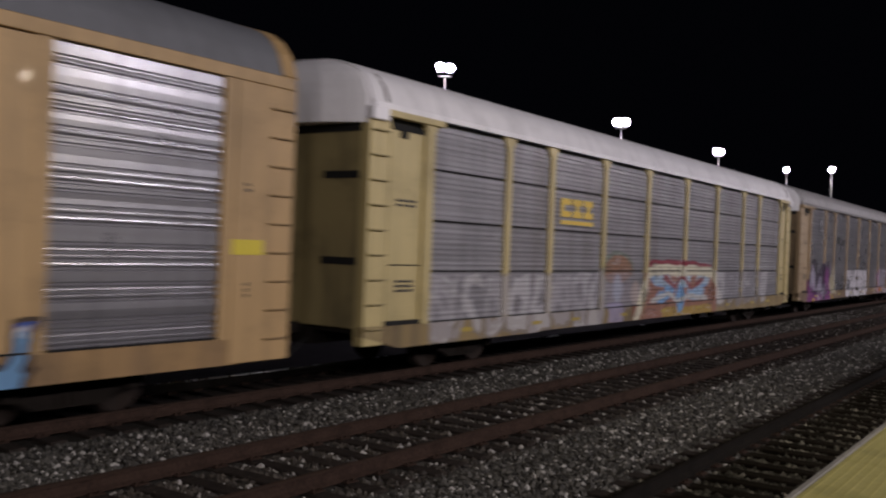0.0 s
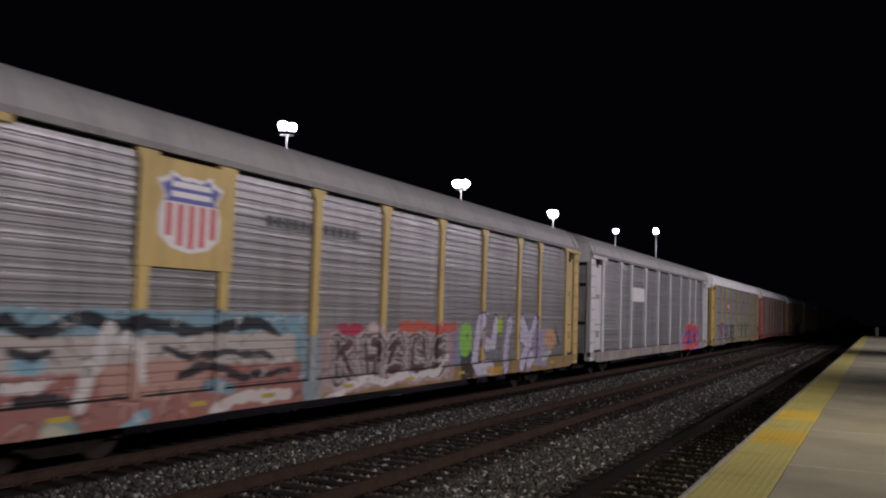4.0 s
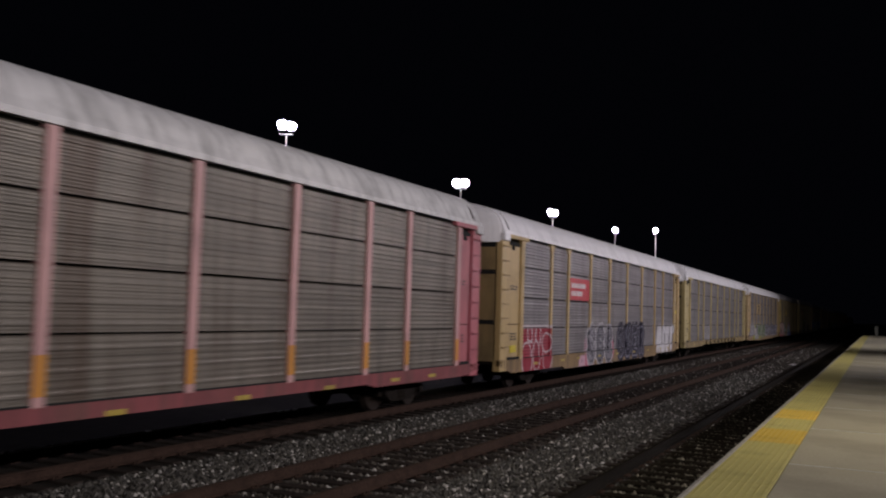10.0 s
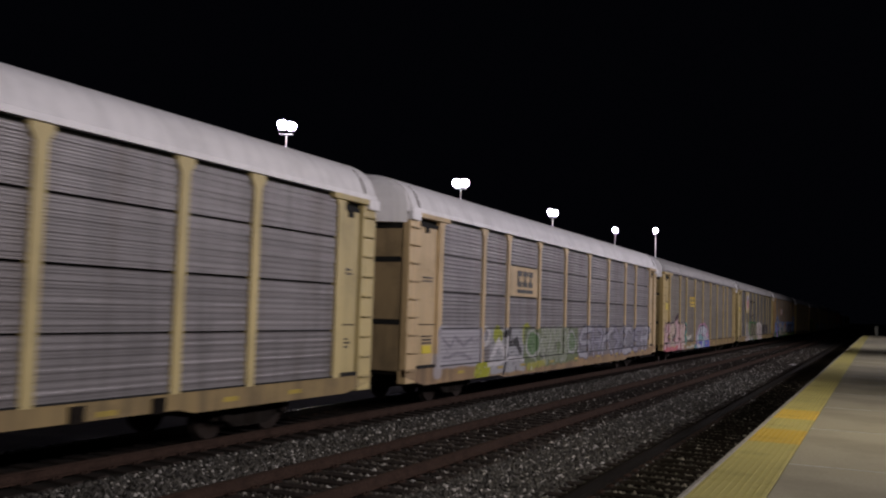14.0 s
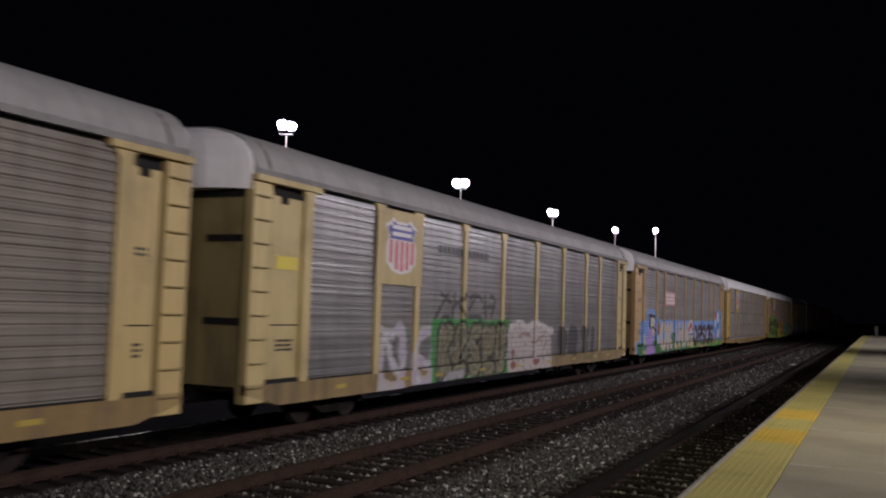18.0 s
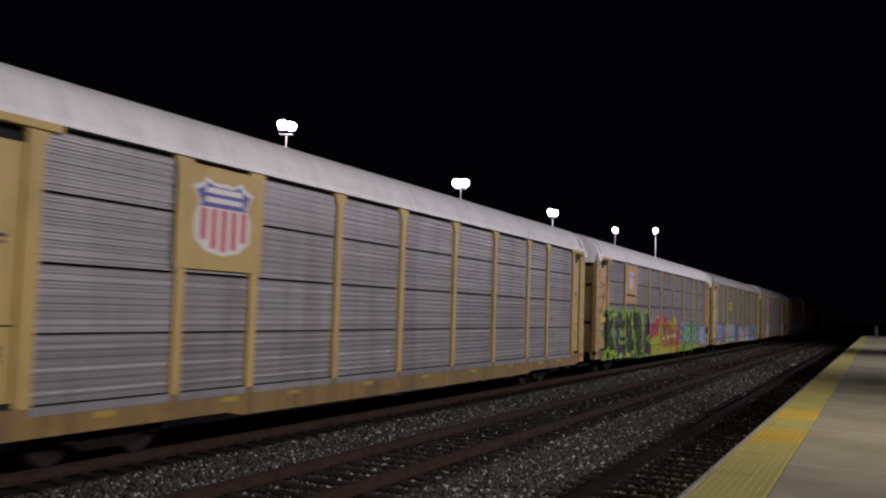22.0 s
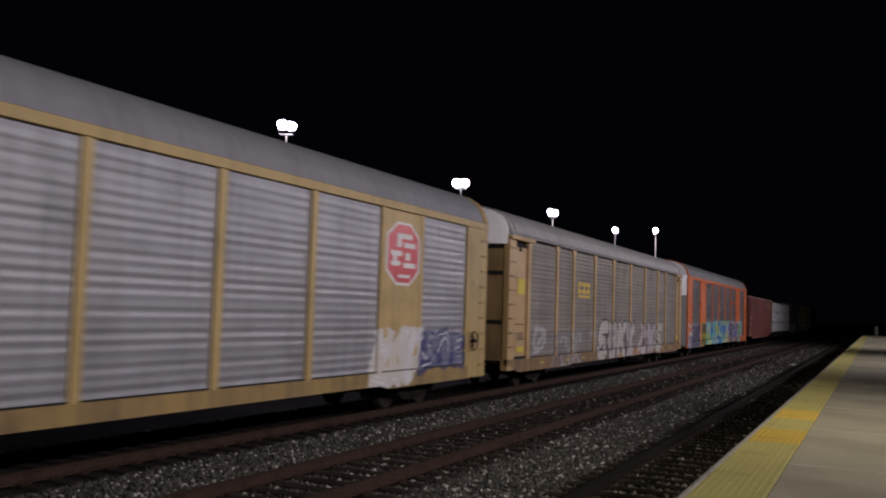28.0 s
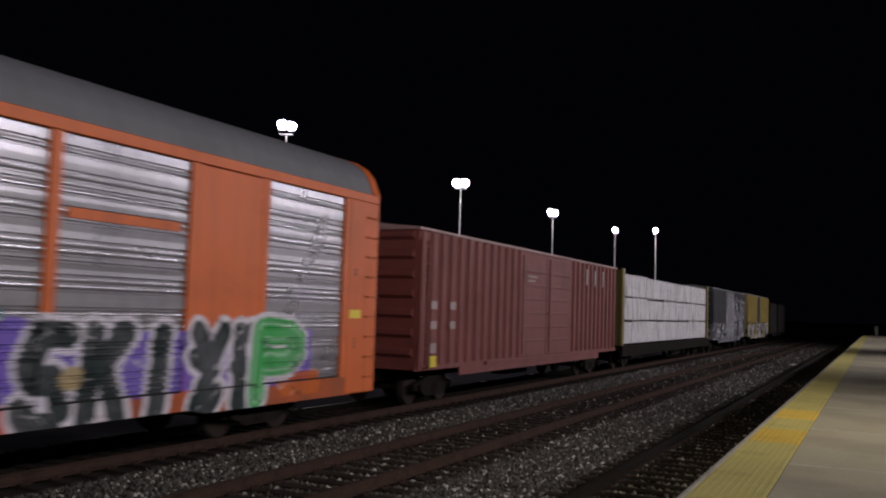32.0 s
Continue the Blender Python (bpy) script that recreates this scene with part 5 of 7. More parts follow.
                         ("s", (0.58, 0.09, 0.04), 0.15, (22.3, 1.5, 23.1, 1.7, 23.2, 1.95)), ("o", (0.55, 0.07, 0.04), 22.6, 1.2, 0.4, 0.2), ("s", (0.60, 0.09, 0.05), 0.15, (23.5, 1.9, 23.6, 1.2, 24.3, 1.25)), ("o", (0.58, 0.08, 0.04), 24.2, 1.75, 0.3, 0.22), ("o", (0.52, 0.07, 0.05), 23.7, 0.95, 0.45, 0.16), wild=0.14),)),
    dict(dip=0.68, style="A", paint=YLW, sheet=(0.405, 0.40, 0.42), roof=M_ROOF_WHITE, label="yellow car carrier with a white roof and dark grey graffiti", sign=("board", M_RED, 7.75, 9.0, 3.12, 3.62, ((0.08, 0.92, 0.25, 0.8),)),
         sprays=(painted(111, ("b", (0.07, 0.065, 0.08), 2.6, 8.7, 0.55, 1.98), ("w", ((0.19, 0.18, 0.21), (0.13, 0.12, 0.15), (0.20, 0.17, 0.20)), "75217", 2.6, 8.6, 0.6, 2.08, 0.24, (0.44, 0.42, 0.46), 0.05, 0.1, None), ("s", (0.42, 0.05, 0.07), 0.06, (4.6, 2.1, 5.6, 2.12, 6.5, 2.0)), ("s", (0.45, 0.06, 0.07), 0.09, (4.8, 1.45, 5.7, 1.6)), ("s", (0.5, 0.5, 0.12), 0.05, (5.9, 2.45, 6.4, 2.3)), ("b", (0.14, 0.2, 0.05), 5.0, 5.6, 0.55, 0.8), wild=0.14, alpha=0.92),
                 painted(112, ("b", (0.40, 0.40, 0.12), 9.3, 11.9, 0.62, 2.15, 0.6), ("b", (0.075, 0.068, 0.065), 9.5, 11.7, 0.7, 2.02), ("s", (0.16, 0.16, 0.15), 0.1, (9.8, 1.7, 10.6, 1.5, 11.4, 1.75)), ("s", (0.2, 0.2, 0.16), 0.08, (10.2, 1.0, 10.5, 1.3, 11.2, 1.1)), mess=0.5),
                 painted(113, ("w", (0.12, 0.115, 0.12), "OIOKE", 13.1, 21.1, 0.55, 2.2, 0.28, (0.42, 0.44, 0.13), 0.085, 0.12, (0.3, 0.3, 0.3)), wild=0.1, alpha=0.85, mess=0))),
    dict(style="A", paint=ROSE, sheet=BROWN_SHEET, roof=M_ROOF_DIRTY, cap=M_ROOF_WHITE, dip=0.76, post_width=0.2, stain=0.75, scallop=0.05, grime=0.6, post_foot=(0.6, 0.26, 0.04), posts=(0.58, 0.33, 0.32), label="faded red car carrier with rust-brown sheets"),
    dict(dip=0.48, style="A", paint=(0.52, 0.37, 0.165), sheet=(0.36, 0.335, 0.345), roof=M_ROOF_WHITE, label="tan car carrier with a red sign board and graffiti",
         sign=("board", M_RED, 7.35, 9.78, 2.94, 3.74, ((0.06, 0.8, 0.56, 0.78), (0.06, 0.62, 0.2, 0.42))),
         sprays=(painted(114, ("b", (0.30, 0.015, 0.035), 2.6, 5.3, 0.5, 2.0), ("o", (0.62, 0.56, 0.58), 3.0, 0.95, 0.5, 0.55), ("o", (0.30, 0.015, 0.035), 3.0, 0.95, 0.44, 0.49), ("o", (0.62, 0.56, 0.58), 3.9, 1.05, 0.36, 0.5), ("o", (0.25, 0.012, 0.03), 3.9, 1.05, 0.3, 0.44), ("o", (0.62, 0.56, 0.58), 5.0, 0.95, 0.5, 0.5), ("o", (0.30, 0.015, 0.035), 5.0, 0.95, 0.44, 0.44),
                         ("o", (0.62, 0.56, 0.58), 4.9, 1.45, 0.45, 0.35), ("o", (0.30, 0.015, 0.035), 4.9, 1.45, 0.39, 0.29), ("s", (0.60, 0.54, 0.56), 0.035, (3.1, 2.0, 3.1, 1.55, 3.5, 1.5, 3.5, 2.0)), ("s", (0.60, 0.54, 0.56), 0.035, (3.9, 1.95, 3.85, 1.6)), ("s", (0.60, 0.54, 0.56), 0.035, (4.3, 1.95, 4.3, 1.4)), ("s", (0.60, 0.54, 0.56), 0.04, (2.55, 1.98, 5.4, 2.0)), wild=0.06, mess=0),
                 painted(115, ("b", (0.58, 0.36, 0.44), 8.6, 10.2, 0.5, 0.85), ("b", (0.52, 0.14, 0.20), 9.4, 10.6, 0.5, 0.9), ("b", (0.46, 0.22, 0.28), 9.4, 10.3, 0.9, 1.5, 0.7), ("o", (0.55, 0.2, 0.27), 13.1, 1.15, 0.5, 0.55), ("w", ((0.22, 0.21, 0.24), (0.15, 0.145, 0.17), (0.20, 0.19, 0.22)), "SSS", 9.6, 13.4, 0.5, 2.02, 0.25, (0.56, 0.53, 0.56), 0.07, 0.15, (0.04, 0.04, 0.05)), ("o", (0.04, 0.04, 0.05), 13.6, 1.45, 0.09, 0.16), wild=0.12),
                 painted(116, ("b", (0.035, 0.032, 0.05), 14.3, 18.9, 0.65, 1.95), ("w", (0.022, 0.02, 0.035), "OUER", 14.1, 19.2, 0.5, 2.08, 0.3, (0.045, 0.04, 0.06), 0.06, 0.1, (0.27, 0.26, 0.33)), wild=0.09, mess=0.45),
                 painted(117, ("w", (0.66, 0.64, 0.66), "MEST", 21.9, 25.95, 0.62, 1.98, 0.2, (0.42, 0.40, 0.42), 0.04, 0.3, None), wild=0.05, mess=0.25))),
    dict(style="A", paint=CREAM, sheet=(0.33, 0.31, 0.315), roof=M_ROOF_WHITE, dip=0.72, pockets=True, label="cream car carrier with plain grey sheets", sprays=(piece(7.5, 9.7, (GRY, WHT), GRY, 1.95, 1.05, seed=23, alpha=0.35, bold=0.08),)),
    dict(dip=0.5, style="A", paint=(0.60, 0.44, 0.24), sheet=(0.36, 0.34, 0.355), roof=M_ROOF_WHITE, label="tan car carrier with a white roof and pale graffiti", sign=("blocks", M_STENCIL, True, 7.9, 9.3, 3.03, 3.72),
         sprays=(painted(142, ("b", (0.40, 0.385, 0.42), 2.35, 5.2, 0.95, 1.98), ("s", (0.22, 0.21, 0.24), 0.035, (2.7, 1.7, 3.2, 1.5, 3.5, 1.75, 4.0, 1.45, 4.6, 1.7)), ("s", (0.24, 0.23, 0.26), 0.035, (2.8, 1.2, 3.6, 1.3, 4.6, 1.15)), ("b", (0.42, 0.40, 0.43), 2.2, 2.6, 0.7, 1.3, 0.8), wild=0.1, mess=0.3),
                 painted(143, ("b", (0.36, 0.36, 0.38), 5.9, 8.7, 0.62, 1.95), ("o", (0.36, 0.38, 0.04), 5.3, 0.72, 0.55, 0.3), ("o", (0.34, 0.37, 0.05), 6.5, 1.75, 0.35, 0.28), ("o", (0.36, 0.38, 0.05), 8.9, 1.7, 0.35, 0.4), ("o", (0.58, 0.56, 0.57), 5.6, 1.72, 0.32, 0.3), ("o", (0.24, 0.23, 0.26), 5.6, 1.75, 0.16, 0.16), ("s", (0.60, 0.58, 0.60), 0.09, (6.0, 1.1, 6.6, 1.6, 7.0, 1.2, 7.3, 1.75)),
                         ("s", (0.03, 0.03, 0.03), 0.1, (7.0, 1.75, 7.5, 1.9, 7.4, 1.45, 8.1, 1.55, 8.4, 1.2)), ("s", (0.05, 0.05, 0.06), 0.07, (6.9, 0.6, 7.2, 1.1)), ("s", (0.60, 0.58, 0.60), 0.05, (5.7, 0.9, 7.0, 1.0, 8.6, 0.95)), wild=0.12),
                 painted(144, ("b", (0.15, 0.19, 0.10), 8.7, 14.4, 0.72, 1.9), ("o", (0.44, 0.44, 0.42), 9.5, 1.42, 0.62, 0.46), ("o", (0.11, 0.20, 0.08), 9.5, 1.45, 0.5, 0.37), ("o", (0.42, 0.42, 0.42), 13.7, 1.4, 0.5, 0.44), ("o", (0.12, 0.19, 0.09), 13.7, 1.42, 0.4, 0.34), ("w", (0.25, 0.28, 0.2), "264", 10.2, 13.2, 0.8, 1.95, 0.12, (0.44, 0.44, 0.42), 0.04, 0.3, None), ("s", (0.34, 0.33, 0.08), 0.1, (9.0, 0.7, 10.6, 0.8)), wild=0.12),
                 painted(145, ("b", (0.20, 0.195, 0.23), 14.6, 25.8, 0.85, 1.85, 0.8), ("w", ((0.40, 0.39, 0.44), (0.30, 0.29, 0.35)), "5264152", 14.5, 26.0, 0.8, 1.98, 0.1, (0.09, 0.085, 0.12), 0.05, 0.35, None), wild=0.14))),
    dict(dip=0.56, style="B", paint=(0.52, 0.39, 0.16), sheet=BROWN_SHEET, roof=M_ROOF_GREY, cap=M_ROOF_WHITE, metal=0.15, gloss=0.55, label="yellow car carrier with brownish sheets and pink graffiti", sign=("blocks", M_LOGO, False, 8.2, 9.8, 3.08, 3.66),
         sprays=(painted(118, ("b", (0.42, 0.07, 0.10), 1.0, 6.8, 0.42, 1.2), ("o", (0.16, 0.42, 0.36), 3.75, 1.72, 0.25, 0.22), ("o", (0.16, 0.40, 0.36), 6.95, 1.75, 0.3, 0.35), ("o", (0.18, 0.42, 0.38), 7.0, 1.1, 0.25, 0.25), ("w", ((0.58, 0.36, 0.38), (0.54, 0.44, 0.34), (0.60, 0.40, 0.40), (0.56, 0.42, 0.36)), "6134", 1.1, 7.0, 0.62, 2.08, 0.27, (0.045, 0.02, 0.035), 0.07, 0.1, (0.62, 0.5, 0.5)),
                         ("s", (0.045, 0.02, 0.035), 0.2, (4.2, 2.2, 4.75, 2.48)), ("s", (0.58, 0.38, 0.40), 0.12, (4.15, 2.05, 4.7, 2.25)), ("s", (0.55, 0.16, 0.18), 0.12, (1.2, 0.6, 2.6, 0.7, 4.6, 0.72)), ("s", (0.60, 0.58, 0.52), 0.08, (7.7, 1.2, 8.9, 1.28)), ("s", (0.56, 0.54, 0.48), 0.06, (7.3, 0.66, 9.6, 0.72), 0.8), wild=0.13),
                 painted(119, ("o", (0.52, 0.26, 0.40), 12.9, 0.85, 2.55, 1.25), ("o", (0.04, 0.03, 0.06), 12.9, 0.85, 2.42, 1.14), ("o", (0.50, 0.52, 0.58), 12.9, 0.82, 2.32, 1.1), ("b", (0.09, 0.10, 0.40), 10.6, 15.35, 0.45, 0.95), ("o", (0.10, 0.24, 0.26), 10.3, 0.6, 0.45, 0.22), ("s", (0.20, 0.38, 0.40), 0.16, (11.6, 1.1, 12.4, 1.3, 13.0, 1.1, 13.3, 0.7)), ("s", (0.05, 0.05, 0.08), 0.05, (11.2, 1.5, 11.6, 1.2, 12.1, 1.75, 12.5, 1.2)),
                         ("s", (0.05, 0.05, 0.08), 0.05, (12.9, 1.8, 13.0, 1.3, 13.5, 1.2, 13.9, 1.6)), ("s", (0.05, 0.05, 0.08), 0.05, (14.0, 1.0, 14.4, 1.5, 14.9, 1.1)), ("o", (0.52, 0.26, 0.36), 12.85, 1.35, 0.22, 0.12), ("o", (0.50, 0.24, 0.36), 14.5, 1.3, 0.3, 0.16), ("s", (0.52, 0.53, 0.56), 0.13, (10.9, 0.75, 12.0, 0.65)), ("s", (0.5, 0.52, 0.56), 0.16, (12.9, 1.0, 12.6, 0.5)),
                         ("s", (0.28, 0.2, 0.07), 0.05, (12.6, 2.1, 12.9, 2.35, 13.2, 2.1), 0.7), wild=0.13))),
    dict(style="B", paint=(0.53, 0.42, 0.19), gloss=0.32, metal=0.5, sheet=(0.40, 0.385, 0.385), roof=M_ROOF_GREY, cap=M_ROOF_WHITE, label="yellow car carrier with a shield sign and green graffiti", sign=("shield",), bars=((8.3, 11.6, 3.88, 4.08, M_STENCIL),),
         sprays=(piece(5.2, 8.6, ((0.46, 0.44, 0.48), LIL), WHT, 2.1, seed=30, alpha=0.55, width=1.6, bold=0.08),
                 painted(120, ("b", (0.05, 0.26, 0.06), 8.1, 13.35, 0.5, 2.18), ("b", (0.20, 0.18, 0.14), 8.6, 13.0, 0.68, 1.95), ("w", (0.17, 0.155, 0.115), "61572", 8.4, 13.2, 0.62, 2.05, 0.2, (0.02, 0.02, 0.015), 0.08, 0.12, (0.34, 0.33, 0.18)), ("s", (0.36, 0.34, 0.36), 0.1, (8.9, 0.62, 10.0, 0.75)), wild=0.14),
                 painted(121, ("w", (0.035, 0.03, 0.03), "3612", 8.2, 12.3, 2.2, 2.9, 0.055, None, 0.0, 0.1, None), wild=0.06, alpha=0.8, mess=0),
                 painted(122, ("b", (0.50, 0.44, 0.42), 13.3, 17.3, 0.62, 1.95), ("s", (0.60, 0.56, 0.54), 0.09, (13.5, 1.98, 14.3, 2.08, 15.0, 1.95, 15.8, 2.12, 16.6, 2.0, 17.5, 1.85)), ("s", (0.32, 0.22, 0.20), 0.04, (14.2, 1.7, 15.2, 1.75)), ("s", (0.32, 0.22, 0.20), 0.04, (15.4, 1.5, 16.6, 1.65)), ("o", (0.22, 0.08, 0.07), 13.75, 1.2, 0.18, 0.14), ("o", (0.22, 0.08, 0.07), 13.7, 0.85, 0.2, 0.12), ("o", (0.22, 0.08, 0.07), 15.8, 0.85, 0.3, 0.1), ("s", (0.34, 0.24, 0.22), 0.05, (16.4, 1.0, 16.9, 1.5)), wild=0.12),
                 painted(123, ("w", (0.045, 0.04, 0.05), "26", 18.0, 20.4, 0.95, 1.98, 0.32, None, 0.0, 0.1, None), ("w", (0.05, 0.045, 0.055), "4I", 20.8, 22.9, 0.95, 1.98, 0.2, None, 0.0, 0.1, None), ("s", (0.12, 0.14, 0.07), 0.1, (21.2, 0.8, 22.3, 0.75), 0.6), alpha=0.88, mess=0))),
    dict(style="B", paint=TAN, sheet=(0.38, 0.355, 0.345), roof=M_ROOF_GREY, cap=M_ROOF_WHITE, metal=0.2, label="tan car carrier with a long blue and green mural", sign=("board", M_PINK, 7.35, 9.78, 3.04, 3.74, ((0.05, 0.95, 0.68, 0.86), (0.05, 0.9, 0.4, 0.56), (0.1, 0.95, 0.12, 0.28))),
         sprays=(painted(124, ("b", (0.19, 0.33, 0.66), 2.0, 26.5, 0.9, 2.22), ("b", (0.40, 0.48, 0.62), 5.6, 23.4, 1.1, 1.7, 0.6), ("b", (0.20, 0.34, 0.66), 0.9, 2.3, 0.55, 1.2), ("o", (0.19, 0.33, 0.66), 4.3, 2.3, 0.95, 0.55), ("b", (0.05, 0.17, 0.06), 1.2, 14.6, 0.42, 1.12), ("b", (0.09, 0.26, 0.05), 14.6, 26.3, 0.42, 1.0), ("o", (0.05, 0.17, 0.07), 9.6, 1.3, 0.5, 0.3), ("o", (0.05, 0.17, 0.07), 11.7, 1.45, 0.5, 0.3),
                         ("o", (0.50, 0.38, 0.10), 2.8, 0.72, 0.5, 0.12), ("o", (0.55, 0.53, 0.52), 8.2, 0.62, 0.3, 0.16), ("o", (0.5, 0.3, 0.08), 10.4, 0.8, 0.35, 0.13), ("o", (0.12, 0.10, 0.16), 8.3, 0.8, 0.4, 0.18), ("b", (0.38, 0.26, 0.17), 17.0, 20.5, 0.55, 0.8, 0.7), wild=0.16),
                 painted(125, ("s", (0.37, 0.24, 0.55), 0.62, (3.75, 0.9, 4.2, 1.35)), ("s", (0.37, 0.24, 0.55), 0.4, (3.3, 0.6, 4.6, 0.6)), ("s", (0.42, 0.30, 0.60), 0.06, (3.5, 1.2, 4.6, 1.25)), ("o", (0.025, 0.024, 0.03), 3.95, 2.2, 0.32, 0.36), ("o", (0.58, 0.53, 0.42), 4.5, 2.12, 0.46, 0.4), ("s", (0.025, 0.024, 0.03), 0.06, (4.2, 2.45, 4.9, 2.38)), ("o", (0.56, 0.50, 0.40), 4.75, 1.72, 0.36, 0.3), ("s", (0.03, 0.03, 0.03), 0.05, (4.3, 1.85, 4.9, 1.88, 5.1, 1.7)),
                         ("o", (0.22, 0.15, 0.04), 5.8, 1.85, 0.42, 0.36), ("o", (0.34, 0.24, 0.5), 5.35, 1.95, 0.2, 0.3), ("o", (0.10, 0.24, 0.46), 5.25, 1.35, 0.48, 0.24), ("o", (0.04, 0.14, 0.07), 5.2, 1.08, 0.55, 0.2), ("o", (0.56, 0.54, 0.52), 5.7, 1.25, 0.2, 0.25), ("o", (0.50, 0.42, 0.30), 2.75, 1.3, 0.3, 0.3), wild=0.12, mess=0.5),
                 painted(126, ("w", (0.52, 0.44, 0.37), "OKIHN", 6.2, 14.1, 0.72, 2.15, 0.23, (0.44, 0.42, 0.44), 0.03, 0.1, None), wild=0.07, mess=0.2),
                 painted(127, ("o", (0.60, 0.58, 0.58), 14.85, 1.8, 0.68, 0.5), ("s", (0.46, 0.08, 0.06), 0.16, (14.3, 1.75, 14.8, 1.98, 15.3, 1.75)), ("o", (0.60, 0.58, 0.58), 14.85, 1.62, 0.3, 0.22), ("b", (0.50, 0.46, 0.24), 14.4, 15.5, 0.7, 1.35), ("s", (0.12, 0.14, 0.3), 0.05, (14.6, 1.2, 15.2, 1.15)), ("s", (0.05, 0.05, 0.07), 0.04, (14.2, 1.42, 15.5, 1.45)), ("w", (0.065, 0.028, 0.03), "DRSOS", 15.6, 23.0, 0.72, 1.98, 0.17, None, 0.0, 0.3, None), wild=0.07, mess=0.3),
                 painted(128, ("b", (0.17, 0.32, 0.64), 23.3, 26.3, 1.0, 2.95), ("o", (0.42, 0.07, 0.06), 23.95, 2.6, 0.38, 0.3), ("o", (0.60, 0.58, 0.60), 24.95, 2.45, 0.42, 0.38), ("o", (0.60, 0.58, 0.60), 23.75, 2.05, 0.42, 0.3), ("o", (0.08, 0.18, 0.42), 23.8, 1.5, 0.42, 0.3), ("o", (0.08, 0.18, 0.42), 25.0, 1.85, 0.45, 0.25), ("o", (0.60, 0.58, 0.60), 25.2, 1.4, 0.5, 0.3), ("o", (0.42, 0.07, 0.06), 23.8, 1.05, 0.3, 0.25), ("s", (0.08, 0.14, 0.34), 0.05, (24.4, 1.2, 25.4, 2.1)), wild=0.12))),
    dict(style="A", paint=YLW, sheet=(0.42, 0.405, 0.42), roof=M_ROOF_WHITE, label="yellow car carrier with a shield sign and clean grey sheets", sign=("shield",), grime=0.3, dip=0.5, skirt=True),
    dict(dip=0.5, style="A", paint=(0.53, 0.345, 0.15), sheet=(0.38, 0.36, 0.375), roof=M_ROOF_WHITE, label="tan car carrier with lime and red graffiti", sign=("faded_shield",), bars=(),
         sprays=(piece(0.9, 2.4, (BRN, (0.3, 0.2, 0.12)), BRN, 4.4, 2.4, seed=45, alpha=0.45, width=1.4, bold=0.06, edge=0.02),
                 painted(129, ("b", (0.34, 0.05, 0.06), 2.0, 3.2, 0.9, 1.8, 0.8), ("b", (0.36, 0.06, 0.07), 7.5, 12.4, 0.9, 2.1), ("o", (0.40, 0.08, 0.12), 10.1, 2.0, 0.6, 0.3), ("o", (0.34, 0.36, 0.46), 10.2, 2.25, 0.5, 0.15), ("o", (0.48, 0.05, 0.08), 12.0, 2.2, 0.5, 0.28), ("o", (0.6, 0.4, 0.42), 12.0, 2.4, 0.3, 0.08),
                         ("s", (0.40, 0.44, 0.04), 0.4, (11.0, 1.0, 12.4, 1.0, 12.9, 1.9)), ("b", (0.40, 0.40, 0.04), 10.6, 17.2, 0.5, 1.0), ("b", (0.40, 0.17, 0.04), 13.2, 16.8, 0.85, 2.1), ("o", (0.42, 0.20, 0.05), 13.9, 2.1, 0.5, 0.22), ("s", (0.44, 0.42, 0.05), 0.2, (15.4, 1.95, 16.6, 2.3, 17.0, 1.9)), ("s", (0.46, 0.04, 0.05), 0.13, (12.95, 1.3, 13.0, 1.9, 13.6, 2.3, 14.4, 2.25)),
                         ("s", (0.15, 0.03, 0.02), 0.1, (13.6, 1.6, 14.2, 1.9)), ("s", (0.15, 0.03, 0.02), 0.1, (14.9, 1.5, 15.4, 1.9)), ("s", (0.14, 0.03, 0.02), 0.08, (15.2, 0.7, 15.3, 1.3)), ("o", (0.60, 0.55, 0.46), 13.5, 1.3, 0.2, 0.08), ("o", (0.60, 0.55, 0.46), 15.6, 1.4, 0.24, 0.1), ("o", (0.60, 0.55, 0.46), 16.4, 1.4, 0.24, 0.1), ("o", (0.58, 0.52, 0.44), 14.6, 1.35, 0.2, 0.1), ("s", (0.60, 0.55, 0.46), 0.05, (15.9, 2.0, 16.1, 1.8)), ("s", (0.48, 0.04, 0.05), 0.3, (16.9, 0.65, 17.2, 1.3, 17.4, 2.0)), wild=0.14),
                 painted(130, ("b", (0.03, 0.026, 0.04), 2.3, 10.4, 0.45, 1.5), ("w", ((0.025, 0.03, 0.02), (0.05, 0.03, 0.075), (0.022, 0.028, 0.02)), "61423", 2.0, 10.4, 0.55, 2.6, 0.31, (0.25, 0.46, 0.03), 0.13, -0.3, None), ("s", (0.30, 0.50, 0.04), 0.08, (1.7, 0.5, 2.4, 1.0, 3.6, 0.75)), ("s", (0.28, 0.48, 0.03), 0.11, (5.0, 2.3, 5.2, 2.62, 5.5, 2.3)), ("s", (0.28, 0.48, 0.03), 0.1, (6.6, 2.0, 6.7, 2.45)), ("s", (0.28, 0.48, 0.03), 0.12, (8.9, 1.9, 9.1, 2.4)), ("s", (0.28, 0.48, 0.03), 0.1, (2.9, 2.35, 4.0, 2.45)), ("o", (0.30, 0.50, 0.04), 4.6, 0.62, 0.4, 0.16), ("o", (0.55, 0.48, 0.04), 6.0, 0.66, 0.3, 0.1), wild=0.2),
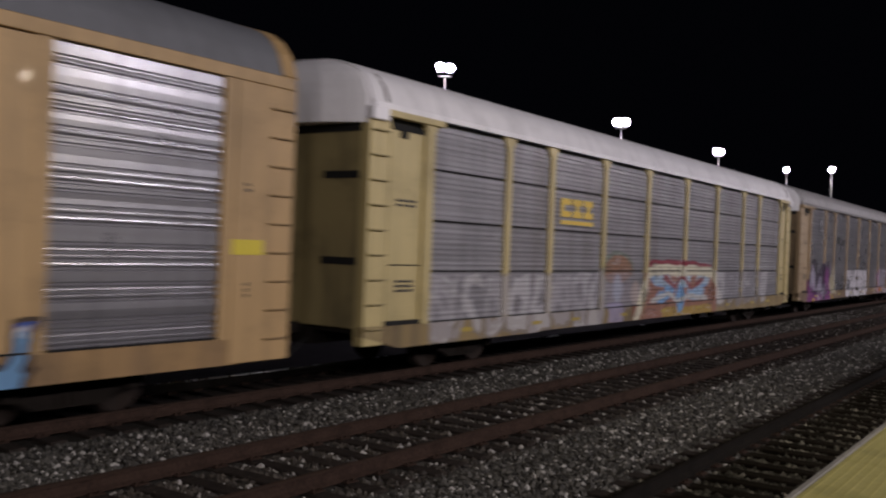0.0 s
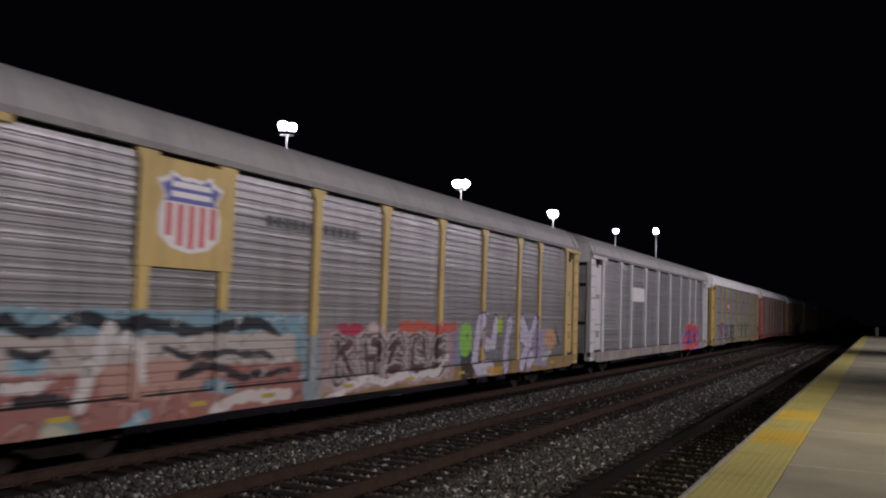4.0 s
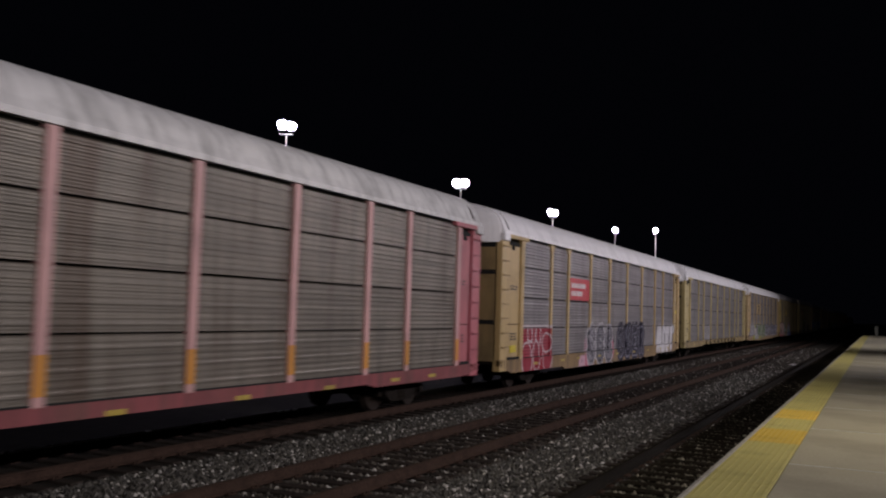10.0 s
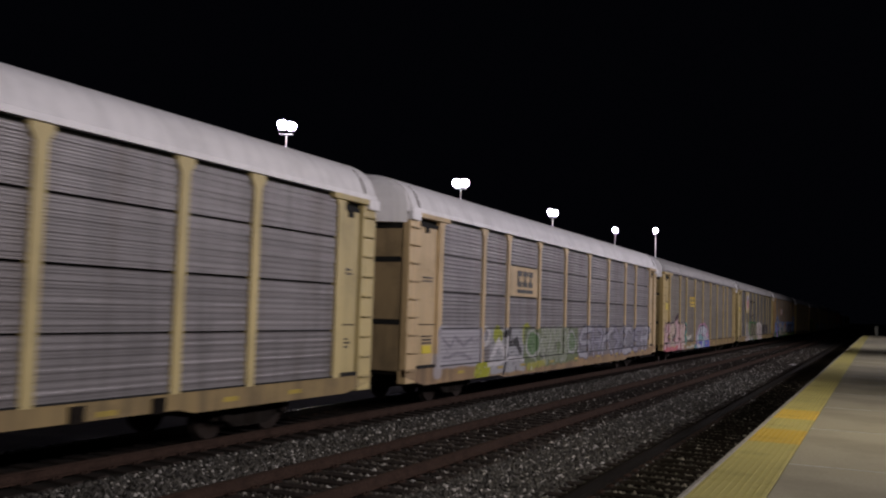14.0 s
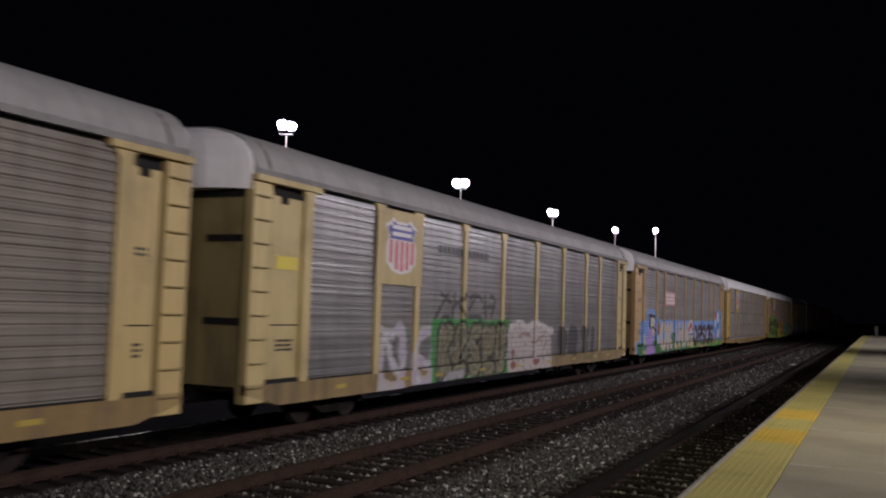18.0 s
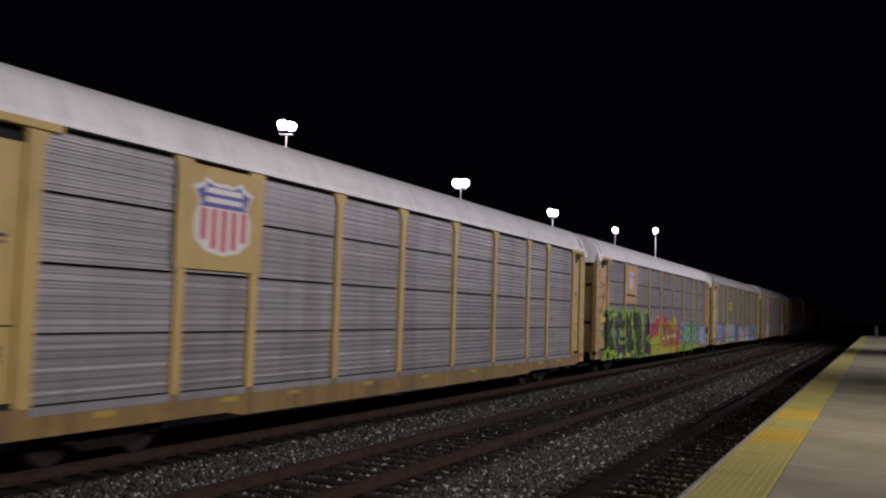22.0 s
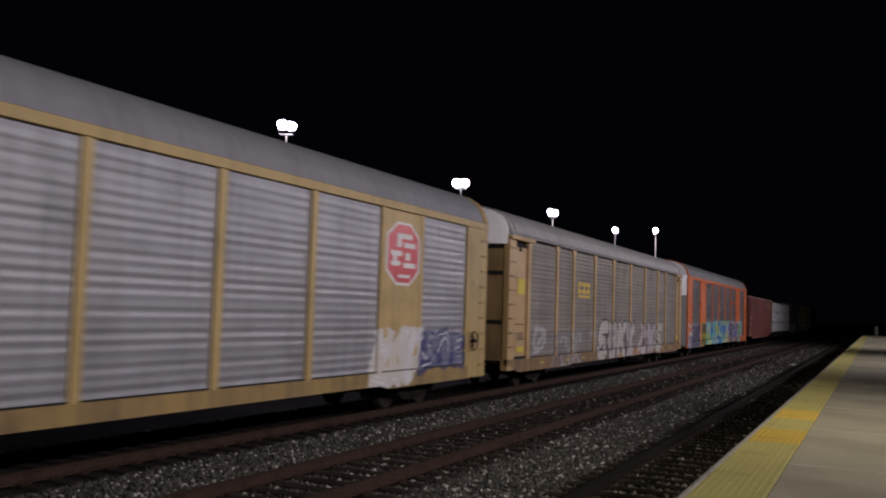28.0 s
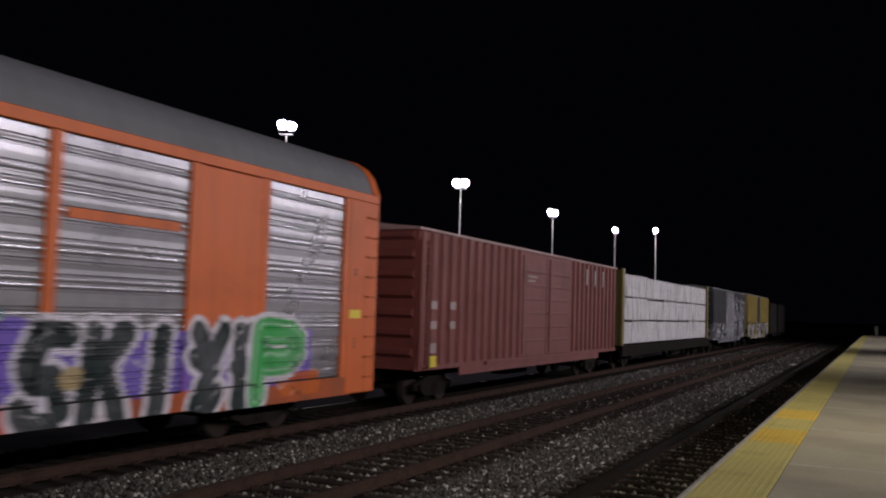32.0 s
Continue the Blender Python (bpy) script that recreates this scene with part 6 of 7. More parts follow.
                 painted(131, ("b", (0.18, 0.40, 0.04), 17.4, 23.6, 0.52, 1.05), ("b", (0.16, 0.20, 0.40), 17.6, 19.3, 1.2, 2.1, 0.9), ("o", (0.52, 0.52, 0.56), 18.5, 2.05, 0.25, 0.15), ("o", (0.44, 0.44, 0.08), 18.2, 1.55, 0.25, 0.14), ("b", (0.07, 0.30, 0.08), 19.0, 23.8, 0.95, 1.9), ("w", ((0.07, 0.34, 0.14), (0.09, 0.30, 0.07), (0.08, 0.36, 0.13)), "643", 18.9, 23.9, 0.85, 2.2, 0.3, (0.20, 0.03, 0.08), 0.06, 0.2, (0.55, 0.6, 0.56)),
                         ("o", (0.16, 0.28, 0.52), 21.9, 2.0, 0.3, 0.15), ("o", (0.16, 0.28, 0.52), 20.9, 1.15, 0.4, 0.12), ("s", (0.18, 0.28, 0.52), 0.1, (22.6, 1.3, 23.2, 1.6)), ("o", (0.18, 0.02, 0.05), 18.9, 0.7, 0.25, 0.18), ("o", (0.18, 0.02, 0.05), 21.4, 0.68, 0.22, 0.12), wild=0.14),
                 painted(132, ("b", (0.24, 0.36, 0.60), 24.1, 26.2, 0.8, 1.85), ("b", (0.50, 0.48, 0.10), 24.7, 25.5, 1.45, 1.7), ("s", (0.56, 0.56, 0.62), 0.07, (24.3, 1.1, 25.0, 0.95, 25.8, 1.1)), ("s", (0.12, 0.1, 0.2), 0.08, (23.9, 1.9, 23.9, 1.0))))),
    dict(style="B", paint=CREAM, sheet=BROWN_SHEET, roof=M_ROOF_GREY, cap=M_ROOF_WHITE, metal=0.15, gloss=0.55, label="cream car carrier with brownish sheets and blue graffiti", sign=("blocks", M_LOGO, False, 7.9, 9.5, 3.05, 3.66),
         sprays=(painted(133, ("b", (0.13, 0.15, 0.42), 2.7, 5.1, 0.95, 1.85), ("w", ((0.22, 0.25, 0.58), (0.25, 0.28, 0.62)), "756", 2.55, 5.25, 0.85, 2.05, 0.2, (0.05, 0.06, 0.20), 0.08, 0.1, (0.34, 0.38, 0.68)), ("s", (0.06, 0.07, 0.24), 0.07, (5.0, 1.9, 5.7, 2.25)), ("s", (0.06, 0.07, 0.24), 0.12, (4.35, 2.0, 4.4, 2.3), 0.6), ("s", (0.56, 0.52, 0.5), 0.05, (2.7, 0.72, 3.3, 0.78)), wild=0.09),
                 painted(134, ("s", (0.55, 0.52, 0.46), 0.1, (6.6, 1.75, 7.0, 1.6, 7.0, 0.8)), ("b", (0.20, 0.27, 0.29), 7.3, 10.9, 0.75, 1.75), ("w", ((0.34, 0.44, 0.46), (0.28, 0.37, 0.40)), "5463", 7.2, 11.6, 0.7, 2.08, 0.19, (0.06, 0.07, 0.08), 0.06, 0.3, (0.58, 0.58, 0.56)), wild=0.1),
                 painted(135, ("w", (0.16, 0.17, 0.38), "67", 11.5, 13.5, 0.85, 2.0, 0.24, (0.05, 0.05, 0.14), 0.06, 0.1, None), wild=0.08, alpha=0.9),
                 piece(13.5, 20.4, (GRY, WHT, (0.45, 0.38, 0.32)), GRY, 1.8, seed=53, alpha=0.7),
                 piece(20.4, 25.4, (SKY, (0.25, 0.4, 0.45), GRY), NAV, 2.05, seed=54))),
    dict(ribs="wave", style="C", paint=(0.46, 0.32, 0.12), sheet=(0.37, 0.365, 0.40), gloss=0.42, metal=0.3, roof=M_ROOF_SLATE, cap=M_ROOF_WHITE, blank=(1, 7), label="tan car carrier with bright ribbed sheets and red octagon signs", sign=("octagon",),
         sprays=(piece(5.2, 7.6, (WHT, (0.58, 0.54, 0.5)), WHT, 2.0, 0.75, seed=55, alpha=0.85, width=0.75, bold=0.09, lean=0.35), piece(21.0, 23.4, (WHT, (0.58, 0.54, 0.5)), WHT, 2.0, 0.75, seed=56, alpha=0.85, width=0.75, bold=0.09, lean=0.35), piece(23.3, 26.0, (NAV, (0.2, 0.2, 0.3)), NAV, 1.9, 1.0, seed=57, alpha=0.7))),
    dict(dip=0.63, style="B", paint=TAN, sheet=(0.33, 0.295, 0.26), roof=M_ROOF_GREY, cap=M_ROOF_WHITE, metal=0.15, gloss=0.55, label="tan car carrier with brownish sheets and white graffiti", sign=("blocks", M_LOGO, False, 7.7, 9.3, 3.05, 3.62),
         sprays=(piece(2.9, 4.4, (WHT, GRY), GRY, 2.0, 1.1, seed=58, alpha=0.5, width=1.4, bold=0.09),
                 piece(4.8, 8.4, (WHT, GRY), GRY, 1.85, seed=59, alpha=0.4, bold=0.08),
                 painted(136, ("o", (0.45, 0.42, 0.40), 9.9, 1.65, 0.5, 0.1, 0.7), ("s", (0.20, 0.17, 0.19), 0.16, (10.9, 0.5, 11.0, 1.2)), ("b", (0.13, 0.11, 0.12), 11.0, 16.0, 0.7, 1.85, 0.8), ("w", ((0.56, 0.52, 0.50), (0.50, 0.46, 0.45)), "5264", 10.5, 16.6, 0.55, 2.15, 0.23, (0.07, 0.05, 0.055), 0.08, 0.35, None), ("o", (0.55, 0.5, 0.48), 16.4, 1.75, 0.35, 0.16), ("o", (0.5, 0.36, 0.06), 14.0, 0.6, 0.22, 0.1), wild=0.13, alpha=0.92),
                 painted(137, ("b", (0.48, 0.26, 0.20), 16.2, 18.4, 0.6, 0.95, 0.8), ("b", (0.20, 0.16, 0.17), 17.8, 22.0, 0.8, 1.9, 0.8), ("w", ((0.52, 0.47, 0.48), (0.46, 0.43, 0.47), (0.48, 0.47, 0.40)), "345", 17.3, 22.6, 0.65, 2.1, 0.2, (0.20, 0.11, 0.11), 0.06, 0.4, None), wild=0.13, alpha=0.9))),
    dict(style="C", paint=ORANGE, steel_edge=True, sheet=(0.53, 0.52, 0.55), gloss=0.27, metal=0.72, roof=M_ROOF_DARK, cap=M_ROOF_WHITE, blank=(1, 7), grime=0.35, label="orange car carrier with bright ribbed sheets and bold graffiti",
         sprays=(painted(138, ("s", (0.58, 0.52, 0.54), 0.07, (1.3, 2.0, 2.2, 1.9, 2.4, 1.4, 1.5, 1.5)), ("w", (0.20, 0.17, 0.24), "G", 1.1, 2.5, 0.5, 1.35, 0.13, (0.60, 0.56, 0.58), 0.06, 0.0, None), ("b", (0.55, 0.24, 0.18), 1.0, 2.3, 1.5, 2.2, 0.6), ("b", (0.58, 0.54, 0.57), 2.45, 5.25, 0.5, 2.0), ("b", (0.075, 0.075, 0.12), 2.6, 5.1, 0.55, 1.92), ("w", ((0.06, 0.06, 0.10), (0.09, 0.09, 0.15)), "2636", 2.45, 5.25, 0.55, 2.0, 0.22, (0.36, 0.36, 0.43), 0.04, 0.0, None), wild=0.1),
                 painted(139, ("b", (0.30, 0.29, 0.03), 5.75, 8.05, 0.5, 2.12), ("b", (0.075, 0.05, 0.025), 5.9, 7.9, 1.45, 2.02), ("s", (0.26, 0.25, 0.03), 0.07, (6.1, 1.35, 6.6, 1.2, 7.2, 1.38, 7.8, 1.25)), ("o", (0.07, 0.05, 0.025), 6.3, 0.95, 0.3, 0.24), ("o", (0.07, 0.05, 0.025), 7.1, 0.9, 0.3, 0.24), ("o", (0.08, 0.06, 0.02), 7.7, 0.95, 0.2, 0.2), wild=0.1),
                 piece(7.8, 17.8, (SKY, (0.1, 0.42, 0.5), (0.45, 0.52, 0.14), (0.06, 0.2, 0.5), (0.34, 0.55, 0.4)), (0.08, 0.3, 0.4), 2.3, seed=64, ground=(0.38, 0.44, 0.34), fillup=0.95, width=1.2, bold=0.2, edge=0.05, chip=2.2, mess=1.0, shine=(0.6, 0.65, 0.6)),
                 painted(140, ("o", (0.30, 0.44, 0.12), 8.6, 1.1, 0.5, 0.42), ("s", (0.50, 0.47, 0.52), 0.1, (8.7, 1.9, 9.2, 1.5, 9.6, 0.9)), ("o", (0.05, 0.20, 0.50), 13.4, 0.85, 0.9, 0.3), ("o", (0.06, 0.16, 0.48), 14.9, 1.7, 0.6, 0.35), ("b", (0.10, 0.34, 0.42), 10.6, 11.5, 1.3, 2.2), ("o", (0.42, 0.48, 0.14), 12.2, 1.75, 0.5, 0.3), ("b", (0.50, 0.44, 0.24), 16.3, 17.7, 0.6, 1.5), ("s", (0.45, 0.42, 0.50), 0.08, (16.2, 1.0, 16.6, 1.9, 17.3, 1.6)), wild=0.12),
                 painted(141, ("b", (0.17, 0.11, 0.46), 17.4, 24.9, 1.0, 1.95), ("o", (0.17, 0.11, 0.46), 18.0, 1.7, 0.5, 0.5), ("o", (0.45, 0.05, 0.03), 18.0, 0.75, 0.6, 0.3), ("b", (0.50, 0.12, 0.03), 23.8, 25.2, 0.75, 1.15), ("w", (0.014, 0.026, 0.026), "56I42", 18.0, 23.4, 0.55, 2.12, 0.18, (0.64, 0.62, 0.68), 0.10, 0.15, None), ("o", (0.40, 0.32, 0.18), 19.0, 1.35, 0.2, 0.16), ("w", (0.05, 0.36, 0.09), "P", 22.9, 24.7, 0.6, 2.18, 0.24, (0.64, 0.62, 0.68), 0.10, 0.1, (0.3, 0.55, 0.35)), wild=0.07))),
]
for number, plates in {
    0: ((-1, 2.2, 0.6, 0.22),),
    3: ((1, 3.15, 0.55, 0.24), (1, 1.35, 0.55, 0.12)),
    5: ((-1, 2.75, 0.6, 0.22),),
    6: ((1, 1.5, 0.6, 0.16),),
    7: ((1, 1.2, 0.5, 0.22), (-1, 2.6, 0.5, 0.2)),
    9: ((1, 1.35, 0.5, 0.2),),
    10: ((1, 2.8, 0.55, 0.36),),
    11: ((1, 3.1, 0.7, 0.25),),
    14: ((1, 2.15, 0.7, 0.2), (-1, 2.2, 0.5, 0.2)),
    15: ((1, 2.8, 0.55, 0.3),),
    17: ((1, 3.0, 0.62, 0.48), (1, 1.2, 0.6, 0.16), (-1, 1.2, 0.5, 0.2)),
    18: ((-1, 2.2, 0.45, 0.18),),
}.items():
    SPECS[number]["plates"] = plates
train = []
for number, spec in enumerate(SPECS):
    spec["n"] = number
    train.append((autorack(spec), PITCH * (number - 5)))
orange_car = train[-1][0]
part("trim_bar", boxes((1.56, 1.58, 18.75, 21.0, 3.55, 3.7), bevel=0.004), coach_paint("orange_trim", ORANGE), orange_car, "narrow orange stripe")


def boxcar(label, paint_colour, length, top, width, roof_mat, doors, door_paint, sprays=(), marks=()):
    """A box car with vertical side ribs, sliding doors, ribbed ends and a low gable roof."""
    car = empty("box_car", label, "railway car", None, "mixed freight cars at the end of the train")
    paint = coach_paint("box_car_paint", paint_colour, sprays, 0.6, 0.0, 0.5, 0.5)
    door_mat = coach_paint("box_car_door_paint", door_paint, sprays, 0.6, 0.0, 0.5, 0.5)
    a, b, z0, w = 0.95, length - 0.7, 0.95, width
    part("body", boxes((-w, w, a + 0.06, b - 0.06, z0, top)), paint, car)
    bm = bmesh.new()
    prism(bm, [(-w - 0.06, top - 0.03), (w + 0.06, top - 0.03), (w + 0.06, top + 0.03), (0, top + 0.16), (-w - 0.06, top + 0.03)], "y", a, b)
    y = a + 0.4
    while y < b - 0.2:
        prism(bm, [(-w - 0.05, top + 0.03), (w + 0.05, top + 0.03), (0, top + 0.2)], "y", y, y + 0.1)
        y += 0.95
    part("roof", bm, roof_mat, car)
    for s in (1, -1):
        part("side_sill", boxes((min(s * w, s * (w + 0.03)), max(s * w, s * (w + 0.03)), a + 2.6, b - 2.6, 0.72, z0 + 0.05)), paint, car)
        part("side_sill", boxes((min(s * w, s * (w + 0.02)), max(s * w, s * (w + 0.02)), a, b, z0 - 0.02, z0 + 0.12)), paint, car)
        y = a + 0.12
        while y < b - 0.1:
            if not any(d0 - 0.05 < y < d1 + 0.05 for d0, d1 in doors):
                bm = bmesh.new()
                prism(bm, [(w - 0.01, y), (w + 0.085, y + 0.05), (w + 0.085, y + 0.2), (w - 0.01, y + 0.25)], "z", z0 + 0.12, top - 0.06)
                part("side_rib", bm, paint, car, "", pose(0, 0, 0) if s > 0 else pose(0, length, 0, 0, 0, 180))
            y += 0.56
    for d0, d1 in doors:
        bm = boxes((w - 0.02, w + 0.05, d0, d1, z0 + 0.1, top - 0.12), bevel=0.01)
        door = part("sliding_door", bm, door_mat, car)
        for i in range(6):
            z = z0 + 0.55 + i * (top - z0 - 0.8) / 6
            part("door_rib", boxes((w + 0.05, w + 0.085, d0 + 0.08, d1 - 0.08, z, z + 0.07), bevel=0.008), door_mat, door)
        bm = bmesh.new()
        rod(bm, (w + 0.09, d0 + 0.25, z0 + 0.2), (w + 0.09, d0 + 0.25, top - 0.2), 0.022)
        part("lock_bar", bm, door_mat, door)
    part("door_rail", boxes((w + 0.0, w + 0.1, doors[0][0] - 2.6, doors[-1][1] + 0.2, z0 - 0.02, z0 + 0.07)), paint, car)
    for y, s in ((a, 1), (b, -1)):
        for i in range(7):
            z = z0 + 0.3 + i * 0.48
            bm = bmesh.new()
            prism(bm, [(0.0, z), (-0.09, z + 0.08), (-0.09, z + 0.18), (0.0, z + 0.26)], "x", -w + 0.1, w - 0.1)
            part("end_rib", bm, paint, car, "", pose(0, y + 0.06, 0) if s > 0 else pose(0, y - 0.06, 0, 0, 0, 180))
    bm = bmesh.new()
    for i in range(8):
        z = z0 + 0.1 + i * 0.42
        box(bm, w + 0.07, w + 0.1, a + 0.1, a + 0.5, z - 0.012, z + 0.012)
    for y in (a + 0.09, a + 0.48):
        box(bm, w + 0.02, w + 0.09, y, y + 0.03, z0, z0 + 3.2)
    part("ladder", bm, paint, car)
    part("centre_sill", boxes((-0.3, 0.3, a, b, 0.6, z0)), M_BLACK, car)
    part("brake_gear", boxes((0.4, 0.9, length * 0.42, length * 0.52, 0.45, 0.8), (-0.9, -0.5, length * 0.5, length * 0.6, 0.45, 0.8), bevel=0.03), M_BLACK, car)
    for y0, y1, zl, zh, mat in marks:
        part("stencil_mark", boxes((w + 0.087, w + 0.091, y0, y1, zl, zh)), mat, car)
    for y in (a + 2.1, b - 2.1):
        truck(car, y)
    coupler(car, a, -1)
    coupler(car, b, 1)
    return car


M_PALE = coach_paint("worn_pale_stencil", (0.36, 0.27, 0.26), (), 0.6, 0.0, 0.6, 0.3)
M_BOXROOF = coach_paint("box_car_roof_paint", (0.36, 0.23, 0.22), (), 0.5, 0.1, 0.4, 0.3)
marks = tuple((y, y + 0.34, z, z + 0.2, M_PALE) for y in (1.62, 2.74) for z in (1.95, 2.45)) + ((1.62, 1.96, 1.35, 1.6, M_PALE), (1.62, 2.0, 1.0, 1.28, M_REFLECT)) + tuple((14.9 + i * 1.12, 15.1 + i * 1.12, 3.55, 4.15, M_PALE) for i in range(3)) + ((8.5, 9.4, 3.55, 3.62, M_PALE), (8.5, 9.2, 3.42, 3.48, M_PALE))
train.append((boxcar("red-brown ribbed box car with double sliding doors", (0.19, 0.05, 0.043), 20.3, 4.42, 1.52, M_BOXROOF, ((7.85, 10.4), (10.42, 13.1)), (0.19, 0.05, 0.043), (), marks), PITCH * 14))


def lumber_car():
    """A flat car with end bulkheads and three tiers of lumber in white wrap along its spine."""
    car = empty("lumber_car", "bulkhead flat car stacked with white-wrapped lumber", "railway car", None, "mixed freight cars at the end of the train")
    paint = coach_paint("flat_car_paint", (0.20, 0.16, 0.05), (), 0.6)
    n = Nodes("white_plastic_wrap")
    wrinkle = n.noise(n.coords((1, 1.4, 2.2)), 2.6, 5.0, 0.6)
    fold = n.noise(n.coords((1, 3.2, 0.35)), 2.0, 3.0)
    c = n.mix(n.ramp01(wrinkle.outputs[0], 0.4, 0.66), (0.92, 0.91, 0.92), (0.97, 0.96, 0.97))
    # fold shade goes into the wrap colour as darker streaks
    c = n.mix(n.math("MULTIPLY", n.ramp01(fold.outputs[0], 0.53, 0.6), 0.9), c, (0.42, 0.41, 0.43))
    n.bump(n.math("ADD", n.noise(n.coords(), 7.0, 4.0).outputs[0], fold.outputs[0]), 1.0, 0.16)
    wrap = n.end(c, 0.24, 0.0, 1.0)
    length, a, b = 23.7, 0.6, 23.1
    part("deck", boxes((-1.5, 1.5, a, b, 0.92, 1.1), (-0.35, 0.35, a, b, 0.5, 0.95)), M_BLACK, car)
    for s in (1, -1):
        part("side_sill", boxes((min(s * 1.4, s * 1.52), max(s * 1.4, s * 1.52), a, b, 0.62, 1.08)), M_BLACK, car)
    for y in (a, b - 0.35):
        bh = part("bulkhead", boxes((-1.5, 1.5, y + 0.1, y + 0.25, 1.1, 4.45)), paint, car)
        for x in (-1.5, -0.5, 0.4, 1.38):
            part("bulkhead_post", boxes((x, x + 0.12, y, y + 0.35, 1.1, 4.5), bevel=0.01), paint, bh)
    part("centre_beam", boxes((-0.06, 0.06, a + 0.3, b - 0.3, 1.1, 4.45)), paint, car)
    rng = random.Random(8)
    count = 9
    step = (b - a - 1.0) / count
    for s in (1, -1):
        for tier in range(3):
            for i in range(count):
                y0 = a + 0.5 + i * step
                z0 = 1.16 + tier * 1.07
                bm = boxes((min(s * 0.1, s * 1.42), max(s * 0.1, s * 1.42), y0 + rng.uniform(0.01, 0.05), y0 + step - rng.uniform(0.01, 0.06), z0, z0 + 1.0 + rng.uniform(-0.03, 0.03)), bevel=0.035)
                part("lumber_pack", bm, wrap, car)
            for i in range(3):
                y0 = a + 2 + i * 7
                part("dunnage", boxes((min(s * 0.1, s * 1.4), max(s * 0.1, s * 1.4), y0, y0 + 0.1, 1.1 + tier * 1.07 - (0.07 if tier else 0.0), 1.16 + tier * 1.07)), M_TIE, car)
    for y in (a + 2.2, b - 2.2):
        truck(car, y)
    coupler(car, a, -1)
    coupler(car, b, 1)
    return car


train.append((lumber_car(), PITCH * 14 + 20.3))
train.append((boxcar("dark grey box car with pale weathered patches", (0.035, 0.035, 0.042), 18.2, 4.5, 1.5, M_ROOF_DARK, ((7.0, 11.2),), (0.14, 0.135, 0.15),
                     (piece(0.8, 7.2, (GRY, (0.2, 0.2, 0.22), (0.15, 0.15, 0.17)), BLK, 2.2, seed=70), piece(7.0, 17.2, (GRY, (0.3, 0.3, 0.33), (0.16, 0.16, 0.18)), GRY, 4.2, seed=71, alpha=0.75))), PITCH * 14 + 44.0))
train.append((boxcar("yellow box car with a dark door and pale graffiti", (0.36, 0.27, 0.06), 18.2, 4.6, 1.5, M_ROOF_GREY, ((8.2, 10.6),), (0.05, 0.045, 0.04),
                     (piece(1.0, 17.0, (GRY, WHT, (0.3, 0.26, 0.14)), BLK, 2.2, seed=72),)), PITCH * 14 + 62.2))
# near-black paint and roof stand in for the missing light
train.append((boxcar("brown box car, coloured near black for the unlit end of the train", (0.016, 0.012, 0.011), 18.2, 4.2, 1.5, M_BLACK, ((7.8, 10.4),), (0.016, 0.012, 0.011)), PITCH * 14 + 80.4))

# ---- small things ----
bm = boxes((-0.17, 0.17, -0.17, 0.17, 0.0, 0.95), bevel=0.03)
bin_thing = empty("litter_bin", "square grey litter bin at the far end of the platform", "litter bin", pose(-0.05, 113.0, 1.01))
part("body", bm, M_BIN, bin_thing)
part("lid", boxes((-0.19, 0.19, -0.19, 0.19, 0.95, 1.05), bevel=0.02), M_BIN, bin_thing)
bm = bmesh.new()
box(bm, -0.22, 0.22, -0.1, 0.1, 0, 0.05, bevel=0.015)
box(bm, 0.1, 0.3, 0.02, 0.12, 0.0, 0.08, bevel=0.015)
tagged(part("litter_scrap", bm, M_WHITE, None, "", pose(-4.55, 58.4, -0.23, 0, 0, 60)), "small white lumps lying on the ballast", "litter")


def tree(x, y, height, seed, base=-0.8, label="leafy green tree beyond the end of the platform", wide=1.0):
    rng = random.Random(seed)
    t = empty("tree", label, "tree", pose(x, y, base))
    bm = bmesh.new()
    rod(bm, (0, 0, 0), (0.1, 0, height * 0.45), 0.16, 0.1, 10)
    tips = []
    for i in range(9):
        a = i * 0.7 + rng.uniform(-0.2, 0.2)
        r, z = rng.uniform(0.8, 1.7) * wide, height * rng.uniform(0.55, 0.95)
        tip = (math.cos(a) * r, math.sin(a) * r, z)
        rod(bm, (0.05, 0, height * rng.uniform(0.3, 0.44)), tip, 0.06, 0.015, 7)
        tips.append(Vector(tip))
    part("trunk", bm, M_TIE, t)
    verts, faces = [], []
    for i in range(5200):
        c = rng.choice(tips) + Vector((rng.gauss(0, 0.42) * wide, rng.gauss(0, 0.42) * wide, rng.gauss(0, 0.36) * wide))
        d = Vector((rng.gauss(0, 1), rng.gauss(0, 1), rng.gauss(0, 1))).normalized()
        e = d.orthogonal().normalized()
        L, k = rng.uniform(0.07, 0.13), len(verts)
        verts += [c - d * L, c + e * L * 0.4, c + d * L, c - e * L * 0.4]
        faces.append((k, k + 1, k + 2, k + 3))
    leaf = rough_stuff("leaf_green", (0.04, 0.10, 0.03), (0.07, 0.15, 0.04), 6.0, 0.6)
    link("crown", mesh_of("crown", [tuple(v) for v in verts], faces), leaf, t)


tree(3.7, 122.0, 10.4, 3)
# trees out of view, added to throw leafy shade on the platform
for ty, seed in ((22.9, 5), (24.6, 6), (27.2, 7), (46.8, 8), (49.2, 9), (51.8, 10), (54.0, 11)):
    tree(2.5, ty, 2.2, seed, 1.0, "small leafy tree out of view, added to shade the platform", 0.62)

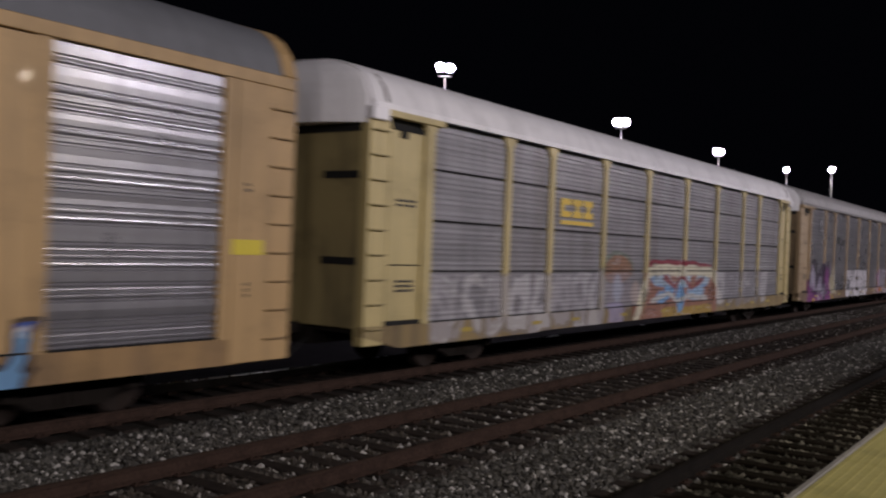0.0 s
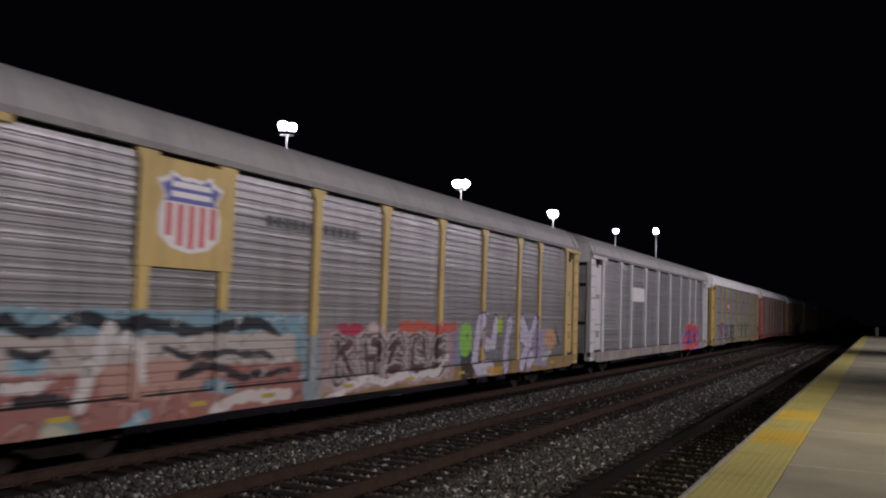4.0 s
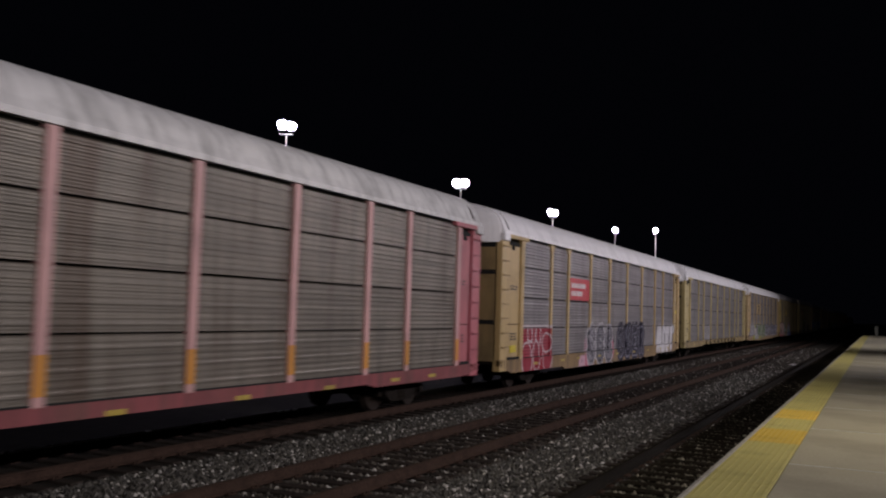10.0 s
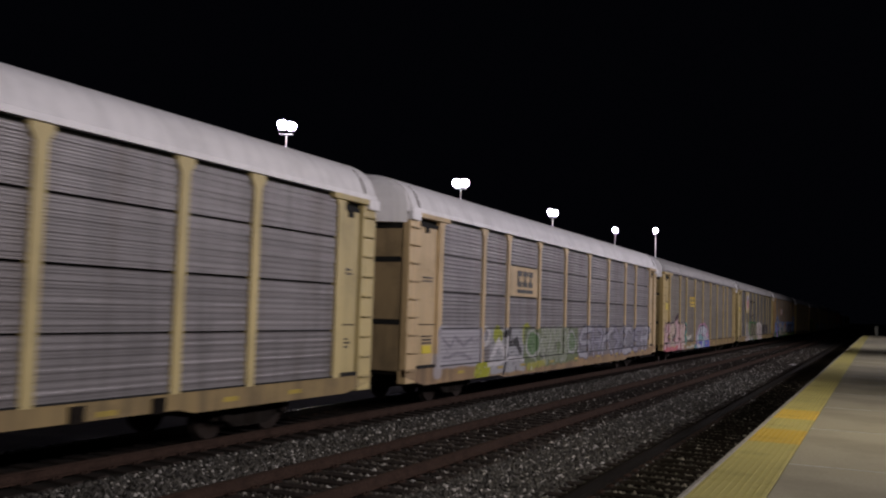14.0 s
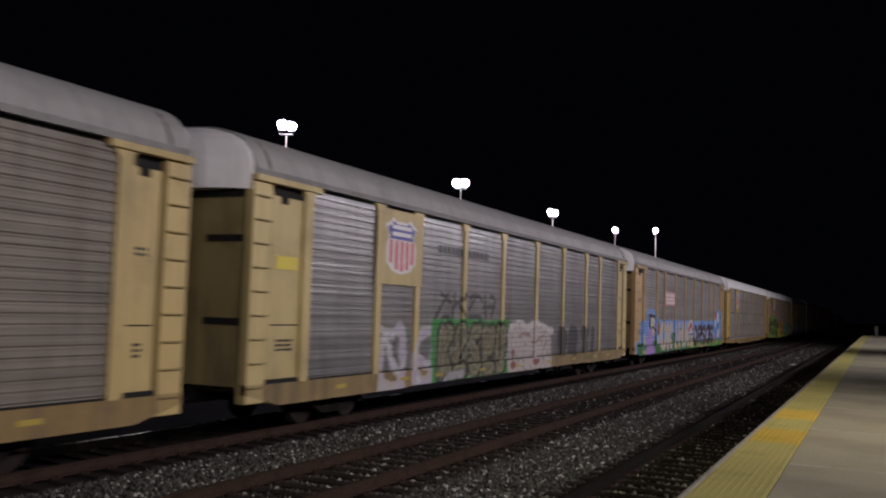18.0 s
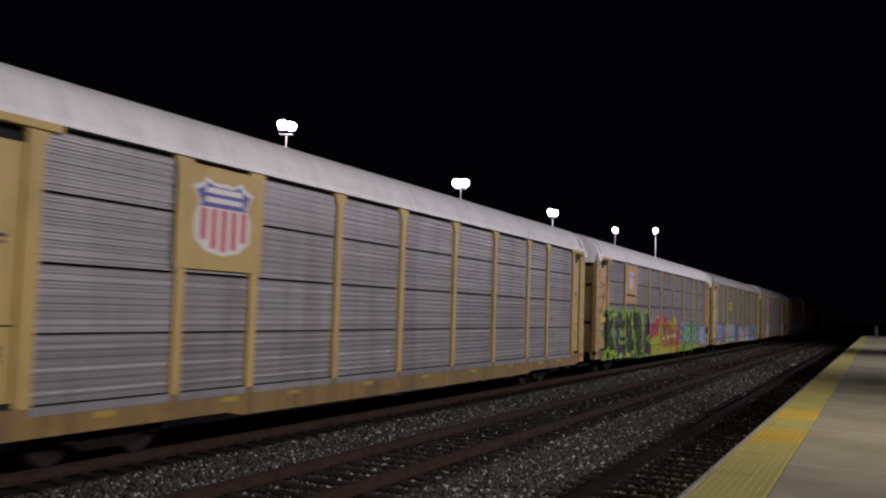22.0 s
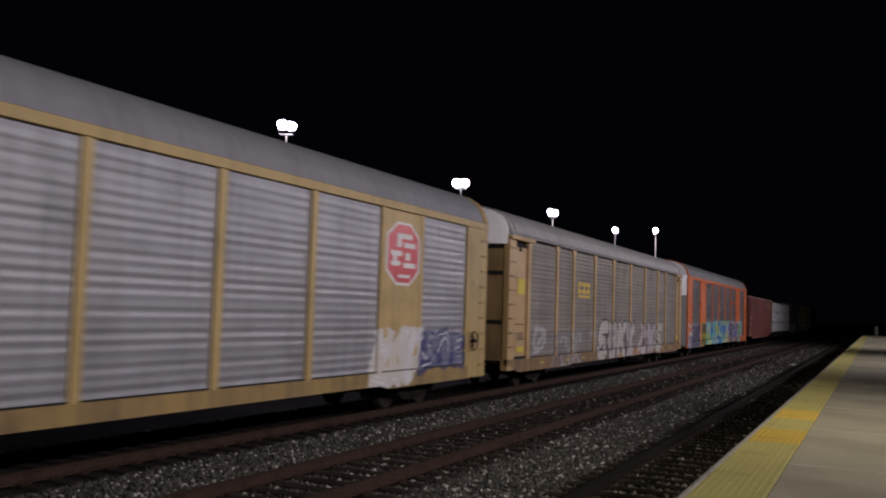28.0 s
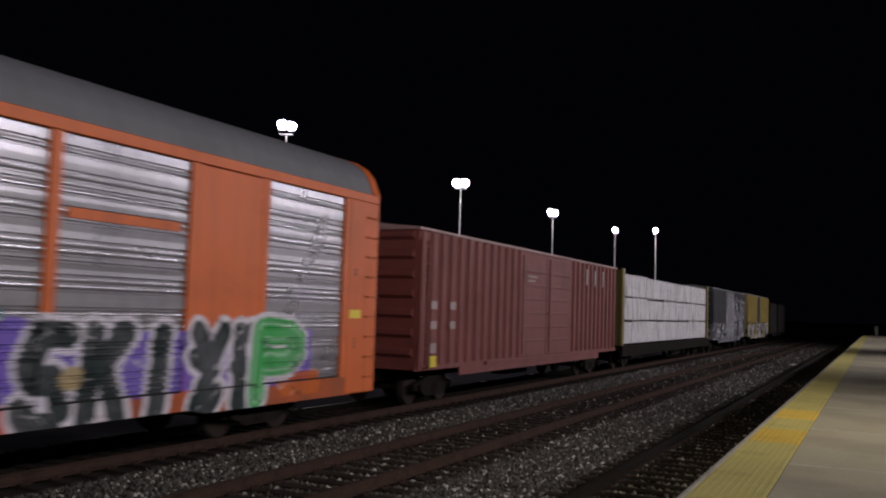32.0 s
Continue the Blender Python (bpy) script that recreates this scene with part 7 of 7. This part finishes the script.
# ---- pieces of the platform and tracks ----
slab_me = {}
for x0, x1 in ((-0.815, 3.9), (3.915, 9.0)):
    bm = boxes((x0, x1, 0.0, 3.408, 0.93, 1.0), bevel=0.007)
    slab_me[x0] = bpy.data.meshes.new("concrete_slab")
    bm.to_mesh(slab_me[x0])
    bm.free()
    slab_me[x0].materials.append(M_CONCRETE)
for i in range(-20, 31):
    for x0 in slab_me:
        link("concrete_slab", slab_me[x0], M_CONCRETE, platform, "", pose(0, 9.95 + 3.42 * i, 0))

for i in range(-19, 31):
    link("joint_strip", solid("joint_strip", "joint", (-0.81, 9.0, -0.014, 0.001, 0.96, 1.0015)), M_SEALANT, platform, "", pose(0, 9.95 + 3.42 * i, 0))
TILE = 1.47
verts, faces = [], []
bm = boxes((-1.398, -0.822, 0.007, TILE - 0.007, 0.985, 1.004), bevel=0.002)
for ix in range(9):
    for iy in range(24):
        cx, cy = -1.398 + 0.032 + ix * 0.064, 0.031 + iy * 0.0613
        lo = [bm.verts.new((cx + 0.0125 * math.cos(a), cy + 0.0125 * math.sin(a), 1.0035)) for a in [k * math.pi / 3 for k in range(6)]]
        hi = [bm.verts.new((cx + 0.008 * math.cos(a), cy + 0.008 * math.sin(a), 1.008)) for a in [k * math.pi / 3 for k in range(6)]]
        bm.faces.new(hi)
        for k in range(6):
            bm.faces.new((lo[k], lo[(k + 1) % 6], hi[(k + 1) % 6], hi[k]))
tile_me = bpy.data.meshes.new("tactile_tile")
bm.to_mesh(tile_me)
bm.free()
tile_me.materials.append(M_TACTILE)
for i in range(-40, 70):
    y = 11.5 + TILE * i
    if edge_y[0] < y < edge_y[1] - TILE:
        fresh = i in (0, 2)
        link("tactile_tile", tile_me, M_TACTILE_NEW if fresh else M_TACTILE, platform, "newer orange-yellow tactile tile" if fresh else "", pose(0, y, 0))

rng = random.Random(12)
for c, track in zip(TRACKS, track_things):
    near = range(4, 230)
    for i in near:
        m = pose(rng.uniform(-0.04, 0.04), i * TIE_STEP + 0.125, rng.uniform(-0.012, 0.004), 0, 0, rng.uniform(-0.6, 0.6))
        link("tie", tie_me, M_TIE, track, "", m)
    for i in range(8, 70):
        for g in (-0.755, 0.755):
            link("tie_plate", plate_me, M_RAIL_SIDE, track, "", pose(g, i * TIE_STEP + 0.125, 0))
    bm = bmesh.new()
    verts, faces = [], []
    for i in list(range(-150, 4)) + list(range(230, 700)):
        y, k = i * TIE_STEP + 0.125, len(verts)
        verts += [(x, y + dy, z) for x in (-1.3, 1.3) for dy in (-0.115, 0.115) for z in (-0.34, -0.172)]
        faces += [(k, k + 1, k + 3, k + 2), (k + 4, k + 6, k + 7, k + 5), (k, k + 4, k + 5, k + 1), (k + 2, k + 3, k + 7, k + 6), (k + 1, k + 5, k + 7, k + 3)]
    bm.free()
    tagged(link("far_ties", mesh_of("far_ties", verts, faces), M_TIE, track), kind="stuff")


def motions():
    """The train rolls past at an even pace, about 57 km/h."""
    run = ((0.0, -110.39), (2.0, -78.84), (4.0, -47.48), (7.0, -0.05), (11.0, 62.84), (14.5, 117.83), (18.2, 176.05),
           (21.0, 220.40), (23.6, 261.45), (27.5, 323.14), (30.6, 372.08), (32.0, 394.22))
    for car, offset in train:
        walk(car, [(t, pose(TRACKS[0], 14.59 + offset - s, 0)) for t, s in run])
    # wheels roll without slipping; those in the same place of their trucks share one set of keys
    times, dists, rolling = [t for t, s in run], [s for t, s in run], {}
    for ob, s, a in wheels:
        if (s, a) not in rolling:
            turn = pose(0, 0, 0, 0, 0, 180 if s < 0 else 0)
            rows = []
            for i in range(915):
                t = 32.0 * i / 914
                roll = math.degrees((float(np.interp(t, times, dists)) + 110.39) / 0.42)
                rows.append((t, pose(s * 0.745, a, 0.42, roll % 360.0) @ turn))
            walk(ob, rows)
            rolling[s, a] = ob.animation_data
        else:
            ob.rotation_mode = "QUATERNION"
            keys = ob.animation_data_create()
            keys.action = rolling[s, a].action
            keys.action_slot = rolling[s, a].action_slot


motions()
